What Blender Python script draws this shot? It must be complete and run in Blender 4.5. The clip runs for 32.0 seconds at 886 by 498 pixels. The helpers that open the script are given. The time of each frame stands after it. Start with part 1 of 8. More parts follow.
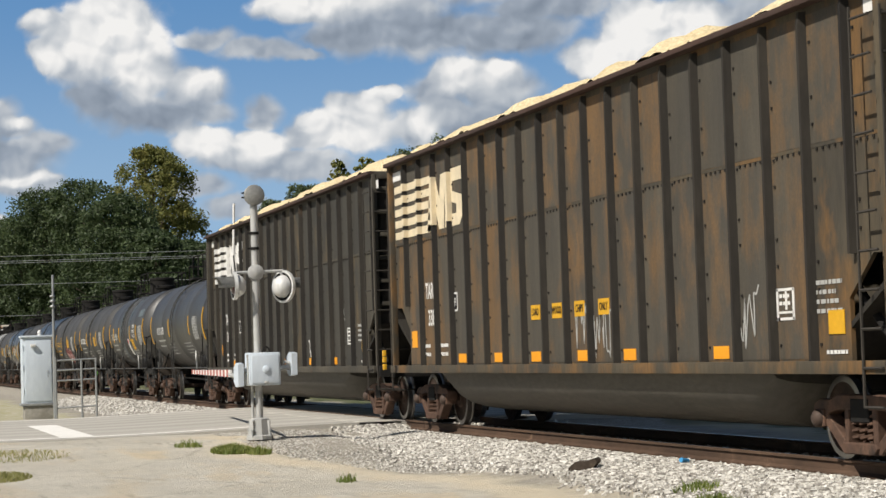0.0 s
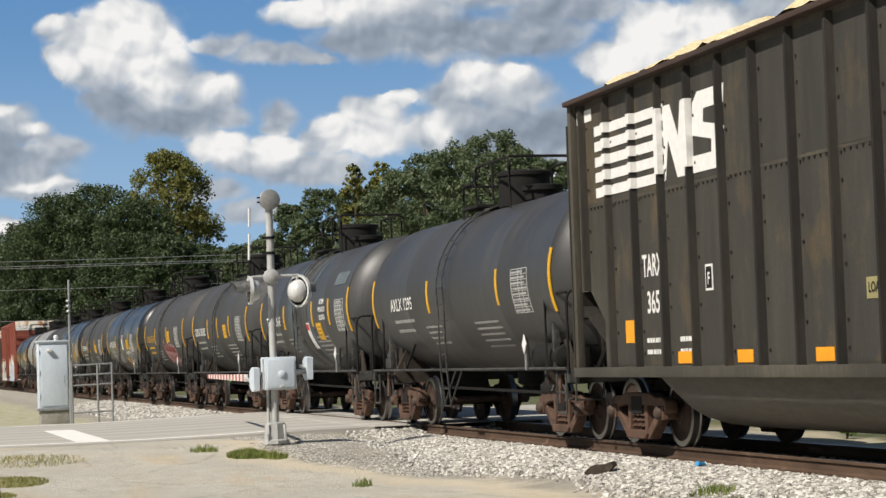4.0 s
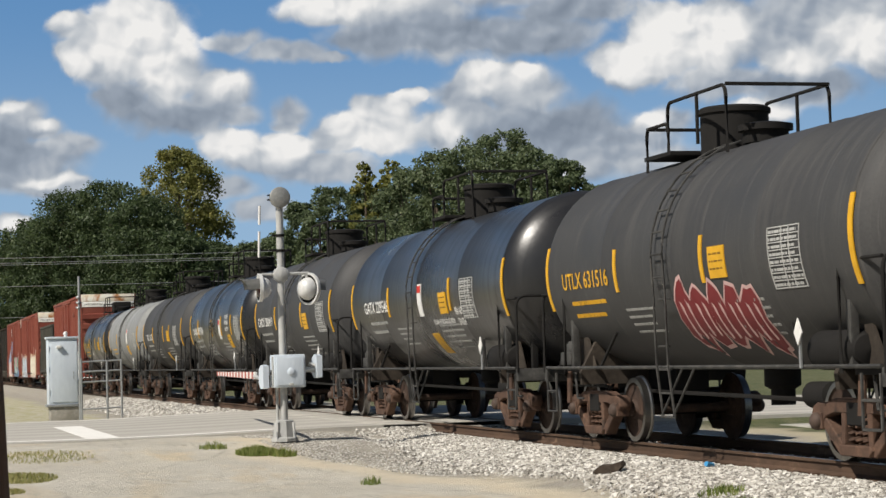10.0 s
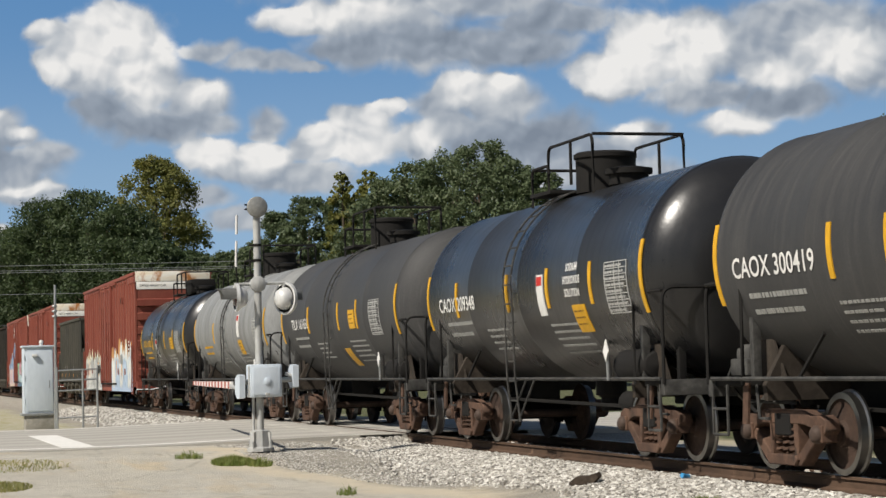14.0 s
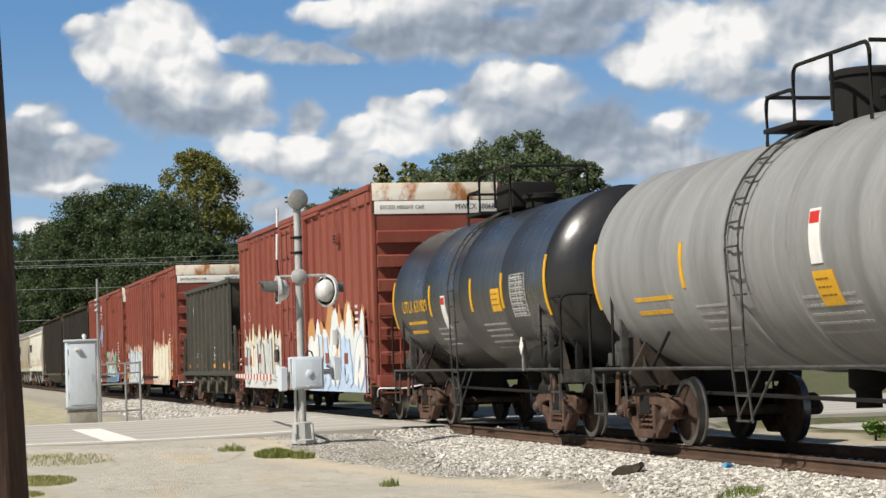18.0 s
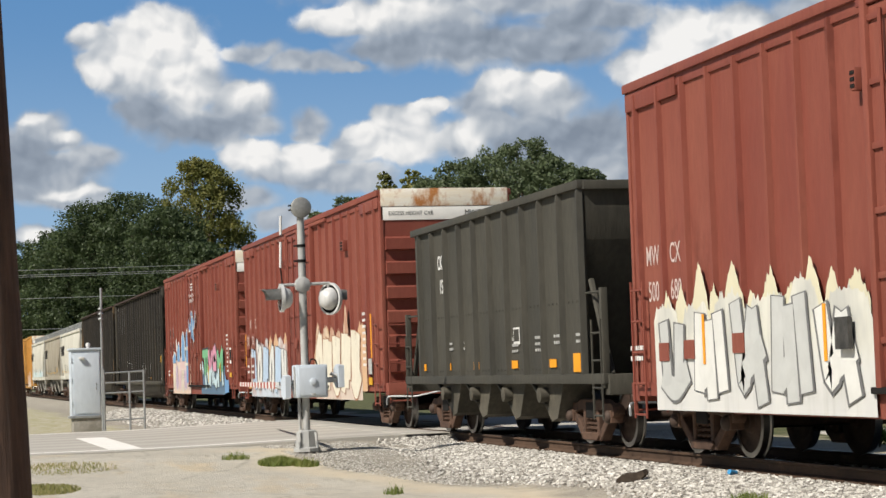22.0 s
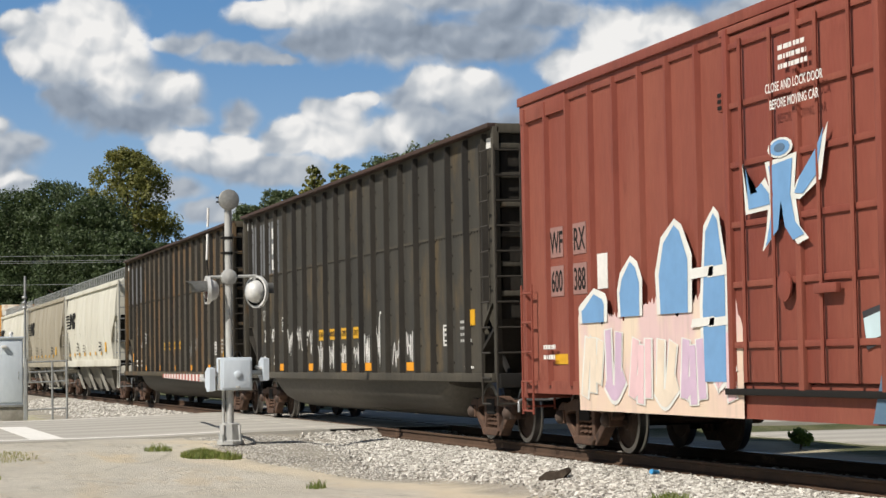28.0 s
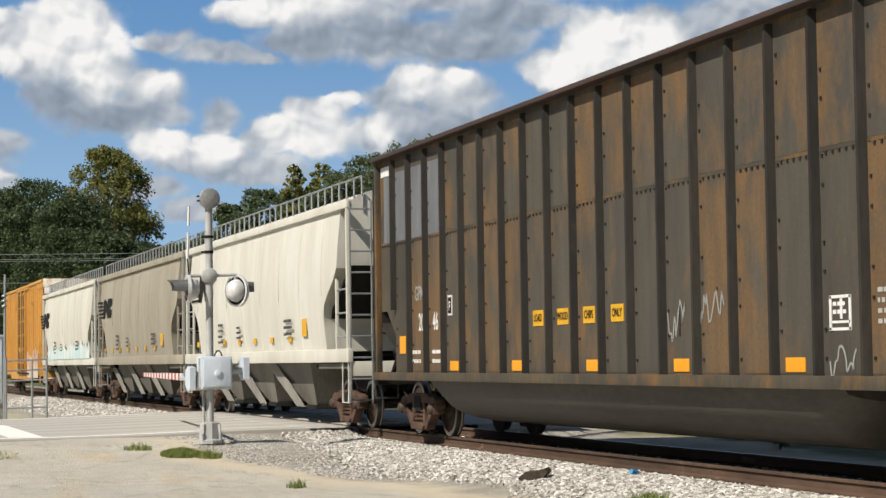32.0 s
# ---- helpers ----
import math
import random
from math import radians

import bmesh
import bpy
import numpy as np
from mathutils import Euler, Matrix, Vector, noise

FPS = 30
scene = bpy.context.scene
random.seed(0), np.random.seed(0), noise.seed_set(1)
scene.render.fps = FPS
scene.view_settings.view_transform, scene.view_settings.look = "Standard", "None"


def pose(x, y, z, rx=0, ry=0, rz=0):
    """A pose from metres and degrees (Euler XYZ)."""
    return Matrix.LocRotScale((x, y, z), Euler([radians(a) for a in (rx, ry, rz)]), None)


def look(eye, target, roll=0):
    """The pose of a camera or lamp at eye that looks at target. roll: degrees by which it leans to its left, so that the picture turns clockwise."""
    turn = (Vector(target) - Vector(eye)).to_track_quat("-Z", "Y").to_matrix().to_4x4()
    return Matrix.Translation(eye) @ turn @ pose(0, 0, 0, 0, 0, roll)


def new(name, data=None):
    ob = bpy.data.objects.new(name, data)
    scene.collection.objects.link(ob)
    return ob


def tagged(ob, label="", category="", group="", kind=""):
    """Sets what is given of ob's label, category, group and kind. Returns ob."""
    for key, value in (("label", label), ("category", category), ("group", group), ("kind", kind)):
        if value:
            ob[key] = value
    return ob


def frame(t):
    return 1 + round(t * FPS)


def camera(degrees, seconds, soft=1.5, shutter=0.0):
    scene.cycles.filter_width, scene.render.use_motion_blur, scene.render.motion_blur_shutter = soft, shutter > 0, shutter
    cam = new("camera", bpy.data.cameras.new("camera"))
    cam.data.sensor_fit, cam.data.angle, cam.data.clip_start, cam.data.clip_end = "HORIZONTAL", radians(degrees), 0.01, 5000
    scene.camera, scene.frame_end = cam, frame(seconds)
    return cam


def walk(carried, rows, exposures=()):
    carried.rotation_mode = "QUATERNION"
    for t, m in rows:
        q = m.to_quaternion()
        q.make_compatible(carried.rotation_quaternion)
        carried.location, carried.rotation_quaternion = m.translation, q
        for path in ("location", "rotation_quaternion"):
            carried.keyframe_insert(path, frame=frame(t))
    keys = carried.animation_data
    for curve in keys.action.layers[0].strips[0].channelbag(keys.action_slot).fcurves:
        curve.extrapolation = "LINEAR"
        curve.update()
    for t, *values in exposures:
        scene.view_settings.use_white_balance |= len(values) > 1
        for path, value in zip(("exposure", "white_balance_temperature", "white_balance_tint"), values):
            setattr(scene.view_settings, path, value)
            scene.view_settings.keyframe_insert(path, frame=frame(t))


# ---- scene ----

# ================= camera and its walk =================
EYE = Vector((0.0, 0.0, 1.296))


def aim(yaw, pitch, roll):
    """Pose at EYE: yaw to the left of +y, pitch up, roll."""
    a, b = radians(yaw), radians(pitch)
    way = Vector((-math.sin(a) * math.cos(b), math.cos(a) * math.cos(b), math.sin(b)))
    return look(EYE, EYE + way * 30.0, roll)


cam = camera(24.57, 32.0, soft=1.5)
walk(cam, [(t, aim(a, b, c)) for t, a, b, c in (
        (0, 74.16, 2.91, -1.86), (0.5, 74.25, 3.10, -1.75), (1, 74.58, 3.19, -1.77), (1.5, 74.65, 3.21, -1.76), (2, 74.73, 3.12, -1.76), 
        (2.5, 74.71, 3.04, -1.85), (3, 74.62, 3.05, -1.84), (3.5, 74.49, 3.04, -1.88), (4, 74.59, 3.04, -1.97), (4.5, 74.57, 2.99, -2.05), 
        (6.5, 74.78, 3.05, -1.88), (7, 74.75, 3.06, -1.92), (7.5, 74.63, 3.07, -1.65), (8, 75.34, 3.03, -1.37), (8.5, 75.45, 2.97, -1.43), 
        (9, 75.00, 2.88, -1.47), (9.5, 74.68, 2.93, -1.53), (10, 74.87, 3.01, -1.63), (10.5, 74.58, 2.93, -1.65), (11, 73.83, 3.06, -1.58), 
        (11.5, 74.02, 3.14, -1.63), (12, 73.72, 2.80, -1.71), (12.5, 74.08, 3.02, -1.56), (13, 74.06, 3.18, -1.53), (13.5, 74.01, 3.28, -1.74), 
        (14, 74.22, 3.29, -1.36), (14.5, 74.76, 3.24, -1.10), (16.5, 75.27, 3.17, -1.70), (17, 75.32, 3.39, -1.77), (17.5, 75.39, 3.26, -1.62), 
        (18, 75.37, 3.07, -1.79), (18.5, 75.37, 3.08, -1.78), (19, 75.55, 3.30, -1.86), (19.5, 75.41, 3.28, -1.96), (20, 75.42, 3.31, -1.83), 
        (20.5, 75.73, 3.26, -2.05), (21, 75.72, 3.29, -1.94), (21.5, 75.60, 3.28, -1.90), (22, 75.46, 3.29, -1.95), (22.5, 75.43, 3.32, -1.79), 
        (23, 75.30, 3.32, -1.97), (23.5, 75.19, 3.34, -1.99), (24, 75.13, 3.31, -1.95), (24.5, 74.53, 2.91, -1.12), (26.5, 73.92, 2.03, -0.72), 
        (27, 73.69, 2.15, -0.77), (27.5, 73.54, 3.08, -0.82), (28, 73.42, 3.12, -0.93), (28.5, 73.41, 3.03, -0.89), (29, 73.44, 3.00, -1.03), 
        (29.5, 73.58, 3.15, -0.97), (30, 73.47, 3.41, -0.91), (30.5, 73.08, 3.13, -0.73), (31, 72.76, 3.02, -0.73), (31.5, 72.38, 3.05, -0.63), 
        (32, 72.88, 3.10, -0.78))],
     exposures=((0, 0.15), (1, 0.04), (2, 0.36), (3, 0.22), (4.5, 0.18), (9, 0.12), (10, 0.10), (11, 0.22), (12, 0.12), (13, 0.08), (14.5, 0.04), (16.5, -0.13), (17.2, -0.20),
                (17.6, 0.18), (18.2, 0.24), (19, 0.16), (20, 0.04), (21, 0.14), (22, 0.17), (23, 0.12), (24, 0.03), (27, 0.12), (28, 0.14), (29, 0.26), (30, 0.12), (31, 0.37), (32, 0.20)))

# ================= light =================
SUN_WAY = Vector((0.29, -0.62, 0.725)).normalized()
world = bpy.data.worlds.new("daylight")
scene.world = world
world.use_nodes = True
wn = world.node_tree
sky = wn.nodes.new("ShaderNodeTexSky")
sky.sky_type = "NISHITA"
sky.sun_disc = False
sky.sun_elevation = math.asin(SUN_WAY.z)
sky.sun_rotation = math.atan2(SUN_WAY.x, SUN_WAY.y)
sky.dust_density = 0.6
wn.nodes["Background"].inputs["Strength"].default_value = 0.05
wn.links.new(sky.outputs[0], wn.nodes["Background"].inputs["Color"])
sun = new("sun", bpy.data.lights.new("sun", "SUN"))
sun.data.energy, sun.data.angle, sun.data.color = 5.0, radians(0.6), (1.0, 0.94, 0.85)
sun.matrix_world = look(SUN_WAY * 60, (0, 0, 0))

# ================= helpers =================
YC = 10.97          # centre line of the track
HALF = 1.475        # half width of the cars


def part(name, bm, material, parent, label="", m=None):
    """Link a bmesh, or a mesh that is shared, as one part of a thing."""
    if isinstance(bm, bpy.types.Mesh):
        me = bm
    else:
        me = mesh_of(name, bm, material)
    ob = new(name, me)
    ob.parent = parent
    if m is not None:
        ob.matrix_basis = m
    if label:
        ob["label"] = label
    return ob


def mesh_of(name, bm, material, smooth=35):
    me = bpy.data.meshes.new(name)
    bm.normal_update()
    bm.to_mesh(me)
    bm.free()
    for mm in (material if isinstance(material, (list, tuple)) else [material]):
        me.materials.append(mm)
    if smooth:
        me.shade_smooth()
        me.set_sharp_from_angle(angle=radians(smooth))
    return me


def empty(name, m, label, category, group="", kind=""):
    ob = new(name)
    ob.matrix_basis = m
    return tagged(ob, label, category, group, kind)


def add_box(bm, x0, x1, y0, y1, z0, z1, m=None):
    vs = [bm.verts.new(Vector((x, y, z)) if m is None else m @ Vector((x, y, z)))
          for x in (x0, x1) for y in (y0, y1) for z in (z0, z1)]
    for q in ((0, 1, 3, 2), (4, 6, 7, 5), (0, 4, 5, 1), (2, 3, 7, 6), (0, 2, 6, 4), (1, 5, 7, 3)):
        bm.faces.new([vs[i] for i in q])
    return vs


def box(x0, x1, y0, y1, z0, z1, bevel=0.0):
    bm = bmesh.new()
    add_box(bm, x0, x1, y0, y1, z0, z1)
    if bevel:
        bmesh.ops.bevel(bm, geom=bm.edges[:], offset=bevel, segments=2, affect="EDGES", profile=0.6)
    return bm


def add_tube(bm, pts, r, n=8, closed=False):
    """A round bar through points."""
    pts = [Vector(p) for p in pts]
    rings = []
    for i, p in enumerate(pts):
        a = pts[max(i - 1, 0)]
        b = pts[min(i + 1, len(pts) - 1)]
        q = (b - a).normalized().to_track_quat("Z", "Y")
        rad = r[i] if isinstance(r, (list, tuple)) else r
        rings.append([bm.verts.new(p + q @ Vector((rad * math.cos(2 * math.pi * k / n), rad * math.sin(2 * math.pi * k / n), 0)))
                      for k in range(n)])
    for u, w in zip(rings, rings[1:]):
        for k in range(n):
            bm.faces.new((u[k], u[(k + 1) % n], w[(k + 1) % n], w[k]))
    bm.faces.new(rings[0][::-1])
    bm.faces.new(rings[-1])
    return bm


def tube(pts, r, n=8):
    return add_tube(bmesh.new(), pts, r, n)


def bars(lines, r, n=6):
    bm = bmesh.new()
    for l in lines:
        add_tube(bm, l, r, n)
    return bm


def rods(name, lines, r, material, parent, label="", n=5):
    """Each bar of a ladder or rail as a part of its own."""
    for l in lines:
        part(name, tube(l, r, n), material, parent, label)


def round_path(pts, rad=0.15, n=5):
    """Points of a bent bar, its corners rounded."""
    pts = [Vector(p) for p in pts]
    out = [pts[0]]
    for a, b, c in zip(pts, pts[1:], pts[2:]):
        u, w = (a - b).normalized(), (c - b).normalized()
        k = min(rad, (a - b).length * 0.45, (c - b).length * 0.45)
        for i in range(n + 1):
            t = i / n
            out.append((b + u * k) * (1 - t) ** 2 + b * 2 * t * (1 - t) + (b + w * k) * t ** 2)
    return out + [pts[-1]]


def add_lathe(bm, prof, axis="Z", n=32, m=None, cap=True):
    """Turn a profile of (radius, height) about an axis."""
    rings = []
    for r, h in prof:
        ring = []
        for k in range(n):
            a = 2 * math.pi * k / n
            c, s = r * math.cos(a), r * math.sin(a)
            v = {"Z": (c, s, h), "Y": (c, h, -s), "X": (h, c, s)}[axis]
            ring.append(bm.verts.new(Vector(v) if m is None else m @ Vector(v)))
        rings.append(ring)
    for u, w in zip(rings, rings[1:]):
        for k in range(n):
            bm.faces.new((u[k], u[(k + 1) % n], w[(k + 1) % n], w[k]))
    if cap:
        bm.faces.new(rings[0][::-1])
        bm.faces.new(rings[-1])
    return bm


def lathe(prof, axis="Z", n=32, m=None, cap=True):
    return add_lathe(bmesh.new(), prof, axis, n, m, cap)


def add_prism(bm, outline, y0, y1, m=None):
    """An outline in x and z, drawn out along y."""
    a = [bm.verts.new(Vector((x, y0, z)) if m is None else m @ Vector((x, y0, z))) for x, z in outline]
    b = [bm.verts.new(Vector((x, y1, z)) if m is None else m @ Vector((x, y1, z))) for x, z in outline]
    n = len(outline)
    bm.faces.new(a)
    bm.faces.new(b[::-1])
    for k in range(n):
        bm.faces.new((a[k], b[k], b[(k + 1) % n], a[(k + 1) % n]))
    return bm


def prism(outline, y0, y1):
    bm = add_prism(bmesh.new(), outline, y0, y1)
    bmesh.ops.recalc_face_normals(bm, faces=bm.faces[:])
    return bm


# ================= materials =================
def shader(name):
    m = bpy.data.materials.new(name)
    m.use_nodes = True
    return m, m.node_tree, m.node_tree.nodes["Principled BSDF"]


def mixed(nt, fac, a, b, kind="MIX"):
    n = nt.nodes.new("ShaderNodeMix")
    n.data_type, n.blend_type = "RGBA", kind
    for sock, v in ((n.inputs[0], fac), (n.inputs[6], a), (n.inputs[7], b)):
        if isinstance(v, bpy.types.NodeSocket):
            nt.links.new(v, sock)
        elif isinstance(v, (tuple, list)):
            sock.default_value = (*v, 1.0)[:4]
        else:
            sock.default_value = v
    return n.outputs[2]


def math_node(nt, op, a, b=0.0, c=0.0):
    n = nt.nodes.new("ShaderNodeMath")
    n.operation = op
    for sock, v in zip(n.inputs, (a, b, c)):
        if isinstance(v, bpy.types.NodeSocket):
            nt.links.new(v, sock)
        else:
            sock.default_value = v
    return n.outputs[0]


def coords(nt, scale=(1, 1, 1), shift=True):
    """Object space, moved by a chance amount from object to object."""
    tc = nt.nodes.new("ShaderNodeTexCoord")
    mp = nt.nodes.new("ShaderNodeMapping")
    mp.inputs["Scale"].default_value = scale
    nt.links.new(tc.outputs["Object"], mp.inputs["Vector"])
    if shift:
        info = nt.nodes.new("ShaderNodeObjectInfo")
        mul = nt.nodes.new("ShaderNodeVectorMath")
        mul.operation = "SCALE"
        mul.inputs[0].default_value = (37.0, 19.0, 11.0)
        nt.links.new(info.outputs["Random"], mul.inputs["Scale"])
        nt.links.new(mul.outputs[0], mp.inputs["Location"])
    return mp.outputs[0]


def noise_node(nt, vec, scale, detail=5.0, rough=0.55, lo=0.35, hi=0.65):
    n = nt.nodes.new("ShaderNodeTexNoise")
    n.inputs["Scale"].default_value = scale
    n.inputs["Detail"].default_value = detail
    n.inputs["Roughness"].default_value = rough
    nt.links.new(vec, n.inputs["Vector"])
    r = nt.nodes.new("ShaderNodeMapRange")
    r.inputs[1].default_value, r.inputs[2].default_value = lo, hi
    nt.links.new(n.outputs[0], r.inputs[0])
    return r.outputs[0]


def bump(nt, bsdf, h, dist=0.01, strength=0.5):
    b = nt.nodes.new("ShaderNodeBump")
    b.inputs["Distance"].default_value = dist
    b.inputs["Strength"].default_value = strength
    nt.links.new(h, b.inputs["Height"])
    nt.links.new(b.outputs[0], bsdf.inputs["Normal"])


def worn(name, base, second, rough=0.6, metal=0.0, stretch=(1, 1, 0.25), scale=1.2, fine=14.0,
         amount=1.0, third=None, third_lo=0.55, bump_d=0.004, fine_amount=0.35, span=(0.38, 0.66), gloss_var=0.12):
    """Paint or metal with streaks of a second colour, patches of a third and fine grain."""
    m, nt, b = shader(name)
    v = coords(nt, stretch)
    big = noise_node(nt, v, scale, 6, 0.62, *span)
    col = mixed(nt, math_node(nt, "MULTIPLY", big, amount), base, second)
    if third:
        v2 = coords(nt, (0.7, 0.7, 0.42))
        spot = noise_node(nt, v2, scale * 1.7, 7, 0.65, third_lo, third_lo + 0.12)
        col = mixed(nt, spot, col, third)
    small = noise_node(nt, v, fine, 4, 0.6)
    col = mixed(nt, math_node(nt, "MULTIPLY", small, fine_amount), col, tuple(c * 0.55 for c in base))
    nt.links.new(col, b.inputs["Base Color"])
    nt.links.new(math_node(nt, "MULTIPLY_ADD", big, gloss_var, rough), b.inputs["Roughness"])
    b.inputs["Metallic"].default_value = metal
    b.inputs["Specular IOR Level"].default_value = 0.5 if rough < 0.45 else 0.18
    bump(nt, b, small, bump_d, 0.4)
    return m


def plain(name, base, rough=0.6, metal=0.0, var=0.25, scale=6.0):
    m, nt, b = shader(name)
    v = coords(nt)
    n = noise_node(nt, v, scale, 5, 0.6)
    nt.links.new(mixed(nt, math_node(nt, "MULTIPLY", n, var), base, tuple(c * 0.45 for c in base)), b.inputs["Base Color"])
    b.inputs["Roughness"].default_value = rough
    b.inputs["Metallic"].default_value = metal
    b.inputs["Specular IOR Level"].default_value = 0.5 if rough < 0.45 else 0.18
    return m


M = {}
M["black_gon"] = worn("faded_black_paint", (0.052, 0.047, 0.038), (0.095, 0.085, 0.066), 0.62, scale=0.8,
                      third=(0.13, 0.075, 0.035), third_lo=0.61)
M["rusty_gon"] = worn("rust_stained_black_paint", (0.056, 0.05, 0.04), (0.105, 0.085, 0.056), 0.68, scale=0.75,
                      third=(0.165, 0.095, 0.04), third_lo=0.50)


def panel_paint(name, dark, dusty, rust, amount):
    """Black paint of which every panel has lost its own share to dust and rust."""
    m, nt, b = shader(name)
    info = nt.nodes.new("ShaderNodeObjectInfo")
    tall = coords(nt, (1.0, 1.0, 0.22))
    blot = noise_node(nt, tall, 1.5, 7, 0.62, 0.36, 0.66)
    drip = noise_node(nt, coords(nt, (1.0, 1.0, 0.12)), 4.0, 6, 0.65, 0.40, 0.72)
    grain = noise_node(nt, coords(nt), 26.0, 4, 0.65)
    own = math_node(nt, "MULTIPLY_ADD", info.outputs["Random"], 0.62, amount - 0.31)
    col = mixed(nt, math_node(nt, "MULTIPLY", blot, 0.8), dark, dusty)
    share = nt.nodes.new("ShaderNodeMapRange")
    share.inputs[1].default_value, share.inputs[2].default_value = 0.55, 1.0
    nt.links.new(math_node(nt, "ADD", noise_node(nt, coords(nt, (1.0, 1.0, 0.5)), 1.6, 8, 0.66, 0.30, 0.70), own), share.inputs[0])
    col = mixed(nt, share.outputs[0], col, rust)
    col = mixed(nt, math_node(nt, "MULTIPLY", drip, 0.38), col, tuple(c * 0.55 for c in dark))
    col = mixed(nt, math_node(nt, "MULTIPLY", grain, 0.3), col, tuple(c * 0.6 for c in dark))
    nt.links.new(col, b.inputs["Base Color"])
    b.inputs["Roughness"].default_value = 0.66
    b.inputs["Specular IOR Level"].default_value = 0.2
    bump(nt, b, blot, 0.012, 0.35)
    return m


M["rusty_panel"] = panel_paint("rusting_black_panel_paint", (0.066, 0.06, 0.05), (0.105, 0.091, 0.068), (0.165, 0.10, 0.048), 0.12)
M["black_panel"] = panel_paint("dusty_black_panel_paint", (0.044, 0.042, 0.037), (0.070, 0.065, 0.053), (0.115, 0.085, 0.048), -0.08)
M["rib"] = worn("black_rib_paint", (0.02, 0.018, 0.016), (0.04, 0.035, 0.028), 0.7, scale=0.8, third=(0.09, 0.055, 0.03), third_lo=0.66)
M["chord"] = worn("rust_brown_rail_paint", (0.07, 0.042, 0.034), (0.045, 0.036, 0.032), 0.7, stretch=(0.3, 1, 1), scale=1.5)
M["tub"] = worn("dusty_tub_steel", (0.075, 0.069, 0.058), (0.125, 0.113, 0.094), 0.6, stretch=(0.3, 1, 1), scale=0.7)


def tank_paint(name, base, dust, rough, dirty, gloss=0.5):
    """Tank paint with dust run down round the shell, scuffs and a film of grime."""
    m, nt, b = shader(name)
    cloud = noise_node(nt, coords(nt, (0.8, 1, 1)), 0.55, 6, 0.6, 0.34, 0.68)
    run = noise_node(nt, coords(nt, (5.0, 0.28, 0.28)), 1.5, 7, 0.62, 0.48, 0.78)
    thin = noise_node(nt, coords(nt, (16.0, 0.5, 0.5)), 1.6, 5, 0.6, 0.56, 0.80)
    speck = noise_node(nt, coords(nt), 30.0, 4, 0.65, 0.45, 0.75)
    col = mixed(nt, math_node(nt, "MULTIPLY", cloud, 0.65), base, tuple(a * 0.55 + c * 0.45 for a, c in zip(base, dust)))
    col = mixed(nt, math_node(nt, "MULTIPLY", run, dirty), col, dust)
    col = mixed(nt, math_node(nt, "MULTIPLY", math_node(nt, "MULTIPLY", thin, cloud), dirty * 1.3), col, tuple(c * 1.5 for c in dust))
    col = mixed(nt, math_node(nt, "MULTIPLY", speck, 0.25), col, tuple(c * 0.5 for c in base))
    nt.links.new(col, b.inputs["Base Color"])
    nt.links.new(math_node(nt, "MULTIPLY_ADD", math_node(nt, "ADD", run, cloud), 0.11, rough), b.inputs["Roughness"])
    b.inputs["Specular IOR Level"].default_value = gloss
    bump(nt, b, cloud, 0.02, 0.25)
    return m


M["black_tank"] = tank_paint("satin_black_tank_paint", (0.026, 0.026, 0.027), (0.085, 0.081, 0.075), 0.42, 0.40)
M["gloss_tank"] = tank_paint("glossy_black_tank_paint", (0.012, 0.012, 0.013), (0.045, 0.043, 0.04), 0.24, 0.12)
M["grey_tank"] = worn("faded_grey_tank_paint", (0.27, 0.275, 0.27), (0.19, 0.19, 0.185), 0.5, scale=0.8, stretch=(2.5, 0.4, 0.4))
M["dark_tank"] = tank_paint("dusty_dark_grey_tank_paint", (0.036, 0.036, 0.037), (0.095, 0.092, 0.087), 0.55, 0.45, 0.3)
M["red_box"] = worn("faded_red_boxcar_paint", (0.205, 0.056, 0.040), (0.25, 0.082, 0.056), 0.55, scale=0.7,
                    third=(0.15, 0.043, 0.030), third_lo=0.6, fine_amount=0.2)
M["grey_hopper"] = worn("faded_olive_black_paint", (0.052, 0.05, 0.042), (0.08, 0.075, 0.06), 0.6, scale=0.9)
M["white_hop"] = worn("dusty_cream_hopper_paint", (0.62, 0.605, 0.53), (0.50, 0.475, 0.40), 0.5, scale=0.6, fine_amount=0.1)
M["tan_hop"] = worn("dusty_tan_hopper_paint", (0.35, 0.315, 0.25), (0.27, 0.24, 0.18), 0.55, scale=0.6, fine_amount=0.15)
M["orange_box"] = worn("faded_orange_boxcar_paint", (0.55, 0.29, 0.075), (0.44, 0.22, 0.05), 0.5, scale=0.8)
M["under"] = plain("dark_underframe_steel", (0.015, 0.014, 0.013), 0.85)
M["truck"] = worn("rusty_cast_steel", (0.075, 0.046, 0.034), (0.14, 0.083, 0.057), 0.75, stretch=(1, 1, 1), scale=3.0, third=(0.03, 0.025, 0.022))
M["wheel"] = worn("rust_brown_wheel_steel", (0.075, 0.048, 0.036), (0.04, 0.03, 0.025), 0.7, 0.1, stretch=(1, 1, 1), scale=4)
M["ladder"] = plain("dark_ladder_steel", (0.045, 0.04, 0.034), 0.7)
M["tread"] = plain("polished_tread_steel", (0.26, 0.25, 0.24), 0.34, 1.0, 0.3)
M["yellow"] = plain("reflective_yellow_sheet", (0.66, 0.36, 0.022), 0.5, 0, 0.3)
M["orange"] = plain("orange_sheet", (0.8, 0.33, 0.02), 0.5, 0, 0.15)
M["white"] = plain("weathered_white_paint", (0.72, 0.71, 0.68), 0.55, 0, 0.2, 9)
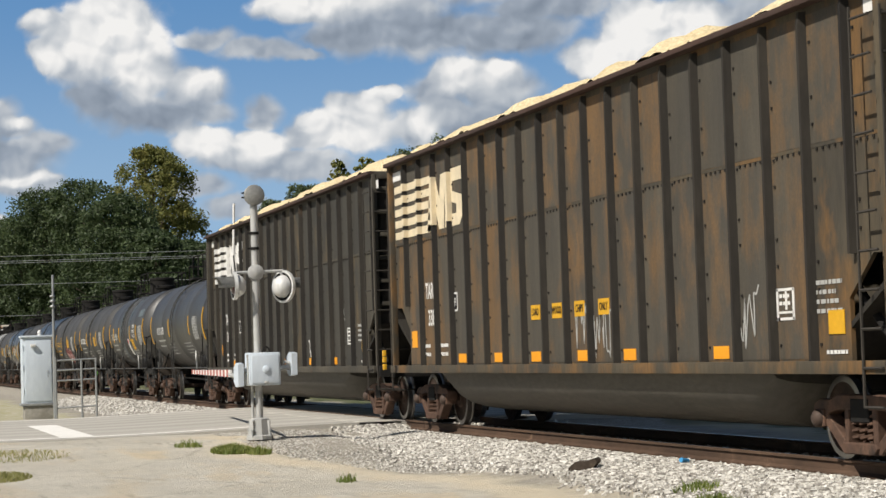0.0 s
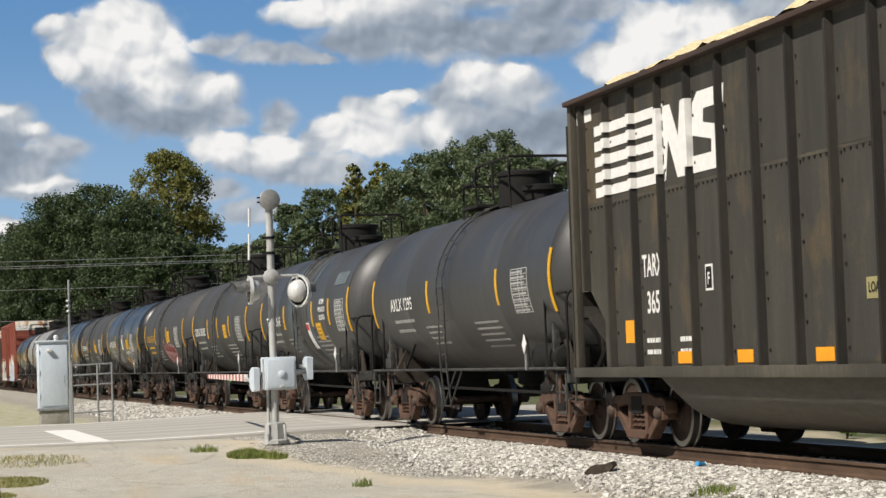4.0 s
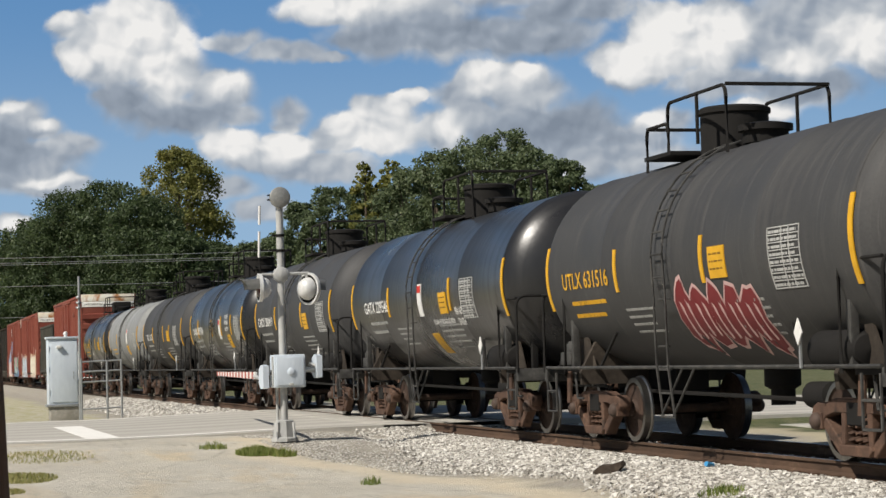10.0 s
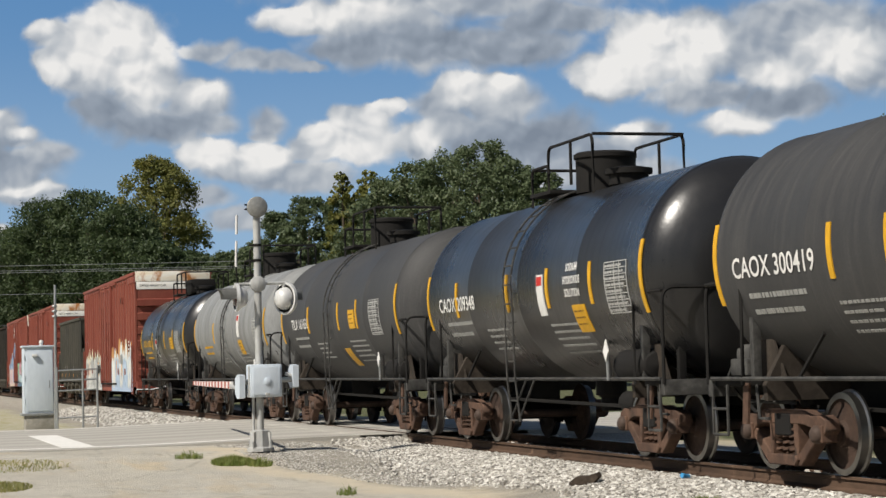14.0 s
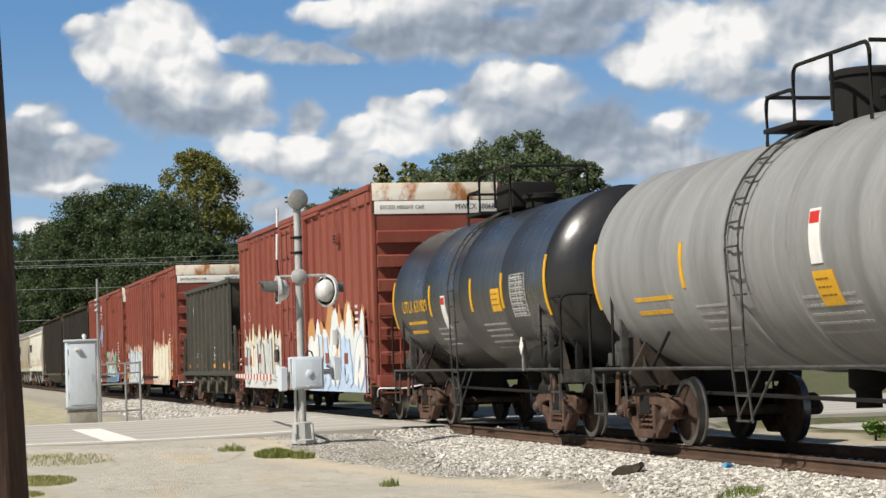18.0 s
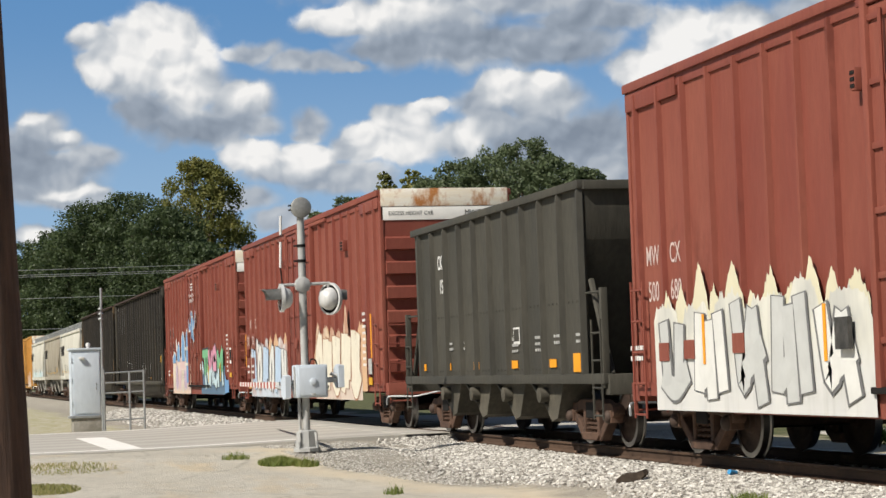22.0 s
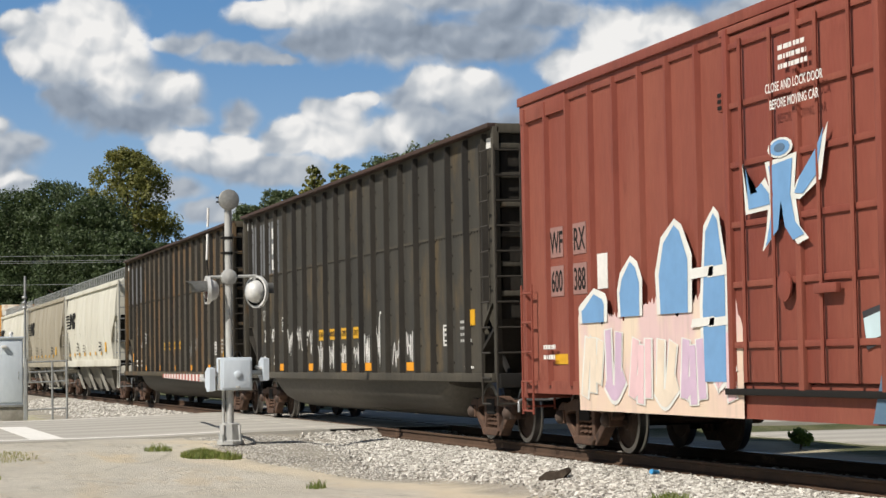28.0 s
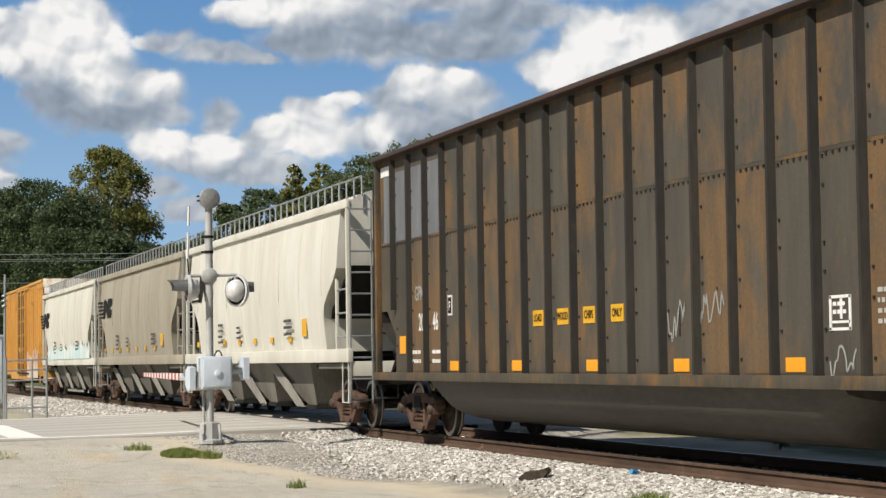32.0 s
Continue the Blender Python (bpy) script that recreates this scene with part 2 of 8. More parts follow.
M["bar"] = plain("small_grey_lettering", (0.33, 0.33, 0.31), 0.6, 0, 0.3)
M["galv"] = worn("galvanised_steel", (0.42, 0.43, 0.43), (0.30, 0.31, 0.31), 0.42, 0.55, stretch=(1, 1, 0.4), scale=4.0, fine=40)
M["rail"] = worn("rusty_rail", (0.062, 0.040, 0.028), (0.125, 0.078, 0.052), 0.75, stretch=(0.25, 1, 1), scale=1.6, third=(0.26, 0.17, 0.115), third_lo=0.62)


def ground_material():
    m, nt, b = shader("lot_gravel_and_grass")
    tc = nt.nodes.new("ShaderNodeTexCoord")
    sep = nt.nodes.new("ShaderNodeSeparateXYZ")
    nt.links.new(tc.outputs["Object"], sep.inputs[0])
    v = coords(nt, shift=False)
    big = noise_node(nt, v, 0.35, 6, 0.6, 0.35, 0.65)
    mid = noise_node(nt, v, 2.2, 6, 0.65, 0.4, 0.6)
    fine = noise_node(nt, v, 26.0, 5, 0.7, 0.3, 0.7)
    lot = mixed(nt, big, (0.58, 0.525, 0.415), (0.69, 0.645, 0.545))
    sand = noise_node(nt, coords(nt, (0.45, 1.3, 1), shift=False), 0.8, 7, 0.62, 0.52, 0.62)
    lot = mixed(nt, math_node(nt, "MULTIPLY", sand, 0.8), lot, (0.66, 0.53, 0.34))
    debris = noise_node(nt, coords(nt, (0.3, 1.6, 1), shift=False), 1.9, 9, 0.72, 0.56, 0.66)
    lot = mixed(nt, math_node(nt, "MULTIPLY", debris, 0.7), lot, (0.20, 0.165, 0.11))
    lot = mixed(nt, math_node(nt, "MULTIPLY", mid, 0.35), lot, (0.33, 0.30, 0.25))
    lot = mixed(nt, math_node(nt, "MULTIPLY", fine, 0.45), lot, (0.25, 0.23, 0.19))
    coarse = noise_node(nt, v, 7.0, 6, 0.7, 0.48, 0.70)
    lot = mixed(nt, math_node(nt, "MULTIPLY", coarse, 0.4), lot, (0.30, 0.275, 0.23))
    worn_out = noise_node(nt, v, 0.16, 5, 0.6, 0.44, 0.56)
    lot = mixed(nt, math_node(nt, "MULTIPLY", worn_out, 0.35), lot, (0.42, 0.40, 0.355))
    cell = nt.nodes.new("ShaderNodeTexVoronoi")
    cell.feature = "DISTANCE_TO_EDGE"
    cell.inputs["Scale"].default_value = 0.30
    warped = mixed(nt, 0.25, v, nt.nodes.new("ShaderNodeTexNoise").outputs["Color"])
    nt.links.new(warped, cell.inputs["Vector"])
    crack = nt.nodes.new("ShaderNodeMapRange")
    crack.inputs[1].default_value, crack.inputs[2].default_value = 0.016, 0.004
    nt.links.new(cell.outputs["Distance"], crack.inputs[0])
    lot = mixed(nt, math_node(nt, "MULTIPLY", crack.outputs[0], math_node(nt, "MULTIPLY", mid, 0.35)), lot, (0.16, 0.145, 0.115))
    stone = mixed(nt, fine, (0.20, 0.18, 0.145), (0.50, 0.465, 0.395))
    dirt = mixed(nt, fine, (0.13, 0.115, 0.09), (0.30, 0.27, 0.22))
    stone = mixed(nt, math_node(nt, "MULTIPLY", mid, 0.55), stone, dirt)
    grass = mixed(nt, mid, (0.055, 0.07, 0.02), (0.14, 0.13, 0.06))
    grass = mixed(nt, math_node(nt, "MULTIPLY", fine, 0.5), grass, (0.05, 0.065, 0.02))
    wob = math_node(nt, "MULTIPLY_ADD", big, 1.0, -0.5)
    off = math_node(nt, "ABSOLUTE", math_node(nt, "SUBTRACT", sep.outputs[1], YC))

    def step(value, lo, hi):
        r = nt.nodes.new("ShaderNodeMapRange")
        r.interpolation_type = "SMOOTHSTEP"
        r.inputs[1].default_value, r.inputs[2].default_value = lo, hi
        nt.links.new(value, r.inputs[0])
        return r.outputs[0]
    span = nt.nodes.new("ShaderNodeMapRange")
    for k, val in enumerate((-23.5, -34.0, 0.0, 1.8)):
        span.inputs[k + 1].default_value = val
    nt.links.new(sep.outputs[0], span.inputs[0])
    near = step(math_node(nt, "SUBTRACT", math_node(nt, "ADD", off, wob), span.outputs[0]), 3.1, 2.3)
    far_side = step(math_node(nt, "ADD", sep.outputs[1], wob), 14.2, 15.4)
    left = step(math_node(nt, "MULTIPLY_ADD", wob, 2.0, sep.outputs[0]), -54.0, -55.2)
    dry = mixed(nt, mid, (0.46, 0.42, 0.33), (0.33, 0.31, 0.16))
    col = mixed(nt, left, lot, dry)
    col = mixed(nt, far_side, col, grass)
    verge = step(math_node(nt, "SUBTRACT", math_node(nt, "ADD", off, wob), span.outputs[0]), 4.0, 3.2)
    before = step(sep.outputs[0], -39.0, -37.0)
    col = mixed(nt, math_node(nt, "MULTIPLY", math_node(nt, "MULTIPLY", verge, before), 0.6), col, (0.62, 0.53, 0.38))
    col = mixed(nt, near, col, stone)
    nt.links.new(col, b.inputs["Base Color"])
    b.inputs["Roughness"].default_value = 0.95
    bump(nt, b, fine, 0.03, 0.6)
    return m


def asphalt_material():
    m, nt, b = shader("sun_bleached_asphalt")
    v = coords(nt, (1, 0.25, 1), shift=False)
    v2 = coords(nt, shift=False)
    a = noise_node(nt, v, 0.8, 5, 0.6, 0.3, 0.7)
    c = noise_node(nt, v2, 45, 4, 0.7, 0.3, 0.7)
    w = nt.nodes.new("ShaderNodeTexWave")
    w.bands_direction = "X"
    w.inputs["Scale"].default_value = 0.17
    w.inputs["Distortion"].default_value = 1.5
    nt.links.new(v, w.inputs["Vector"])
    col = mixed(nt, a, (0.42, 0.40, 0.355), (0.54, 0.51, 0.455))
    col = mixed(nt, math_node(nt, "MULTIPLY", w.outputs[1], 0.42), col, (0.25, 0.235, 0.205))
    col = mixed(nt, math_node(nt, "MULTIPLY", c, 0.4), col, (0.21, 0.195, 0.165))
    nt.links.new(col, b.inputs["Base Color"])
    b.inputs["Roughness"].default_value = 0.9
    bump(nt, b, c, 0.01, 0.4)
    return m


M["ground"] = ground_material()
M["asphalt"] = asphalt_material()
M["line"] = plain("worn_road_marking", (0.80, 0.78, 0.73), 0.8, 0, 0.25, 5)


# ================= ground, road and track =================
def smooth(a, b, v):
    t = min(max((v - a) / (b - a), 0.0), 1.0)
    return t * t * (3 - 2 * t)


def ground_z(x, y):
    lot = -0.42 + 0.30 * smooth(-27.0, -38.0, x)
    off = abs(y - YC)
    z = lot
    if y > YC:
        z = -0.30
    bank = -0.20 - 0.10 * smooth(1.4, 2.2, off)
    z = bank + (z - bank) * smooth(1.9, 3.1, off)
    # the road ramps up to the rails
    road = smooth(-38.0, -39.5, x) * smooth(-55.0, -54.0, x)
    ramp = -0.02 - 0.09 * smooth(1.5, 7.0, off)
    z = z + (ramp - 0.03 - z) * road
    if x < -55.0:
        side = -0.22 * smooth(1.8, 3.2, off)
        z = -0.20 + side * (1 if y < YC else 0.5)
    return z


def spread(lo, hi, step, far):
    v = [lo + step * i for i in range(int(round((hi - lo) / step)) + 1)]
    d, up, down = step, v[-1], v[0]
    while up < far or down > -far:
        d *= 1.5
        up, down = up + d, down - d
        v = [down] + v + [up]
    return v


def make_ground():
    xs, ys = spread(-92, 4, 0.6, 2600), spread(-4, 24, 0.4, 2600)
    verts = []
    for x in xs:
        for y in ys:
            n = noise.noise((x * 0.7, y * 0.7, 0)) * 0.025 if -95 < x < 6 and -6 < y < 26 else 0
            if -39.8 > x > -54.2 or abs(y - YC) < 1.9:
                n = 0
            verts.append((x, y, ground_z(x, y) + n))
    k = len(ys)
    faces = [(i * k + j, (i + 1) * k + j, (i + 1) * k + j + 1, i * k + j + 1)
             for i in range(len(xs) - 1) for j in range(k - 1)]
    me = bpy.data.meshes.new("ground")
    me.from_pydata(verts, [], faces)
    me.materials.append(M["ground"])
    me.shade_smooth()
    tagged(new("ground", me), "pale gravel lot with dry grass edges and grey ballast", "ground", kind="structure")


make_ground()


def strip(name, x0, x1, y0, y1, lift, material, thick=0.02, skip=None):
    """A slab that follows the ground along y."""
    bm = bmesh.new()
    n = max(2, int(abs(y1 - y0) / 0.6))
    rows = []
    for i in range(n + 1):
        y = y0 + (y1 - y0) * i / n
        z = -0.02 - 0.09 * smooth(1.5, 7.0, abs(y - YC)) + lift
        rows.append([bm.verts.new((x, y, zz)) for x in (x0, x1) for zz in (z, z - thick)])
    for a, b in zip(rows, rows[1:]):
        for p, q in ((0, 2), (2, 3), (3, 1), (1, 0)):
            bm.faces.new((a[p], b[p], b[q], a[q]))
    bm.faces.new((rows[0][0], rows[0][2], rows[0][3], rows[0][1]))
    bm.faces.new((rows[-1][0], rows[-1][1], rows[-1][3], rows[-1][2]))
    bmesh.ops.recalc_face_normals(bm, faces=bm.faces[:])
    return mesh_of(name, bm, material, 0)


road = tagged(new("road", strip("road", -54.0, -39.0, -60, 120, 0.0, M["asphalt"], 0.12)),
              "sun-bleached two-lane asphalt road over the crossing", "road", kind="structure")
part("edge_line", strip("edge_line", -40.05, -39.75, -60, 7.4, 0.004, M["line"], 0.004), None, road, "worn white edge line")
part("edge_line", strip("edge_line", -53.4, -53.25, -60, 8.2, 0.004, M["line"], 0.004), None, road, "worn white edge line")
part("stop_line", strip("stop_line", -48.6, -40.1, 3.55, 4.2, 0.005, M["line"], 0.004), None, road, "broad white stop line")

RAIL_PROFILE = ((-0.07, -0.17), (0.07, -0.17), (0.07, -0.155), (0.012, -0.13), (0.01, -0.045), (0.036, -0.035),
                (0.036, -0.008), (0.026, 0.0), (-0.026, 0.0), (-0.036, -0.008), (-0.036, -0.035), (-0.01, -0.045),
                (-0.012, -0.13), (-0.07, -0.155))


def make_track():
    track = empty("track", Matrix.Translation((0, YC, 0)), "rusty steel rails on dark wooden sleepers in grey ballast", "railway track", kind="structure")
    for y in (-0.755, 0.755):
        bm = bmesh.new()
        a = [bm.verts.new((-900, y + u, w)) for u, w in RAIL_PROFILE]
        b = [bm.verts.new((300, y + u, w)) for u, w in RAIL_PROFILE]
        for k in range(len(a)):
            f = bm.faces.new((a[k], a[(k + 1) % len(a)], b[(k + 1) % len(a)], b[k]))
            f.material_index = 1 if k == 7 else 0
        bmesh.ops.recalc_face_normals(bm, faces=bm.faces[:])
        part("rail", mesh_of("rail", bm, [M["rail"], M["tread"]], 0), None, track, "rusty rail with a bright worn head")
    tie = mesh_of("sleeper", box(-0.11, 0.11, -1.3, 1.3, -0.36, -0.175, 0.012), M["tie"])
    plate = mesh_of("tie_plate", box(-0.09, 0.09, -0.16, 0.16, -0.175, -0.155, 0.004), M["rail"])
    for i in range(52):
        x = -38.6 + 0.52 * i
        part("sleeper", tie, None, track, m=pose(x, random.uniform(-0.04, 0.04), 0, 0, 0, random.uniform(-1.5, 1.5)))
        part("tie_plate", plate, None, track, m=pose(x, -0.755, 0))
    bm = bmesh.new()
    for i in range(330):
        x = -54.6 - 0.55 * i
        add_box(bm, x - 0.11, x + 0.11, -1.3, 1.3, -0.36, -0.175)
    far = part("sleepers", bm, M["tie"], track, "dark wooden sleepers")
    far["kind"] = "stuff"
    # rubber and timber crossing panels between and beside the rails
    for y0, y1 in ((-0.66, 0.66), (-1.75, -0.85), (0.85, 1.75)):
        part("crossing_panel", box(-54.0, -39.0, y0, y1, -0.2, -0.006, 0.02), M["asphalt"], track, "worn asphalt crossing panel")
    return track


M["tie"] = worn("creosoted_wood", (0.035, 0.026, 0.02), (0.09, 0.07, 0.053), 0.9, stretch=(1, 0.1, 1), scale=6)
make_track()


# ================= trucks =================
WHEEL_R = 0.457
TRUCK_MESH = {}


def truck_meshes():
    d = TRUCK_MESH
    # wheelset: two flanged wheels on an axle, turning about y
    bm = bmesh.new()
    for sgn in (-1, 1):
        prof = [(0.06, 0.62), (0.12, 0.64), (0.14, 0.70), (0.33, 0.715), (0.365, 0.69), (WHEEL_R + 0.027, 0.688), (WHEEL_R + 0.027, 0.712),
                (WHEEL_R, 0.728), (WHEEL_R - 0.004, 0.81), (0.385, 0.815), (0.37, 0.79), (0.30, 0.765), (0.15, 0.80), (0.13, 0.84), (0.085, 0.845), (0.08, 1.02)]
        start = len(bm.faces)
        add_lathe(bm, [(r, sgn * h) for r, h in prof], "Y", 36)
        bm.faces.ensure_lookup_table()
        for f in bm.faces[start:]:
            c = f.calc_center_median()
            if math.hypot(c.x, c.z) > 0.44 or (abs(c.y) > 0.8 and math.hypot(c.x, c.z) > 0.38):
                f.material_index = 1
    add_lathe(bm, [(0.075, -0.66), (0.065, -0.3), (0.065, 0.3), (0.075, 0.66)], "Y", 14)
    # four lightening marks near the hub show that it turns
    for sgn in (-1, 1):
        for k in range(4):
            a = k * math.pi / 2 + 0.4
            add_box(bm, -0.03, 0.03, sgn * 0.765 - 0.012, sgn * 0.765 + 0.012, -0.03, 0.03,
                    Matrix.Translation((0.24 * math.cos(a), 0, 0.24 * math.sin(a))))
    bmesh.ops.recalc_face_normals(bm, faces=bm.faces[:])
    d["wheelset"] = mesh_of("wheelset", bm, [M["wheel"], M["tread"]])
    # side frame: cast arch with window openings over the springs
    bm = bmesh.new()
    top = [(-1.08, 0.05), (-1.05, 0.16), (-0.92, 0.21), (-0.70, 0.20), (-0.48, 0.26), (0.48, 0.26), (0.70, 0.20), (0.92, 0.21), (1.05, 0.16), (1.08, 0.05)]
    arch = top + [(0.99, -0.02), (0.80, -0.02), (0.72, 0.06), (0.52, 0.10), (-0.52, 0.10), (-0.72, 0.06), (-0.80, -0.02), (-0.99, -0.02)]
    add_prism(bm, arch, -0.09, 0.09)
    add_prism(bm, [(-0.34, -0.36), (0.34, -0.36), (0.40, -0.28), (0.36, -0.24), (-0.36, -0.24), (-0.40, -0.28)], -0.12, 0.12)
    for s in (-1, 1):
        add_prism(bm, [(s * 0.80, 0.08), (s * 0.95, 0.04), (s * 0.42, -0.36), (s * 0.30, -0.36), (s * 0.34, -0.24)], -0.08, 0.08)
        add_prism(bm, [(s * 0.25, 0.12), (s * 0.36, 0.12), (s * 0.36, -0.28), (s * 0.27, -0.28)], -0.085, 0.085)
        add_box(bm, s * 0.9 - 0.11, s * 0.9 + 0.11, -0.115, 0.08, -0.09, 0.10)
    bmesh.ops.recalc_face_normals(bm, faces=bm.faces[:])
    bmesh.ops.bevel(bm, geom=[e for e in bm.edges if len(e.link_faces) == 2 and e.calc_face_angle(0) > 0.9], offset=0.012, segments=1, affect="EDGES")
    d["side_frame"] = mesh_of("side_frame", bm, M["truck"])
    # a spring coil
    pts = []
    for k in range(37):
        a = 2 * math.pi * k / 8
        pts.append((0.068 * math.cos(a), 0.08 * math.sin(a), -0.24 + 0.33 * k / 36))
    d["spring"] = mesh_of("spring", tube(pts, 0.019, 5), M["truck"])
    bm = bmesh.new()
    add_lathe(bm, [(0.0, -0.19), (0.05, -0.185), (0.085, -0.16), (0.10, -0.12), (0.10, 0.05)], "Y", 14, cap=False)
    bmesh.ops.recalc_face_normals(bm, faces=bm.faces[:])
    d["bearing_cap"] = mesh_of("bearing_cap", bm, M["cap"])
    bm = bmesh.new()
    add_box(bm, -0.20, 0.20, -1.1, 1.1, -0.03, 0.22)
    add_box(bm, -0.30, 0.30, -0.35, 0.35, 0.20, 0.30)
    for s in (-1, 1):
        add_box(bm, s * 0.55 - 0.05, s * 0.55 + 0.05, -0.85, 0.85, -0.1, 0.0)
        add_box(bm, s * 0.40 - 0.04, s * 0.40 + 0.04, 0.66, 0.82, -0.2, 0.1)
        add_box(bm, s * 0.40 - 0.04, s * 0.40 + 0.04, -0.82, -0.66, -0.2, 0.1)
    bmesh.ops.bevel(bm, geom=bm.edges[:], offset=0.012, segments=1, affect="EDGES")
    d["bolster"] = mesh_of("bolster", bm, M["under"])


M["cap"] = plain("greasy_bearing_steel", (0.085, 0.06, 0.048), 0.65, 0.1, 0.5)
truck_meshes()
WHEELS = {-1: [], 1: []}


def truck(car, x):
    d = TRUCK_MESH
    tr = part("truck", d["bolster"], None, car, "rusty cast-steel truck with two wheelsets", pose(x, 0, WHEEL_R))
    for s in (-1, 1):
        part("side_frame", d["side_frame"], None, tr, m=pose(0, s * 1.0, 0, 0, 0, 0 if s < 0 else 180))
        for q in (-0.17, 0.0, 0.17):
            part("spring", d["spring"], None, tr, m=pose(q, s * 1.0, 0))
        for e in (-1, 1):
            part("bearing_cap", d["bearing_cap"], None, tr, m=pose(e * 0.9, s * 1.0, 0, 0, 0, 0 if s < 0 else 180))
    for e in (-1, 1):
        w = part("wheelset", d["wheelset"], None, tr, "dark wheelset with bright worn treads", pose(e * 0.9, 0, 0))
        WHEELS[e].append(w)
    return tr


CARS = []


def new_car(name, xa, xb, label, category, group=""):
    """An empty at rail level, half way between two couplings."""
    car = empty(name, pose((xa + xb) / 2, YC, 0), label, category, group)
    CARS.append((car, (xa + xb) / 2))
    return car, abs(xa - xb)


def couplers(car, length):
    for s in (-1, 1):
        bm = bmesh.new()
        add_box(bm, s * (length / 2 - 1.0), s * (length / 2 - 0.22), -0.09, 0.09, 0.75, 0.93)
        add_box(bm, s * (length / 2 - 0.24), s * (length / 2 - 0.01), -0.17, 0.13, 0.70, 0.98)
        bmesh.ops.recalc_face_normals(bm, faces=bm.faces[:])
        bmesh.ops.bevel(bm, geom=bm.edges[:], offset=0.03, segments=2, affect="EDGES")
        part("coupler", bm, M["truck"], car, "rusty knuckle coupler")
        hose = round_path([(s * (length / 2 - 0.7), -0.3, 0.78), (s * (length / 2 - 0.35), -0.32, 0.62), (s * (length / 2 - 0.02), -0.2, 0.45)], 0.2)
        part("air_hose", tube(hose, 0.025, 6), M["under"], car, "black rubber brake hose")


def centre_sill(car, length, z0=0.72, z1=1.0):
    part("centre_sill", box(-length / 2 + 0.55, length / 2 - 0.55, -0.22, 0.22, z0, z1, 0.02), M["under"], car, "dark steel centre sill")


# ================= chip gondolas =================
def shift(car, dx):
    """Move all parts so far along the car."""
    for ob in car.children:
        ob.matrix_basis = pose(dx, 0, 0) @ ob.matrix_basis


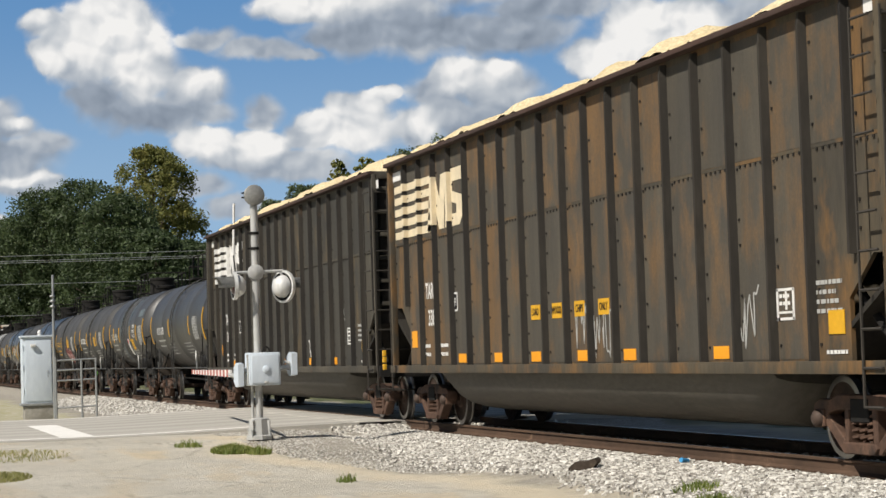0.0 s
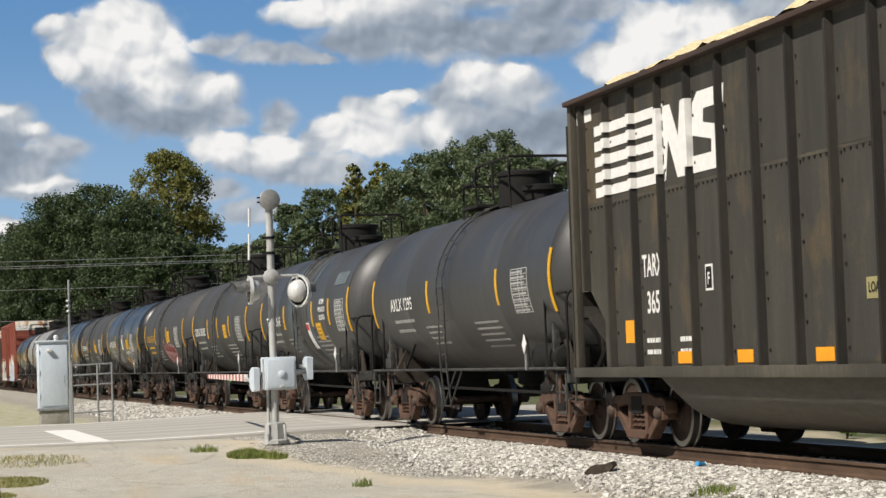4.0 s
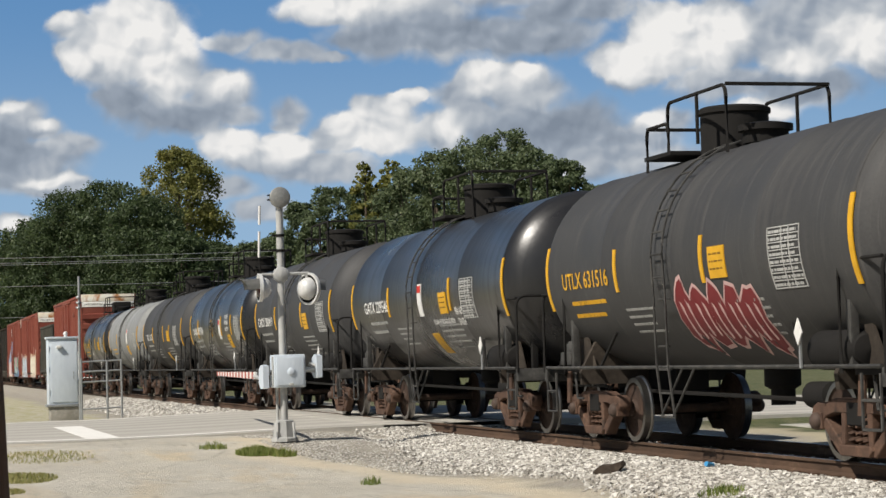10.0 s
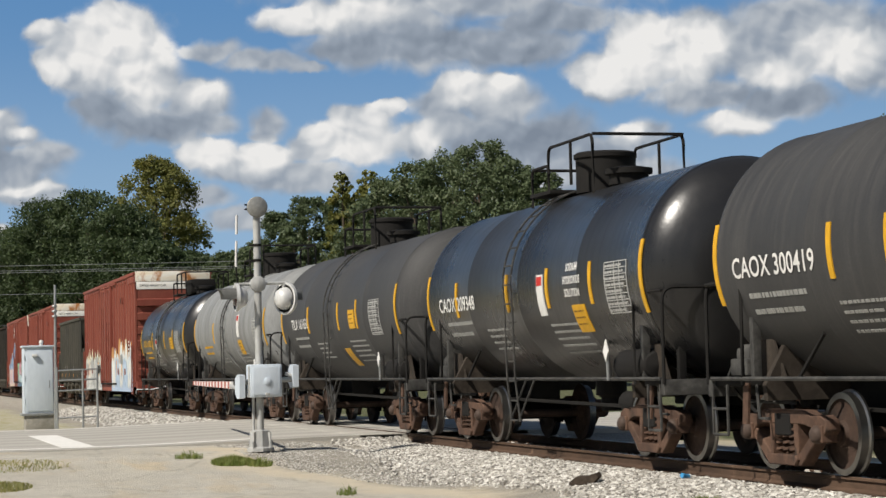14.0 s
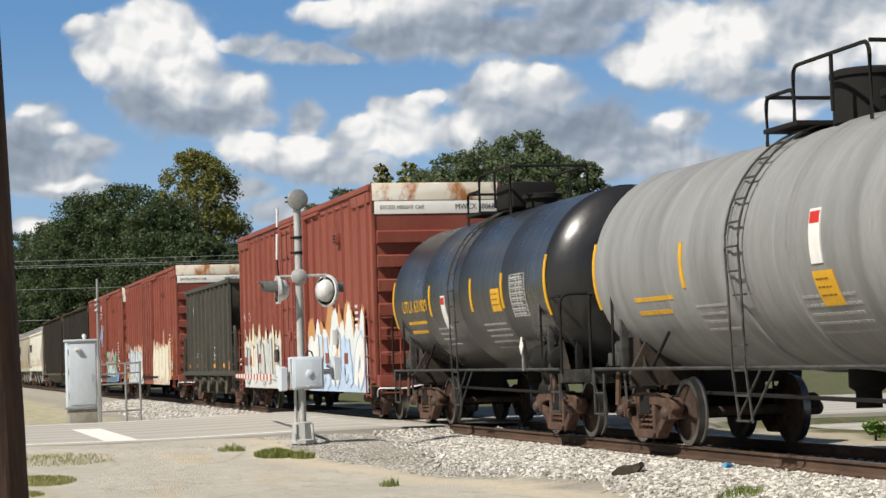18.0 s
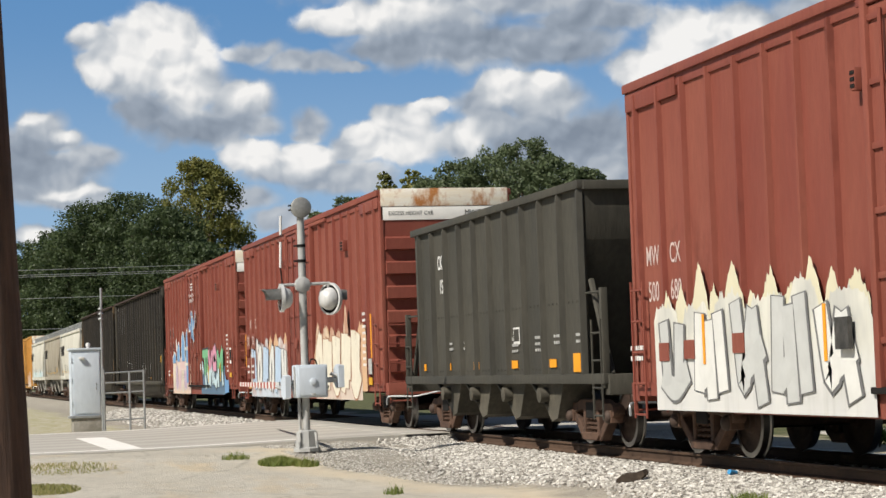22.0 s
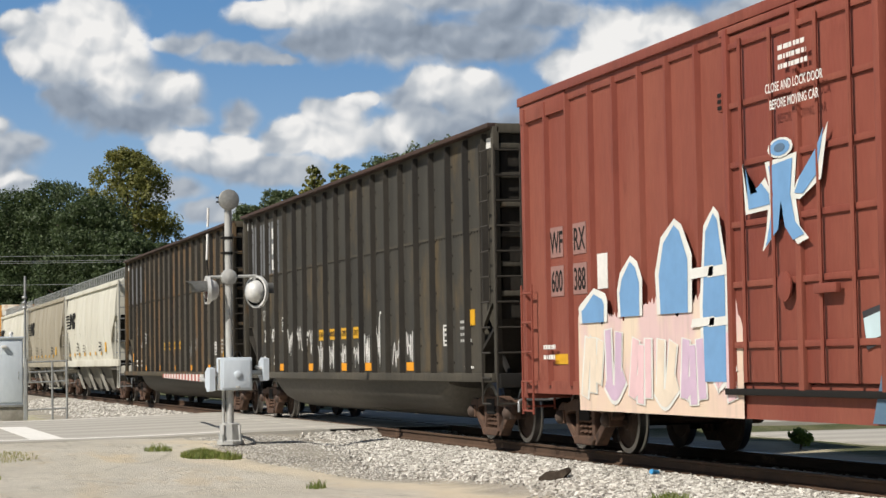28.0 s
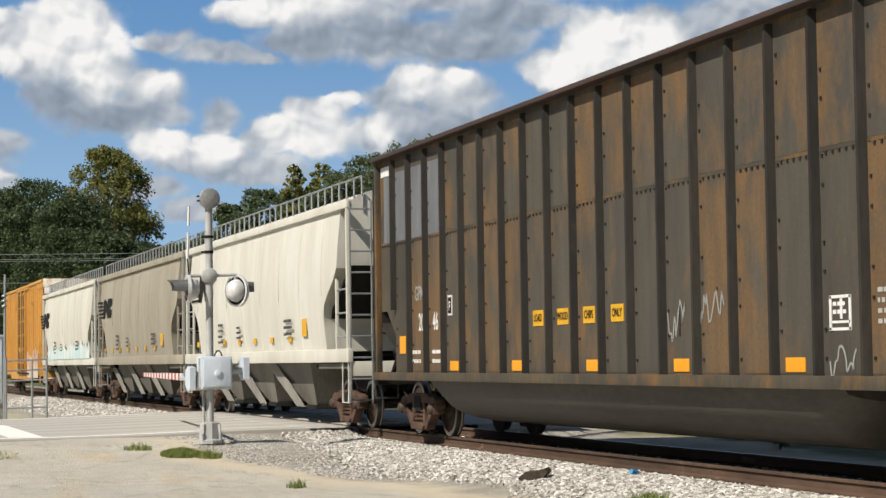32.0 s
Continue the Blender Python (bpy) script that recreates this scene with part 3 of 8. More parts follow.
def gondola(xa, xb, label, body_mat, load=True, half=9.85, dx=0.0, rib0=-9.05):
    car, L = new_car("gondola_car", xa, xb, label, "freight car", "chip gondolas")
    h, L = half, 2 * half + 1.5
    z0, z1 = 0.98, 4.83
    truck(car, L / 2 - 2.1)
    truck(car, -L / 2 + 2.1)
    couplers(car, L)
    centre_sill(car, L)
    t = 0.05
    # side sheets, with the ends set back over the trucks and sloping in
    slope = 1.75
    for s in (-1, 1):
        y = s * (HALF - 0.15)
        cut = [(h - 0.95, z0), (h - 0.95, 1.72), (h - 0.40, 2.15), (h, 2.15), (h, z1)]
        outline = cut + [(-px, pz) for px, pz in cut[::-1]]
        bm = add_prism(bmesh.new(), outline, y - t / 2, y + t / 2)
        bmesh.ops.recalc_face_normals(bm, faces=bm.faces[:])
        side = part("side_sheet", bm, body_mat, car)
        rib = mesh_of("side_rib", rib_mesh(z0, z1 - 0.05), M["rib"])
        short = mesh_of("side_rib", rib_mesh(2.1, z1 - 0.05), M["rib"])
        for i in range(-1, 21):
            x = rib0 + 0.98 * i - dx
            if abs(x) < h - 0.05:
                part("side_rib", rib if abs(x) < h - 1.0 else short, None, side, m=pose(x, s * (HALF - 0.125), 0, 0, 0, 0 if s < 0 else 180))
        # the plates between the ribs, upper and lower, each weathered in its own way
        if s < 0:
            plate_mat = M["rusty_panel"] if body_mat is M["rusty_gon"] else M["black_panel"]
            for za, zb in ((z0 + 0.12, 3.315), (3.365, z1 - 0.09)):
                plate = mesh_of("side_panel", box(-0.485, 0.485, -0.006, 0.006, za, zb), plate_mat, 0)
                for i in range(-1, 21):
                    x = rib0 + 0.98 * i - dx + 0.49
                    if abs(x) < h - (1.45 if za < 2 else 0.46):
                        part("side_panel", plate, None, side, m=pose(x, -HALF + 0.1285, 0))
        # bolts along the lap joint, the rib flanges and the sill
        bolts = bmesh.new()
        yb_ = s * (HALF - 0.125)
        for i in range(-1, 21):
            x = rib0 + 0.98 * i - dx
            spots = [(x + 0.20 + 0.14 * q, 3.30) for q in range(5)] + [(x + 0.12, 1.25 + 0.29 * q) for q in range(12) if (i + q) % 3]
            spots += [(x + 0.16 + 0.10 * q, 1.045) for q in range(8)]
            for bx, bz in spots:
                if abs(bx) < h - 0.1 and (abs(bx) < h - 1.0 or bz > 2.2):
                    add_box(bolts, bx - 0.016, bx + 0.016, yb_ - 0.018, yb_ + 0.018, bz - 0.016, bz + 0.016)
        bo = part("bolts", bolts, M["rib"], side, "rows of dark bolt heads")
        bo["kind"] = "stuff"
        part("top_chord", box(-h - 0.06, h + 0.06, s * (HALF - 0.04) - 0.09, s * (HALF - 0.04) + 0.07, z1 - 0.015, z1 + 0.055, 0.015), M["chord"], car, "rust-brown steel top rail")
        part("side_sill", box(-h - 0.02, h + 0.02, s * (HALF - 0.03) - 0.06, s * (HALF - 0.03) + 0.04, z0 - 0.035, z0 + 0.1, 0.01), body_mat, car)
        # riveted lap joint across the side
        lap = bmesh.new()
        add_box(lap, -h + 0.03, h - 0.03, s * (HALF - 0.125) - 0.005, s * (HALF - 0.125) + 0.005, 3.32, 3.36)
        part("lap_joint", lap, body_mat, side)
    for s in (-1, 1):
        bm = bmesh.new()
        add_prism(bm, [(s * h, z1), (s * (h - 0.05), z1), (s * (h - 0.05), 1.95), (s * (h - slope), 1.05), (s * (h - slope), 1.0), (s * h, 1.9)], -HALF + 0.13, HALF - 0.13)
        bmesh.ops.recalc_face_normals(bm, faces=bm.faces[:])
        # darker than the body paint: the dark void of the open end is coloured in
        end = part("end_sheet", bm, M["rib"], car, "sloped dark end sheet")
        for k in range(6):
            z = 2.25 + 0.45 * k
            part("end_rib", box(s * h - 0.02, s * h + s * 0.06, -HALF + 0.14, HALF - 0.14, z, z + 0.08, 0.01), body_mat, end)
        part("end_chord", box(s * h - 0.08, s * h + 0.08, -HALF + 0.08, HALF - 0.08, z1 - 0.1, z1 + 0.05, 0.02), body_mat, end)
        # corner posts and end platform
        for e in (-1, 1):
            part("corner_post", box(s * (h + 0.02) - 0.06, s * (h + 0.02) + 0.06, e * (HALF - 0.08) - 0.05, e * (HALF - 0.08) + 0.05, z0, z1, 0.01), body_mat, car)
            lines = []
            for k in range(11):
                z = 0.62 + 0.385 * k
                lines.append([(s * (h + 0.11), e * (HALF - 0.03), z), (s * (h + 0.11), e * (HALF - 0.45), z)])
                if s > 0:
                    lines.append([(s * (h + 0.02), e * (HALF + 0.05), z), (s * (h - 0.38), e * (HALF + 0.05), z)])
            for y in (HALF - 0.03, HALF - 0.45):
                lines.append([(s * (h + 0.11), e * y, 0.6), (s * (h + 0.11), e * y, 4.55)])
            if s > 0:
                lines.append([(s * (h - 0.38), e * (HALF + 0.05), 0.62), (s * (h - 0.38), e * (HALF + 0.05), 4.6)])
            rods("ladder_bar", lines, 0.016, M["ladder"], car)
        part("end_sill", box(s * (h + 0.02), s * (h + 0.2), -HALF + 0.05, HALF - 0.05, 0.86, 1.08, 0.02), M["under"], car)
        # near brace coloured almost black for the same dark void
        part("brace", tube([(s * (h - 0.1), -HALF + 0.3, 1.05), (s * (h - 1.2), -HALF + 0.3, 1.9)], 0.05, 6), M["under"], car)
        part("brace", tube([(s * (h - 0.1), HALF - 0.3, 1.05), (s * (h - 1.2), HALF - 0.3, 1.9)], 0.05, 6), M["rib"], car)
    # the round-bottomed tub between the trucks
    bm = bmesh.new()
    rings = []
    for x, sc in ((-h + 2.9, 0.25), (-h + 3.5, 1.0), (h - 3.5, 1.0), (h - 2.9, 0.25)):
        ring = []
        for k in range(13):
            a = math.pi * k / 12
            ring.append(bm.verts.new((x, -(HALF - 0.14) * math.cos(a), z0 - 0.02 - 0.70 * sc * math.sin(a) ** 0.75)))
        rings.append(ring)
    for u, w in zip(rings, rings[1:]):
        for k in range(12):
            bm.faces.new((u[k], u[k + 1], w[k + 1], w[k]))
    bm.faces.new(rings[0])
    bm.faces.new(rings[-1][::-1])
    bmesh.ops.recalc_face_normals(bm, faces=bm.faces[:])
    part("tub", bm, M["tub"], car, "dusty rounded steel tub bottom")
    if load:
        part("wood_chips", chip_load(h - 0.1, HALF - 0.2, z1 + 0.12), M["chips"], car, "heaped pale wood chips")["kind"] = "stuff"
    shift(car, dx)
    return car, h


def rib_mesh(z0, z1):
    """A hat-shaped stiffener that widens to its root."""
    bm = bmesh.new()
    sect = [(-0.055, 0.0), (-0.025, -0.09), (0.025, -0.09), (0.055, 0.0)]
    a = [bm.verts.new((x, y, z0 + 0.06)) for x, y in sect]
    b = [bm.verts.new((x, y, z1 - 0.12)) for x, y in sect]
    c = [bm.verts.new((x, y * 0.75, z1)) for x, y in sect]
    for u, w in ((a, b), (b, c)):
        for k in range(4):
            bm.faces.new((u[k], u[(k + 1) % 4], w[(k + 1) % 4], w[k]))
    bm.faces.new(a[::-1])
    bm.faces.new(c)
    bmesh.ops.recalc_face_normals(bm, faces=bm.faces[:])
    return bm


def chip_load(hx, hy, z):
    bm = bmesh.new()
    nx, ny = 120, 14
    g = [[bm.verts.new((-hx + 2 * hx * i / nx, -hy + 2 * hy * j / ny,
                        z - 0.12 + (0.42 + 0.26 * noise.noise((i * 0.13, 3, 1)) + 0.16 * noise.noise((i * 0.5, j * 0.4, 5))) * math.sin(math.pi * (j + 0.4) / (ny + 0.8)) ** 0.45
                        * min(1, i / 6, (nx - i) / 6) + 0.06 * noise.noise((i * 1.9, j * 1.7, 2))))
          for j in range(ny + 1)] for i in range(nx + 1)]
    for i in range(nx):
        for j in range(ny):
            bm.faces.new((g[i][j], g[i + 1][j], g[i + 1][j + 1], g[i][j + 1]))
    return bm


M["chips"] = worn("pale_wood_chips", (0.70, 0.56, 0.33), (0.82, 0.70, 0.46), 0.9, stretch=(1, 1, 1), scale=3, fine=22, fine_amount=0.75, bump_d=0.03)


# ================= lettering and sheets on the cars =================
TEXTS = {}


def text_mesh(words, size, material, bold=0.0, wrap=None, align="CENTER"):
    """Lettering as a flat mesh in x and z, or bent round a tank of a radius."""
    key = (words, size, material.name, bold, wrap, align)
    if key in TEXTS:
        return TEXTS[key]
    cu = bpy.data.curves.new("lettering", "FONT")
    cu.body, cu.size, cu.align_x, cu.align_y = words, size, align, "CENTER"
    cu.offset = bold
    cu.resolution_u = 3
    ob = bpy.data.objects.new("lettering", cu)
    me0 = bpy.data.meshes.new_from_object(ob)
    bm = bmesh.new()
    bm.from_mesh(me0)
    bpy.data.objects.remove(ob)
    bpy.data.meshes.remove(me0)
    for v in bm.verts:
        v.co = Vector((v.co.x, -0.002, v.co.y))
    TEXTS[key] = mesh_of("lettering", bm, material, 0)
    return TEXTS[key]


def lettering(parent, words, x, z, size, material, y=None, bold=0.0, label="", squeeze=0.8):
    me = text_mesh(words, size, material, bold)
    ob = part("lettering", me, None, parent, label or "painted lettering", pose(x, y, z) @ Matrix.Diagonal((squeeze, 1, 1, 1)))
    ob["kind"] = "stuff"
    return ob


def on_tank(x0, x1, z0, z1, r, zc, lift=0.013, n=8):
    """A thin sheet bent round the near side of a tank."""
    bm = bmesh.new()
    rows = []
    for i in range(n + 1):
        z = z0 + (z1 - z0) * i / n
        q = (z - zc) / r
        a = math.asin(max(-0.999, min(0.999, q)))
        rows.append([bm.verts.new((x, -(r + k) * math.cos(a), zc + (r + k) * math.sin(a))) for x in (x0, x1) for k in (lift, -0.002)])
    for u, w in zip(rows, rows[1:]):
        for p, q in ((0, 2), (2, 3), (3, 1), (1, 0)):
            bm.faces.new((u[p], u[q], w[q], w[p]))
    bm.faces.new((rows[0][0], rows[0][1], rows[0][3], rows[0][2]))
    bm.faces.new((rows[-1][0], rows[-1][2], rows[-1][3], rows[-1][1]))
    bmesh.ops.recalc_face_normals(bm, faces=bm.faces[:])
    return bm


def tank_text(parent, words, x, z, size, material, r, zc, squeeze=0.8):
    me0 = text_mesh(words, size, material, 0.004)
    bm = bmesh.new()
    bm.from_mesh(me0)
    bmesh.ops.subdivide_edges(bm, edges=[e for e in bm.edges if e.calc_length() > 0.15], cuts=1)
    for v in bm.verts:
        zz = z + v.co.z - zc
        a = math.asin(max(-0.99, min(0.99, zz / r)))
        v.co = Vector((x + v.co.x * squeeze, -(r + 0.010) * math.cos(a), zc + (r + 0.010) * math.sin(a)))
    ob = part("lettering", bm, material, parent, "painted reporting mark")
    ob["kind"] = "stuff"
    return ob


def small_print(parent, x, z, w, lines, material, y=None, r=None, zc=None, pitch=0.075, h=0.035):
    """Lines that are too small to read, as bars broken into words."""
    bm = bmesh.new()
    rng = random.Random(int(abs(x * 131 + z * 977 + w * 71 + lines)))
    for k in range(lines):
        u = x - w / 2
        end = x + w / 2 * rng.uniform(0.5, 1.0)
        while u < end:
            d = rng.uniform(0.03, 0.11)
            zz = z - k * pitch
            if r is None:
                add_box(bm, u, min(u + d, end), y - 0.004, y, zz - h / 2, zz + h / 2)
            else:
                a = math.asin(max(-0.99, min(0.99, (zz - zc) / r)))
                m = Matrix.Translation((0, -(r) * math.cos(a), zc + r * math.sin(a))) @ Matrix.Rotation(-a, 4, "X")
                add_box(bm, u, min(u + d, end), -0.006, 0.004, -h / 2, h / 2, m)
            u += d + rng.uniform(0.014, 0.04)
    ob = part("small_print", bm, material, parent, "rows of small stencilled print")
    ob["kind"] = "stuff"
    return ob


def sheet(parent, name, x, z, w, h, material, y, label="", thick=0.006):
    return part(name, box(x - w / 2, x + w / 2, y - thick, y + 0.002, z - h / 2, z + h / 2), material, parent, label)


# ================= tank cars =================
TANK_R, TANK_Z = 1.47, 2.47


def tank_car(xa, xb, label, paint, mark, stripes=True, opts=(), dashes=(-2.2, 1.44), placard=(1.78, 2.27), panel=3.72, warn=(0.43, 2.22), crown=0.0):
    car, L = new_car("tank_car", xa, xb, label, "tank car", "tank cars")
    r, zc = TANK_R, TANK_Z
    c = L / 2 - 0.98
    truck(car, L / 2 - 2.05)
    truck(car, -L / 2 + 2.05)
    couplers(car, L)
    # shell with ellipsoidal heads and slight weld seams
    prof = []
    for q in (0.0, 0.2, 0.4, 0.58, 0.72, 0.83, 0.91, 0.96, 0.985, 1.0):
        prof.append((r * q, -c + 0.25 - 0.60 * (1 - q ** 2.5) ** 0.6))
    seams = [-c + 0.28, -c * 0.5, -0.02, c * 0.5, c - 0.28]
    for x in seams:
        prof += [(r, x - 0.05), (r + 0.006, x - 0.02), (r + 0.006, x + 0.02), (r, x + 0.05)]
    prof += [(p, -h) for p, h in prof[9::-1]]
    prof[0] = (0.001, prof[0][1])
    prof[-1] = (0.001, prof[-1][1])
    shell = part("tank_shell", lathe(prof, "X", 64, Matrix.Translation((0, 0, zc)), cap=False), paint, car)
    # stub sills, saddles and platforms at the ends
    for s in (-1, 1):
        xe = s * (L / 2 - 0.75)
        part("stub_sill", box(min(xe, s * (L / 2 - 3.2)), max(xe, s * (L / 2 - 3.2)), -0.25, 0.25, 0.70, 1.06, 0.02), M["under"], car)
        xs = s * (L / 2 - 2.05)
        bm = bmesh.new()
        add_prism(bm, [(-1.28, 0.82), (1.28, 0.82), (1.30, 1.0), (1.02, 1.50), (0.5, 1.05), (-0.5, 1.05), (-1.02, 1.50), (-1.30, 1.0)], -0.05, 0.05,
                  Matrix.Translation((xs, 0, 0)) @ Matrix.Rotation(math.pi / 2, 4, "Z"))
        bmesh.ops.recalc_face_normals(bm, faces=bm.faces[:])
        part("saddle", bm, M["gusset"], car, "dark steel tank saddle")
        part("end_platform", box(min(xe, xe - s * 0.75), max(xe, xe - s * 0.75), -1.35, 1.35, 0.98, 1.05, 0.01), M["under"], car, "dark grated end platform")
        part("end_sill", box(xe - 0.06, xe + 0.06, -1.4, 1.4, 0.86, 1.06, 0.015), M["sill"], car)
        across = round_path([(xe + s * 0.05, -1.40, 1.0), (xe + s * 0.05, -1.40, 2.22), (xe + s * 0.05, 1.40, 2.22), (xe + s * 0.05, 1.40, 1.0)], 0.18)
        part("handrail", tube(across, 0.022, 6), M["under"], car, "bent black rail across the end")
        # posts and gusset plates that stay the sill against the shell
        for e in (-1, 1):
            xg = s * (L / 2 - 1.72)
            part("gusset", prism([(xg - 0.55, 1.06), (xg + 0.50, 1.06), (xg + 0.06, 1.72), (xg - 0.06, 1.72)], e * 1.10 - 0.012, e * 1.10 + 0.012), M["gusset"], car, "dust-brown gusset plate")
            part("stay_post", box(xg - 0.05, xg + 0.05, e * 1.24 - 0.05, e * 1.24 + 0.05, 1.05, 1.86, 0.01), M["sill"], car)
            part("stay_cap", box(xg - 0.05, xg + 0.20, e * 1.24 - 0.05, e * 1.24 + 0.05, 1.82, 1.92, 0.02), M["sill"], car)
        for e in (-1, 1):
            y = e * 1.40
            # bent rail at the corner of the platform
            hoop = round_path([(xe - s * 0.95, y, 1.0), (xe - s * 0.95, y, 2.18), (xe + s * 0.05, y, 2.18)], 0.16)
            part("handrail", tube(hoop, 0.022, 6), M["under"], car, "bent black handrail")
            rods("step_bar", [[(xe - s * 0.5, y, 1.0), (xe - s * 0.5, y, 0.42)], [(xe - s * 0.08, y, 1.0), (xe - s * 0.08, y, 0.42)],
                                      [(xe - s * 0.5, y, 0.42), (xe - s * 0.08, y, 0.42)], [(xe - s * 0.5, y, 0.72), (xe - s * 0.08, y, 0.72)]], 0.018, M["sill"], car)
            part("side_brace", tube([(s * (L / 2 - 2.9), e * 1.28, 1.06), (s * (L / 2 - 3.35), e * 1.18, 1.55)], 0.025, 5), M["under"], car)
    for e in (-1, 1):
        part("side_handrail", tube([(-L / 2 + 0.8, e * 1.40, 1.07), (L / 2 - 0.8, e * 1.40, 1.07)], 0.026, 6), M["sill"], car, "long grey side handrail")
        # ladder up to the platform, following the shell
        for dx in (-0.55, -0.15):
            pts = [(dx + 0.05, e * 1.45, 0.42), (dx, e * 1.50, 1.07), (dx, e * 1.52, 2.0)]
            pts += [(dx, e * (r + 0.07) * math.cos(a), zc + (r + 0.07) * math.sin(a)) for a in [0.12 * k for k in range(0, 12)]]
            part("ladder_rail", tube(pts, 0.017, 5), M["sill"], car)
        lines = []
        for k in range(4):
            lines.append([(-0.55, e * 1.47, 0.44 + 0.3 * k), (-0.15, e * 1.47, 0.44 + 0.3 * k)])
        for k in range(9):
            a = -0.35 + 0.19 * k
            lines.append([(-0.55, e * (r + 0.075) * math.cos(a), zc + (r + 0.075) * math.sin(a)), (-0.15, e * (r + 0.075) * math.cos(a), zc + (r + 0.075) * math.sin(a))])
        rods("ladder_rung", lines, 0.014, M["sill"], car)
        rods("ladder_brace", [[(-0.55, e * 1.45, 0.45), (0.1, e * 1.4, 1.07)], [(-0.15, e * 1.45, 0.45), (0.5, e * 1.4, 1.07)]], 0.017, M["sill"], car)
    # brake stand and air reservoir on the end platforms
    xb_ = L / 2 - 1.15
    part("brake_stand", box(xb_ - 0.05, xb_ + 0.05, -1.02, -0.92, 1.05, 2.0, 0.01), M["under"], car, "black brake stand")
    part("brake_wheel", lathe([(0.20, -0.02), (0.24, -0.01), (0.24, 0.01), (0.20, 0.02)], "X", 18, Matrix.Translation((xb_ + 0.1, -0.97, 1.85)), cap=False), M["sill"], car, "grey hand brake wheel")
    part("air_reservoir", lathe([(0.02, -0.62), (0.16, -0.57), (0.22, -0.45), (0.22, 0.45), (0.16, 0.57), (0.02, 0.62)], "X", 18, Matrix.Translation((L / 2 - 2.2, -1.12, 1.24))), M["under"], car, "dark rounded air reservoir")
    xv = -L / 2 + 1.25
    part("control_valve", box(xv - 0.24, xv + 0.24, -1.25, -0.95, 1.10, 1.30, 0.03), M["sill"], car, "dirty brake control valve")
    for q, rr, zz in ((-0.17, 0.085, 1.42), (0.02, 0.11, 1.46), (0.19, 0.07, 1.40)):
        part("valve_cap", lathe([(rr, 1.28), (rr, zz - 0.03), (rr * 0.8, zz), (0.01, zz + 0.01)], "Z", 10, Matrix.Translation((xv + q, -1.10, 0))), M["sill"], car)
    part("valve_pipe", tube(round_path([(xv - 0.3, -1.2, 1.2), (xv - 0.45, -1.2, 1.05), (xv - 0.45, -1.0, 0.8), (xv + 0.6, -0.8, 0.78)], 0.1), 0.022, 6), M["sill"], car)
    for xq in (-L / 2 + 1.5, L / 2 - 1.5):
        part("brake_lever", prism([(xq - 0.08, 0.55), (xq + 0.06, 0.55), (xq + 0.13, 1.02), (xq - 0.02, 1.02)], -1.30, -1.27), M["truck"], car)
        part("hanger", tube([(xq + 0.3, -1.28, 1.0), (xq + 0.36, -1.28, 0.62), (xq + 0.62, -1.28, 0.62)], 0.02, 5), M["sill"], car)
    # crown: manway housing, platform and rails
    zt = zc + r
    before = set(car.children)
    part("crown_platform", box(-1.5, -0.5, -0.74, 0.74, zt + 0.0, zt + 0.06, 0.01), M["under"], car, "dark grated platform on the crown")
    if "flat_dome" in opts:
        part("valve_housing", box(-0.55, 0.55, -0.42, 0.42, zt + 0.05, zt + 0.52, 0.06), M["under"], car, "black boxy valve housing")
    else:
        part("valve_housing", lathe([(0.46, zt - 0.04), (0.46, zt + 0.50), (0.49, zt + 0.50), (0.49, zt + 0.56), (0.44, zt + 0.59), (0.1, zt + 0.60)], "Z", 28), M["under"], car, "black cylindrical valve housing")
    part("manway", lathe([(0.30, zt), (0.30, zt + 0.16), (0.36, zt + 0.16), (0.36, zt + 0.24), (0.2, zt + 0.27)], "Z", 18, Matrix.Translation((1.0, 0, 0))), M["under"], car)
    part("vent_pipe", tube([(-0.95, 0.1, zt), (-0.95, 0.1, zt + 0.3)], 0.06, 8), M["galv"] if "silver" in opts else M["under"], car)
    for e in (-1, 1):
        y = e * 0.72
        rods("platform_rail", [round_path([(-1.42, y, zt - 0.16), (-1.42, y, zt + 0.45), (-0.6, y, zt + 0.45), (-0.6, y, zt + 0.05)], 0.14),
                                    round_path([(-0.6, y, zt + 0.05), (-0.6, y, zt + 0.72), (1.42, y, zt + 0.72), (1.42, y, zt - 0.16)], 0.16),
                                    [(0.45, y, zt + 0.05), (0.45, y, zt + 0.72)]], 0.026, M["under"], car)
    for s in (-1, 1):
        rods("platform_rail", [[(s * 1.42, -0.72, zt + (0.72 if s > 0 else 0.45)), (s * 1.42, 0.72, zt + (0.72 if s > 0 else 0.45))]], 0.026, M["under"], car)
    for ob in set(car.children) - before:
        ob.matrix_basis = pose(crown, 0, 0) @ ob.matrix_basis
    # bottom outlet and rigging
    part("bottom_outlet", lathe([(0.16, 0.55), (0.16, 0.75), (0.24, 0.8), (0.24, 1.02)], "Z", 14), M["under"], car)
    part("brake_rod", tube([(-c + 0.5, -0.45, 0.72), (c - 0.5, -0.45, 0.62)], 0.03, 5), M["under"], car)
    part("brake_cylinder", lathe([(0.02, -0.3), (0.16, -0.28), (0.16, 0.25), (0.05, 0.3), (0.04, 0.6)], "X", 14, Matrix.Translation((L / 2 - 3.9, -0.55, 0.72))), M["under"], car)
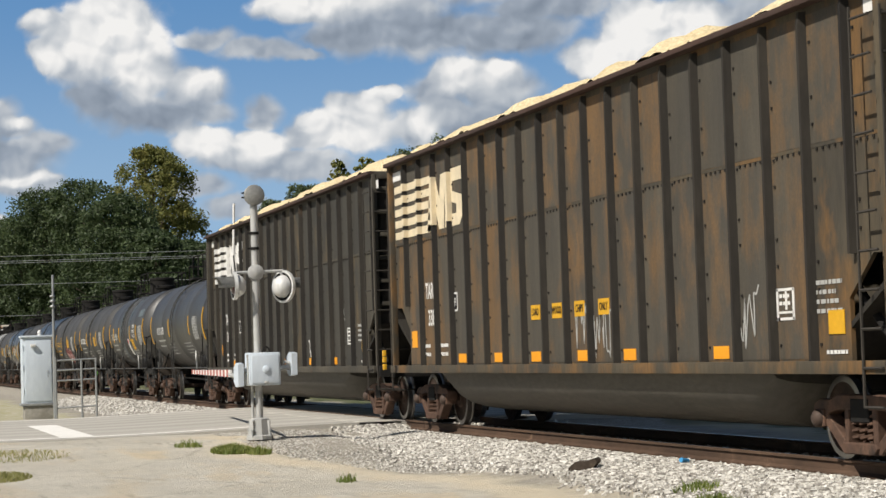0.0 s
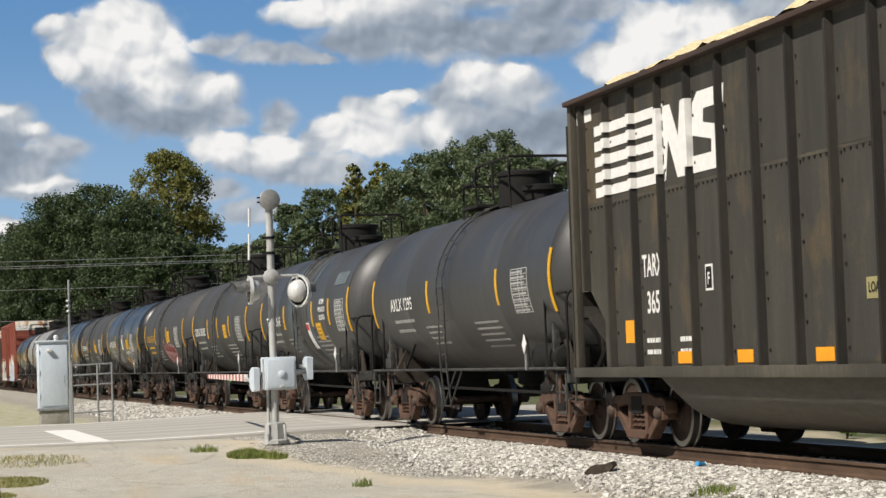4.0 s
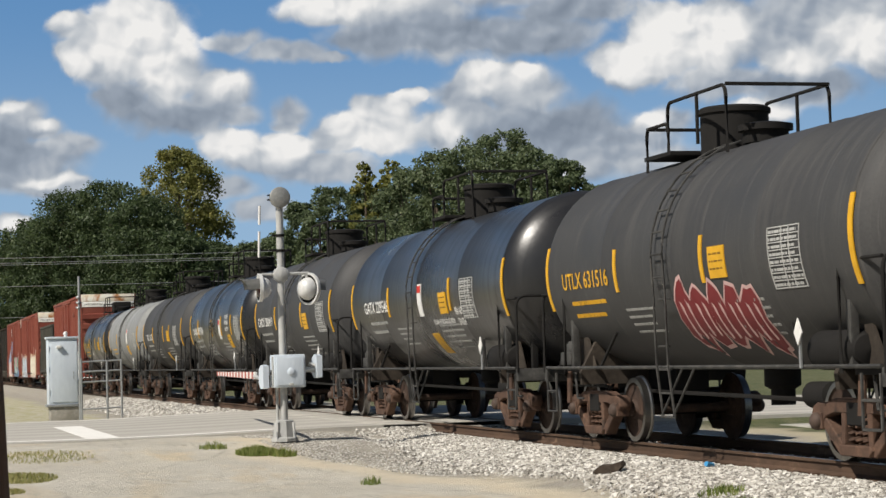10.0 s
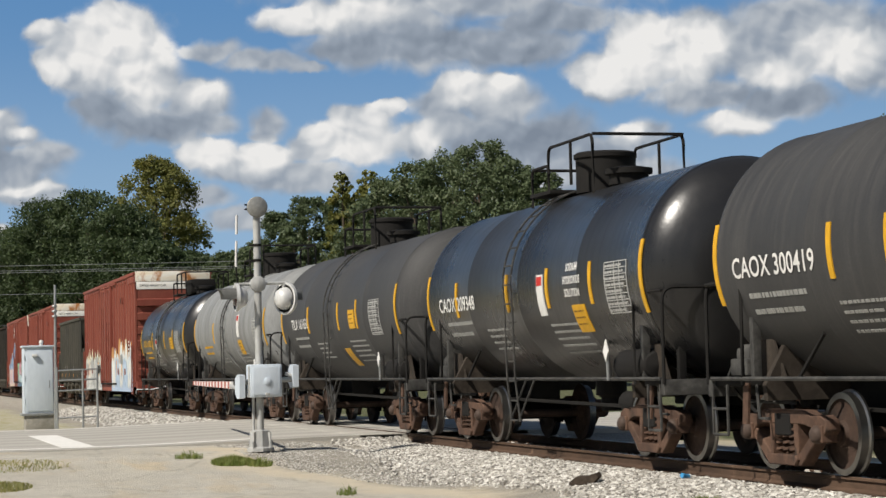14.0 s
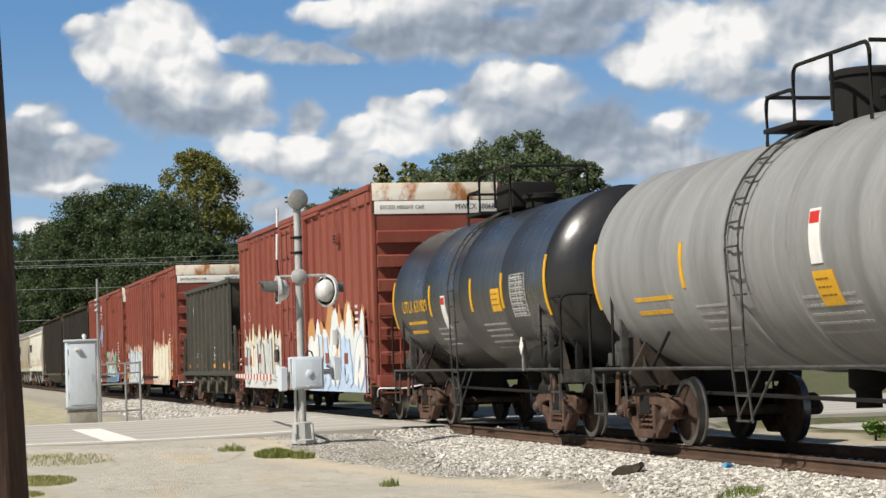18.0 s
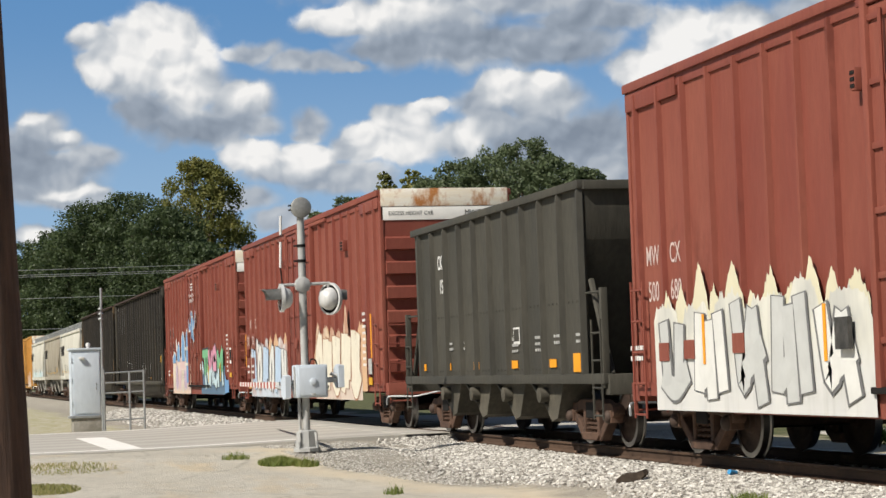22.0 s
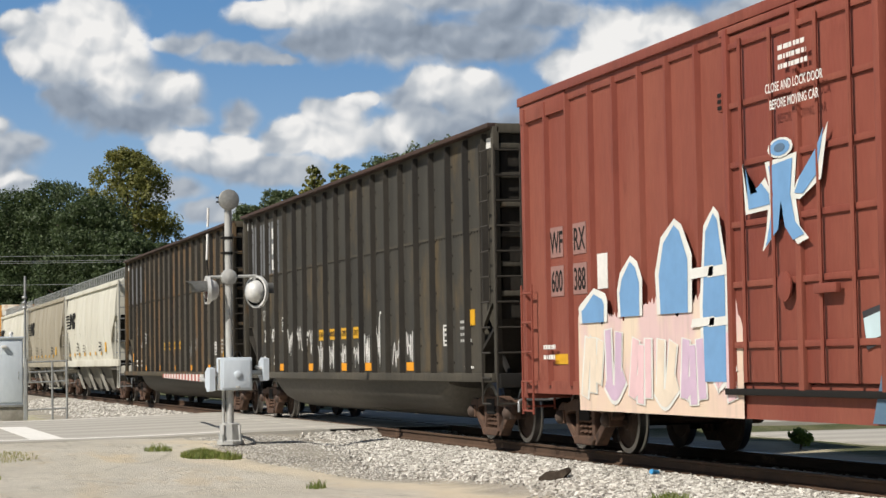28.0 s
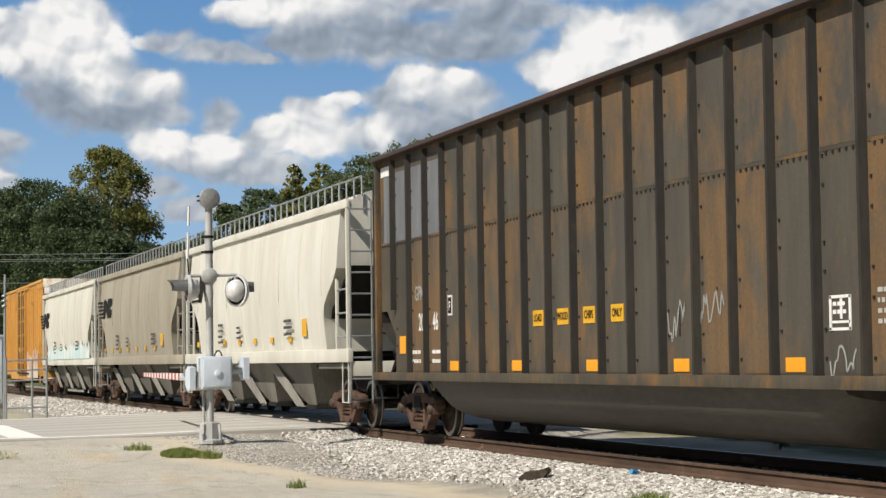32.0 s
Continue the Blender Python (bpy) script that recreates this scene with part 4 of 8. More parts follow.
    if stripes:
        for x, z0, z1 in [(-c + 0.2, 1.92, 2.86), (c - 0.25, 1.92, 2.86)] + [(q, 2.1, 2.68) for q in dashes]:
            part("reflector_stripe", on_tank(x - 0.05, x + 0.05, z0, z1, r, zc), M["yellow"], shell, "yellow reflector stripe")
    tx = -3.4
    if mark:
        col = M["yellow"] if "yellow_mark" in opts else M["white"]
        tank_text(shell, mark, tx, 2.31, 0.325, col, r, zc, 1.05)
    dim = M["yellow"] if "yellow_mark" in opts else M["bar"]
    small_print(shell, tx, 2.0, 1.5, 2, dim, r=r, zc=zc, pitch=0.18, h=0.06)
    small_print(shell, tx + 1.9, 1.85, 1.1, 4, M["bar"], r=r, zc=zc, pitch=0.1)
    small_print(shell, 1.9, 1.85, 1.5, 5, M["bar"], r=r, zc=zc, pitch=0.1)
    # data panel of ruled rows
    px = panel
    for k in range(9):
        z = 2.62 - 0.085 * k
        part("panel_rule", on_tank(px - 0.42, px + 0.42, z, z + 0.012, r, zc, 0.009, 1), M["rule"], shell)
        if k < 8:
            small_print(shell, px, z - 0.042, 0.78, 1, M["rule"], r=r, zc=zc, h=0.032)
    for dx in (-0.42, -0.05, 0.14, 0.41):
        part("panel_rule", on_tank(px + dx, px + dx + 0.012, 1.94, 2.63, r, zc, 0.009), M["rule"], shell)
    if "no_yellow" not in opts:
        part("placard", on_tank(placard[0] - 0.25, placard[0] + 0.25, placard[1] - 0.19, placard[1] + 0.19, r, zc, 0.014), M["yellow"], shell, "yellow emergency placard")
        small_print(shell, placard[0], placard[1] + 0.1, 0.40, 3, M["umber"], r=r + 0.012, zc=zc, pitch=0.09, h=0.022)
    if "warning" in opts:
        part("warning_sign", on_tank(warn[0] - 0.14, warn[0] + 0.14, warn[1] - 0.3, warn[1] + 0.3, r, zc, 0.014), M["white"], shell, "white warning sign with a red head")
        part("warning_head", on_tank(warn[0] - 0.12, warn[0] + 0.12, warn[1] + 0.14, warn[1] + 0.27, r, zc, 0.018), M["red"], shell, "red warning heading")
    if "stencil" in opts:
        for k, w in enumerate(("SODIUM", "HYDROXIDE", "SOLUTION")):
            tank_text(shell, w, 2.45, 2.64 - 0.18 * k, 0.15, M["white"], r, zc, 0.85)
    if "yellow_patch" in opts:
        part("tag_sheet", on_tank(0.32, 0.78, 1.35, 1.72, r, zc, 0.008), M["yellow"], shell, "yellow rectangular sheet")
    if "bands" in opts:
        for x0, x1, q in ((-1.5, -0.75, 0), (-0.7, -0.1, 1), (0.3, 0.75, 1), (0.95, 1.3, 0)):
            part("shell_band", on_tank(x0, x1, 1.2, 3.84, r, zc, 0.008, 16), M["band"] if q == 0 else M["band_dust"], shell, "blue-grey repainted band")
        part("painted_panel", on_tank(3.55, 4.75, 2.95, 3.22, r, zc, 0.01), M["band"], shell, "blue-grey painted panel")
    if "wrap" in opts:
        for x in (-0.62, 0.95):
            part("shell_ring", lathe([(r - 0.01, x - 0.16), (r + 0.03, x - 0.14), (r + 0.03, x + 0.14), (r - 0.01, x + 0.16)], "X", 56, Matrix.Translation((0, 0, zc)), cap=False), paint, shell)
    # diamond placard in a holder by the far truck
    hx = L / 2 - 2.6
    bm = bmesh.new()
    add_prism(bm, [(hx, 1.02 + 0.58), (hx + 0.10, 1.28 + 0.16), (hx, 1.3), (hx - 0.10, 1.28 + 0.16)], -1.47, -1.455)
    bmesh.ops.recalc_face_normals(bm, faces=bm.faces[:])
    part("diamond_placard", bm, M["white"], car, "white diamond hazard placard")
    part("placard_post", tube([(hx, -1.44, 1.05), (hx, -1.44, 1.5)], 0.02, 5), M["galv"], car)
    return car, shell, L


M["sill"] = worn("grey_worn_steel", (0.045, 0.044, 0.042), (0.10, 0.097, 0.09), 0.6, 0.2, stretch=(1, 1, 1), scale=5)
M["gusset"] = worn("dust_brown_steel", (0.032, 0.026, 0.021), (0.065, 0.053, 0.042), 0.8, stretch=(1, 1, 1), scale=2.5)
M["rule"] = plain("pale_grey_stencil", (0.42, 0.42, 0.40), 0.6, 0, 0.3)
M["umber"] = plain("brown_print", (0.20, 0.11, 0.02), 0.6)
M["panel"] = plain("dark_grey_panel_paint", (0.10, 0.10, 0.10), 0.6)
M["red"] = plain("red_print", (0.5, 0.03, 0.02), 0.5, 0, 0.1)
M["band_dust"] = worn("dusty_streaked_band", (0.045, 0.045, 0.045), (0.13, 0.125, 0.115), 0.6, stretch=(3, 0.3, 0.3), scale=1.5)
M["band"] = worn("blue_grey_paint", (0.055, 0.07, 0.08), (0.12, 0.14, 0.145), 0.45, scale=1.0)


# ================= graffiti =================
def paints(*cols):
    return [plain("spray_paint", c, 0.5, 0, 0.2, 3) for c in cols]


def blob(x, z, w, h, lean, rng, k=10, point=0.0):
    """The outline of a rounded, leaning, uneven patch."""
    pts = []
    for i in range(k):
        a = 2 * math.pi * i / k
        q = 1 + rng.uniform(-0.16, 0.16)
        dx, dz = 0.5 * w * math.cos(a) * q, 0.5 * h * math.sin(a) * q
        if dz > 0 and point:
            dx *= 1 - point * (2 * dz / h) ** 2
            dz *= 1 + 0.35 * point
        pts.append((x + dx + lean * dz, z + dz))
    return pts


def flat_patch(parent, pts, y, material, label="", bend=None):
    """A painted patch on a flat side, or bent round a tank (radius, height of its axis)."""
    bm = bmesh.new()
    cx, cz = sum(p[0] for p in pts) / len(pts), sum(p[1] for p in pts) / len(pts)

    def put(px, pz):
        if bend is None:
            return bm.verts.new((px, y, pz))
        r, zc = bend
        a = math.asin(max(-0.99, min(0.99, (pz - zc) / r)))
        return bm.verts.new((px, -(r + y) * math.cos(a), zc + (r + y) * math.sin(a)))
    mid = put(cx, cz)
    half = [put((px + cx) / 2, (pz + cz) / 2) for px, pz in pts]
    rim = [put(px, pz) for px, pz in pts]
    n = len(pts)
    for k in range(n):
        bm.faces.new((mid, half[k], half[(k + 1) % n]))
        bm.faces.new((half[k], rim[k], rim[(k + 1) % n], half[(k + 1) % n]))
    bmesh.ops.recalc_face_normals(bm, faces=bm.faces[:])
    return part("graffiti", bm, material, parent, label)


def stroke(parent, pts, w, y, material, label=""):
    """A sprayed band of even width along a bent line."""
    pts = [Vector((a, b)) for a, b in pts]
    bm = bmesh.new()
    rows = []
    for k, q in enumerate(pts):
        d = (pts[min(k + 1, len(pts) - 1)] - pts[max(k - 1, 0)]).normalized()
        n = Vector((-d.y, d.x)) * w / 2
        ext = d * (w * 0.15) * (-1 if k == 0 else 1 if k == len(pts) - 1 else 0)
        rows.append([bm.verts.new((v.x, y, v.y)) for v in (q + n + ext, q - n + ext)])
    for u, v in zip(rows, rows[1:]):
        bm.faces.new((u[0], u[1], v[1], v[0]))
    bmesh.ops.recalc_face_normals(bm, faces=bm.faces[:])
    return part("graffiti", bm, material, parent, label)


def spray_material(ground, second, low, seed, low_z=1.15):
    """A sprayed ground: clouds of a second colour, drips, and another colour towards its foot."""
    m, nt, b = shader("spray_paint")
    v = coords(nt, (1.0, 0.0, 0.6), shift=False)
    mv = nt.nodes.new("ShaderNodeVectorMath")
    mv.operation = "ADD"
    mv.inputs[1].default_value = (seed * 7.3, seed * 1.9, seed * 3.1)
    nt.links.new(v, mv.inputs[0])
    puff = noise_node(nt, mv.outputs[0], 1.6, 3, 0.5, 0.42, 0.60)
    col = mixed(nt, puff, ground, second)
    sep = nt.nodes.new("ShaderNodeSeparateXYZ")
    tc = nt.nodes.new("ShaderNodeTexCoord")
    nt.links.new(tc.outputs["Object"], sep.inputs[0])
    foot = nt.nodes.new("ShaderNodeMapRange")
    foot.inputs[1].default_value, foot.inputs[2].default_value = low_z + 0.2, low_z - 0.2
    nt.links.new(math_node(nt, "MULTIPLY_ADD", puff, 0.5, math_node(nt, "SUBTRACT", sep.outputs[2], 0.25)), foot.inputs[0])
    col = mixed(nt, math_node(nt, "MULTIPLY", foot.outputs[0], 0.7), col, low)
    drip = noise_node(nt, coords(nt, (1, 1, 0.08), shift=False), 9.0, 5, 0.6, 0.5, 0.75)
    col = mixed(nt, math_node(nt, "MULTIPLY", drip, 0.3), col, tuple(c * 0.5 for c in ground))
    nt.links.new(col, b.inputs["Base Color"])
    b.inputs["Roughness"].default_value = 0.5
    return m


# bent strokes that look like sprayed letters but spell nothing
GLYPHS = (((0.0, 0.0, 0.12, 1.0), (0.48, 0.08, 0.40, 1.0), (0.12, 0.92, 0.52, 0.62), (0.85, 0.95, 0.78, 0.25)),
          ((0.05, 1.0, 0.28, 0.08, 0.6, 0.9), (0.6, 0.9, 0.88, 0.0), (0.35, 0.3, 0.9, 0.55)),
          ((0.0, 0.22, 0.4, 0.0, 0.92, 0.3), (0.1, 1.0, 0.16, 0.15), (0.7, 0.95, 0.6, 0.2)),
          ((0.1, 0.0, 0.2, 0.7, 0.72, 1.0), (0.72, 1.0, 0.82, 0.3, 0.5, 0.05)),
          ((0.05, 0.1, 0.16, 1.0), (0.5, 0.0, 0.45, 0.9), (0.9, 0.1, 0.8, 1.0), (0.16, 0.2, 0.5, 0.35)))


def fat_letters(parent, x0, x1, z0, z1, y, n, fills, edge, wide, seed, label):
    """A row of fat sprayed letters with darker edges."""
    rng = random.Random(seed)
    w = (x1 - x0) / n
    for k in range(n):
        glyph = GLYPHS[(seed + k * 2 + k // 3) % len(GLYPHS)]
        cx, top = x0 + w * k, z1 - rng.uniform(0, 0.22)
        low = z0 + rng.uniform(0, 0.12)
        lean = rng.uniform(-0.05, 0.12)
        lines = []
        for q in glyph:
            pts = [Vector((cx + w * (0.12 + 0.76 * q[i]) + lean * q[i + 1], 0, low + (top - low) * (0.08 + 0.84 * q[i + 1]))) for i in range(0, len(q), 2)]
            lines.append([(p.x, p.z) for p in round_path(pts, 0.25, 4)])
        for layer, (grow, mat) in enumerate(((0.10, edge), (0.0, fills[k % len(fills)]))):
            for i, pts in enumerate(lines):
                stroke(parent, pts, wide * rng.uniform(0.92, 1.08) + grow, y - 0.004 * layer - 0.0006 * i - 0.0002 * (k % 3), mat, label)


def spray_piece(parent, x0, x1, z0, humps, y, material, label, seed=1, spikes=0.10, floor=0.85):
    """A sprayed ground along the side: humps of (middle, half width, top, sharpness) with a ragged upper edge."""
    rng = random.Random(seed)
    bm = bmesh.new()
    n = int((x1 - x0) / 0.035)
    rows = []
    for i in range(n + 1):
        x = x0 + (x1 - x0) * i / n
        top = z0 + floor
        for c, w, ht, p in humps:
            u = abs(x - c) / w
            if u < 1:
                top = max(top, z0 + floor + (ht - z0 - floor) * (1 - u ** p))
        top += spikes * (rng.random() ** 2 + 0.8 * noise.noise((x * 5.0, seed, 0)))
        rows.append([bm.verts.new((x + 0.02 * noise.noise((x * 3, seed, q)), y, z0 + (top - z0) * q / 3)) for q in range(4)])
    for u, w in zip(rows, rows[1:]):
        for q in range(3):
            bm.faces.new((u[q], w[q], w[q + 1], u[q + 1]))
    bm.normal_update()
    return part("graffiti", bm, material, parent, label)


def even_humps(x0, x1, n, low, high, seed, sharp=2.0):
    rng = random.Random(seed)
    w = (x1 - x0) / n
    return [(x0 + w * (k + 0.5) + rng.uniform(-0.1, 0.1) * w, w * rng.uniform(0.5, 0.78), rng.uniform(low, high), sharp * rng.uniform(0.7, 1.5)) for k in range(n)]


def letter_piece(parent, x0, x1, z0, z1, y, fills, outline, pale, seed, label, bend=None):
    """Fat overlapping letters with an outline and a pale lower half."""
    rng = random.Random(seed)
    n = len(fills)
    w = (x1 - x0) / n
    up = 1 if bend else -1
    for k, col in enumerate(fills):
        cx = x0 + w * (k + 0.5)
        cz = (z0 + z1) / 2 + rng.uniform(-0.05, 0.05) * (z1 - z0)
        hgt = (z1 - z0) * rng.uniform(0.86, 1.0)
        for q, (grow, mat) in enumerate(((1.12, outline), (1.0, col))):
            rr = random.Random(seed * 7 + k)
            pts = blob(cx, cz, w * 1.12 * grow, hgt * grow, 0.16, rr, 14, 0.15)
            flat_patch(parent, pts, y + up * 0.003 * (q + 1) + up * 0.0003 * k, mat, label if q == 0 and k == 0 else "", bend)
        rr = random.Random(seed * 13 + k)
        if pale:
            flat_patch(parent, blob(cx - 0.05 * w, cz - 0.24 * hgt, w * 0.85, hgt * 0.46, 0.1, rr, 11), y + up * 0.010 + up * 0.0003 * k, pale, "", bend)
        for dx in (-0.22, 0.2):
            pts = [(cx + dx * w - 0.035, cz - 0.3 * hgt), (cx + dx * w + 0.02, cz - 0.3 * hgt), (cx + dx * w + 0.09, cz + 0.22 * hgt), (cx + dx * w + 0.03, cz + 0.26 * hgt)]
            flat_patch(parent, pts, y + up * 0.013, outline, "", bend)


def scrawl(parent, x, z, w, h, y, material, seed, loops=4, r=0.018):
    """A tag sprayed in one bent line."""
    rng = random.Random(seed)
    pts = []
    for k in range(loops * 4 + 1):
        u = k / (loops * 4)
        pts.append((x + w * (u - 0.5) + rng.uniform(-0.08, 0.08) * w, y - 0.004, z + h * rng.choice((-0.5, 0.5, -0.3, 0.4, 0.1)) * rng.uniform(0.6, 1)))
    bm = bmesh.new()
    pp = round_path(pts, 0.12, 4)
    for a, b in zip(pp, pp[1:]):
        d = (b - a)
        if d.length < 1e-4:
            continue
        n = Vector((-d.z, 0, d.x)).normalized() * r
        vs = [bm.verts.new(q) for q in (a + n, a - n, b - n, b + n)]
        bm.faces.new(vs)
    return part("tag", bm, material, parent, "thin sprayed tag")


# ================= box cars =================
def boxcar(xa, xb, label, paint, seed, tags, white_end=True, door_x=0.0, half=9.2, dx=0.0, door_mat=None):
    car, L = new_car("boxcar", xa, xb, label, "boxcar", "boxcars")
    h, L = half, 2 * half + 2.3
    z0, z1 = 1.02, 5.05
    truck(car, L / 2 - 2.6)
    truck(car, -L / 2 + 2.6)
    couplers(car, L)
    centre_sill(car, L)
    yw = HALF - 0.06
    rng = random.Random(seed)
    for s in (-1, 1):
        part("side_wall", box(-h, h, min(s * yw, s * (yw - 0.06)), max(s * yw, s * (yw - 0.06)), z0 - 0.22, z1), paint, car)
    part("floor", box(-h, h, -yw + 0.07, yw - 0.07, z0 - 0.05, z0 + 0.04), M["under"], car)
    # roof with a low pitch and cross seams
    bm = bmesh.new()
    add_prism(bm, [(-yw - 0.06, z1 - 0.05), (yw + 0.06, z1 - 0.05), (yw + 0.06, z1 + 0.03), (0, z1 + 0.06), (-yw - 0.06, z1 + 0.03)], -h - 0.04, h + 0.04, Matrix.Rotation(-math.pi / 2, 4, "Z"))
    bmesh.ops.recalc_face_normals(bm, faces=bm.faces[:])
    roof = part("roof", bm, paint, car)
    for s in (-1, 1):
        # deep fish-belly sill between the trucks
        bm = add_prism(bmesh.new(), [(-h, 0.80), (-h + 3.1, 0.80), (-h + 3.4, 0.60), (h - 3.4, 0.60), (h - 3.1, 0.80), (h, 0.80), (h, 0.98), (-h, 0.98)], s * (yw + 0.01) - 0.02, s * (yw + 0.01) + 0.02)
        bmesh.ops.recalc_face_normals(bm, faces=bm.faces[:])
        part("side_sill", bm, paint, car)
        rib = mesh_of("side_post", post_mesh(z0 - 0.1, z1 - 0.16), paint)
        for k in range(1, 9):
            for side in (-1, 1):
                x = door_x + side * (1.80 + 0.875 * k)
                if abs(x) < h - 0.15:
                    part("side_post", rib, None, car, m=pose(x, s * yw, 0, 0, 0, 0 if s < 0 else 180))
        for side in (-1, 1):
            xp = side * (h - 0.95)
            part("corner_plate", box(xp - 0.95, xp + 0.95, min(s * yw, s * (yw + 0.05)), max(s * yw, s * (yw + 0.05)), z1 - 0.36, z1 - 0.11, 0.006), paint, car)
        part("header", box(-h, h, min(s * yw, s * (yw + 0.03)), max(s * yw, s * (yw + 0.03)), z1 - 0.24, z1 - 0.10, 0.005), paint, car)
        # sliding and plug doors with rods, bars and tracks
        door = part("door", box(door_x - 1.72, door_x + 1.72, min(s * yw, s * (yw + 0.07)), max(s * yw, s * (yw + 0.07)), z0 - 0.02, z1 - 0.22, 0.01), door_mat or paint, car, "ribbed plug door with locking rods")
        for x in (-1.72, -0.02, 1.72):
            part("door_post", box(door_x + x - 0.06, door_x + x + 0.06, min(s * yw, s * (yw + 0.12)), max(s * yw, s * (yw + 0.12)), z0 - 0.1, z1 - 0.14, 0.01), paint, door)
        for k in range(6):
            z = z0 + 0.35 + 0.66 * k
            part("door_rib", box(door_x - 1.66, door_x + 1.66, min(s * (yw + 0.06), s * (yw + 0.10)), max(s * (yw + 0.06), s * (yw + 0.10)), z, z + 0.07, 0.01), paint, door)
        for x in (-1.3, -0.55, 0.5, 1.2):
            part("lock_rod", tube([(door_x + x, s * (yw + 0.13), z0 - 0.02), (door_x + x, s * (yw + 0.13), z1 - 0.3)], 0.024, 6), paint, door)
        part("door_track", box(door_x - 1.9, door_x + 3.6, min(s * yw, s * (yw + 0.12)), max(s * yw, s * (yw + 0.12)), z0 - 0.16, z0 - 0.09, 0.01), M["under"], car, "dark door track")
        part("door_track", box(door_x - 1.9, door_x + 3.6, min(s * yw, s * (yw + 0.10)), max(s * yw, s * (yw + 0.10)), z1 - 0.2, z1 - 0.12, 0.01), paint, car)
        part("door_handle", box(door_x + 0.42, door_x + 0.9, min(s * (yw + 0.12), s * (yw + 0.18)), max(s * (yw + 0.12), s * (yw + 0.18)), 1.9, 2.0, 0.01), paint, door)
        part("wheel_lock", lathe([(0.1, 0.0), (0.16, 0.01), (0.16, 0.03), (0.1, 0.04)], "Y", 14, Matrix.Translation((door_x - 0.3, s * (yw + 0.16), 2.0))), paint, door)
        for vx, vw in ((-1.97, 0.06), (5.72, 0.17)):
            vent = part("vent_box", box(vx - vw, vx + vw, min(s * yw, s * (yw + 0.13)), max(s * yw, s * (yw + 0.13)), 4.0, 4.24, 0.012), paint, car, "small louvred vent box")
            for q in range(3):
                part("louvre", box(vx - vw * 0.8, vx + vw * 0.8, min(s * (yw + 0.12), s * (yw + 0.138)), max(s * (yw + 0.12), s * (yw + 0.138)), 4.03 + 0.07 * q, 4.07 + 0.07 * q), M["under"], vent)
        part("eave_rail", box(-h - 0.03, h + 0.03, min(s * (yw - 0.01), s * (yw + 0.08)), max(s * (yw - 0.01), s * (yw + 0.08)), z1 - 0.10, z1 + 0.02, 0.012), paint, car)
    for s in (-1, 1):
        end = part("end_wall", box(min(s * h, s * (h + 0.03)), max(s * h, s * (h + 0.03)), -yw + 0.02, yw - 0.02, z0 - 0.1, z1 - 0.02), paint, car)
        for k in range(6):
            z = z0 + 0.16 + 0.52 * k
            bm = add_prism(bmesh.new(), [(s * h, z), (s * (h + 0.15), z + 0.03), (s * (h + 0.15), z + 0.26), (s * h, z + 0.31)], -yw + 0.08, yw - 0.08)
            bmesh.ops.recalc_face_normals(bm, faces=bm.faces[:])
            part("end_corrugation", bm, paint, end)
        if white_end:
            part("end_panel", box(min(s * (h + 0.03), s * (h + 0.06)), max(s * (h + 0.03), s * (h + 0.06)), -yw + 0.01, yw - 0.01, z1 - 0.33, z1 + 0.05, 0.008), M["rust_white"], end, "rust-streaked white end panel")
            part("end_strip", box(min(s * (h + 0.03), s * (h + 0.05)), max(s * (h + 0.03), s * (h + 0.05)), -yw + 0.01, yw - 0.01, z1 - 0.62, z1 - 0.335, 0.006), M["clean_white"], end, "clean white lettered strip")
        for e in (-1, 1):
            part("corner_post", box(s * h - 0.05, s * h + 0.05, e * (yw - 0.02) - 0.045, e * (yw - 0.02) + 0.045, z0 - 0.1, z1, 0.015), paint, car)
            lines = []
            for k in range(5):
                z = 0.55 + 0.42 * k
                lines.append([(s * (h - 0.1), e * (yw + 0.1), z), (s * (h - 0.55), e * (yw + 0.1), z)])
            for x in (h - 0.1, h - 0.55):
                lines.append([(s * x, e * (yw + 0.1), 0.5), (s * x, e * (yw + 0.1), 2.35)])
            rods("ladder_bar", lines, 0.017, paint, car)
            lines = [[(s * (h + 0.25), e * (yw - 0.05), z), (s * (h + 0.25), e * (yw - 0.5), z)] for z in (0.6, 1.0, 1.4, 1.8, 2.2)]
            lines += [[(s * (h + 0.25), e * yy, 0.55), (s * (h + 0.25), e * yy, 2.3)] for yy in (yw - 0.05, yw - 0.5)]
            rods("ladder_bar", lines, 0.017, paint, car)
        part("end_sill", box(min(s * h, s * (h + 0.3)), max(s * h, s * (h + 0.3)), -yw, yw, 0.72, 0.98, 0.02), paint, car)
        for e in (-1, 1):
            part("uncoupling_rod", tube(round_path([(s * (h + 0.28), e * (yw + 0.04), 0.52), (s * (h + 0.30), e * (yw + 0.04), 0.70), (s * (h + 0.55), e * 0.9, 0.68), (s * (h + 0.75), e * 0.2, 0.82)], 0.08), 0.02, 6), M["galv"], car, "grey bent uncoupling rod")
        part("brake_step", box(min(s * (h + 0.05), s * (h + 0.4)), max(s * (h + 0.05), s * (h + 0.4)), -0.9, 0.9, 1.02, 1.06, 0.008), M["under"], car)
    shift(car, dx)
    y = -yw - 0.008
    for k, (x0, x1, za, humps, mat, label) in enumerate(tags):
        spray_piece(car, x0, x1, za, humps, -yw - 0.071 - 0.003 * k, mat, label, seed * 10 + k)
    return car, h


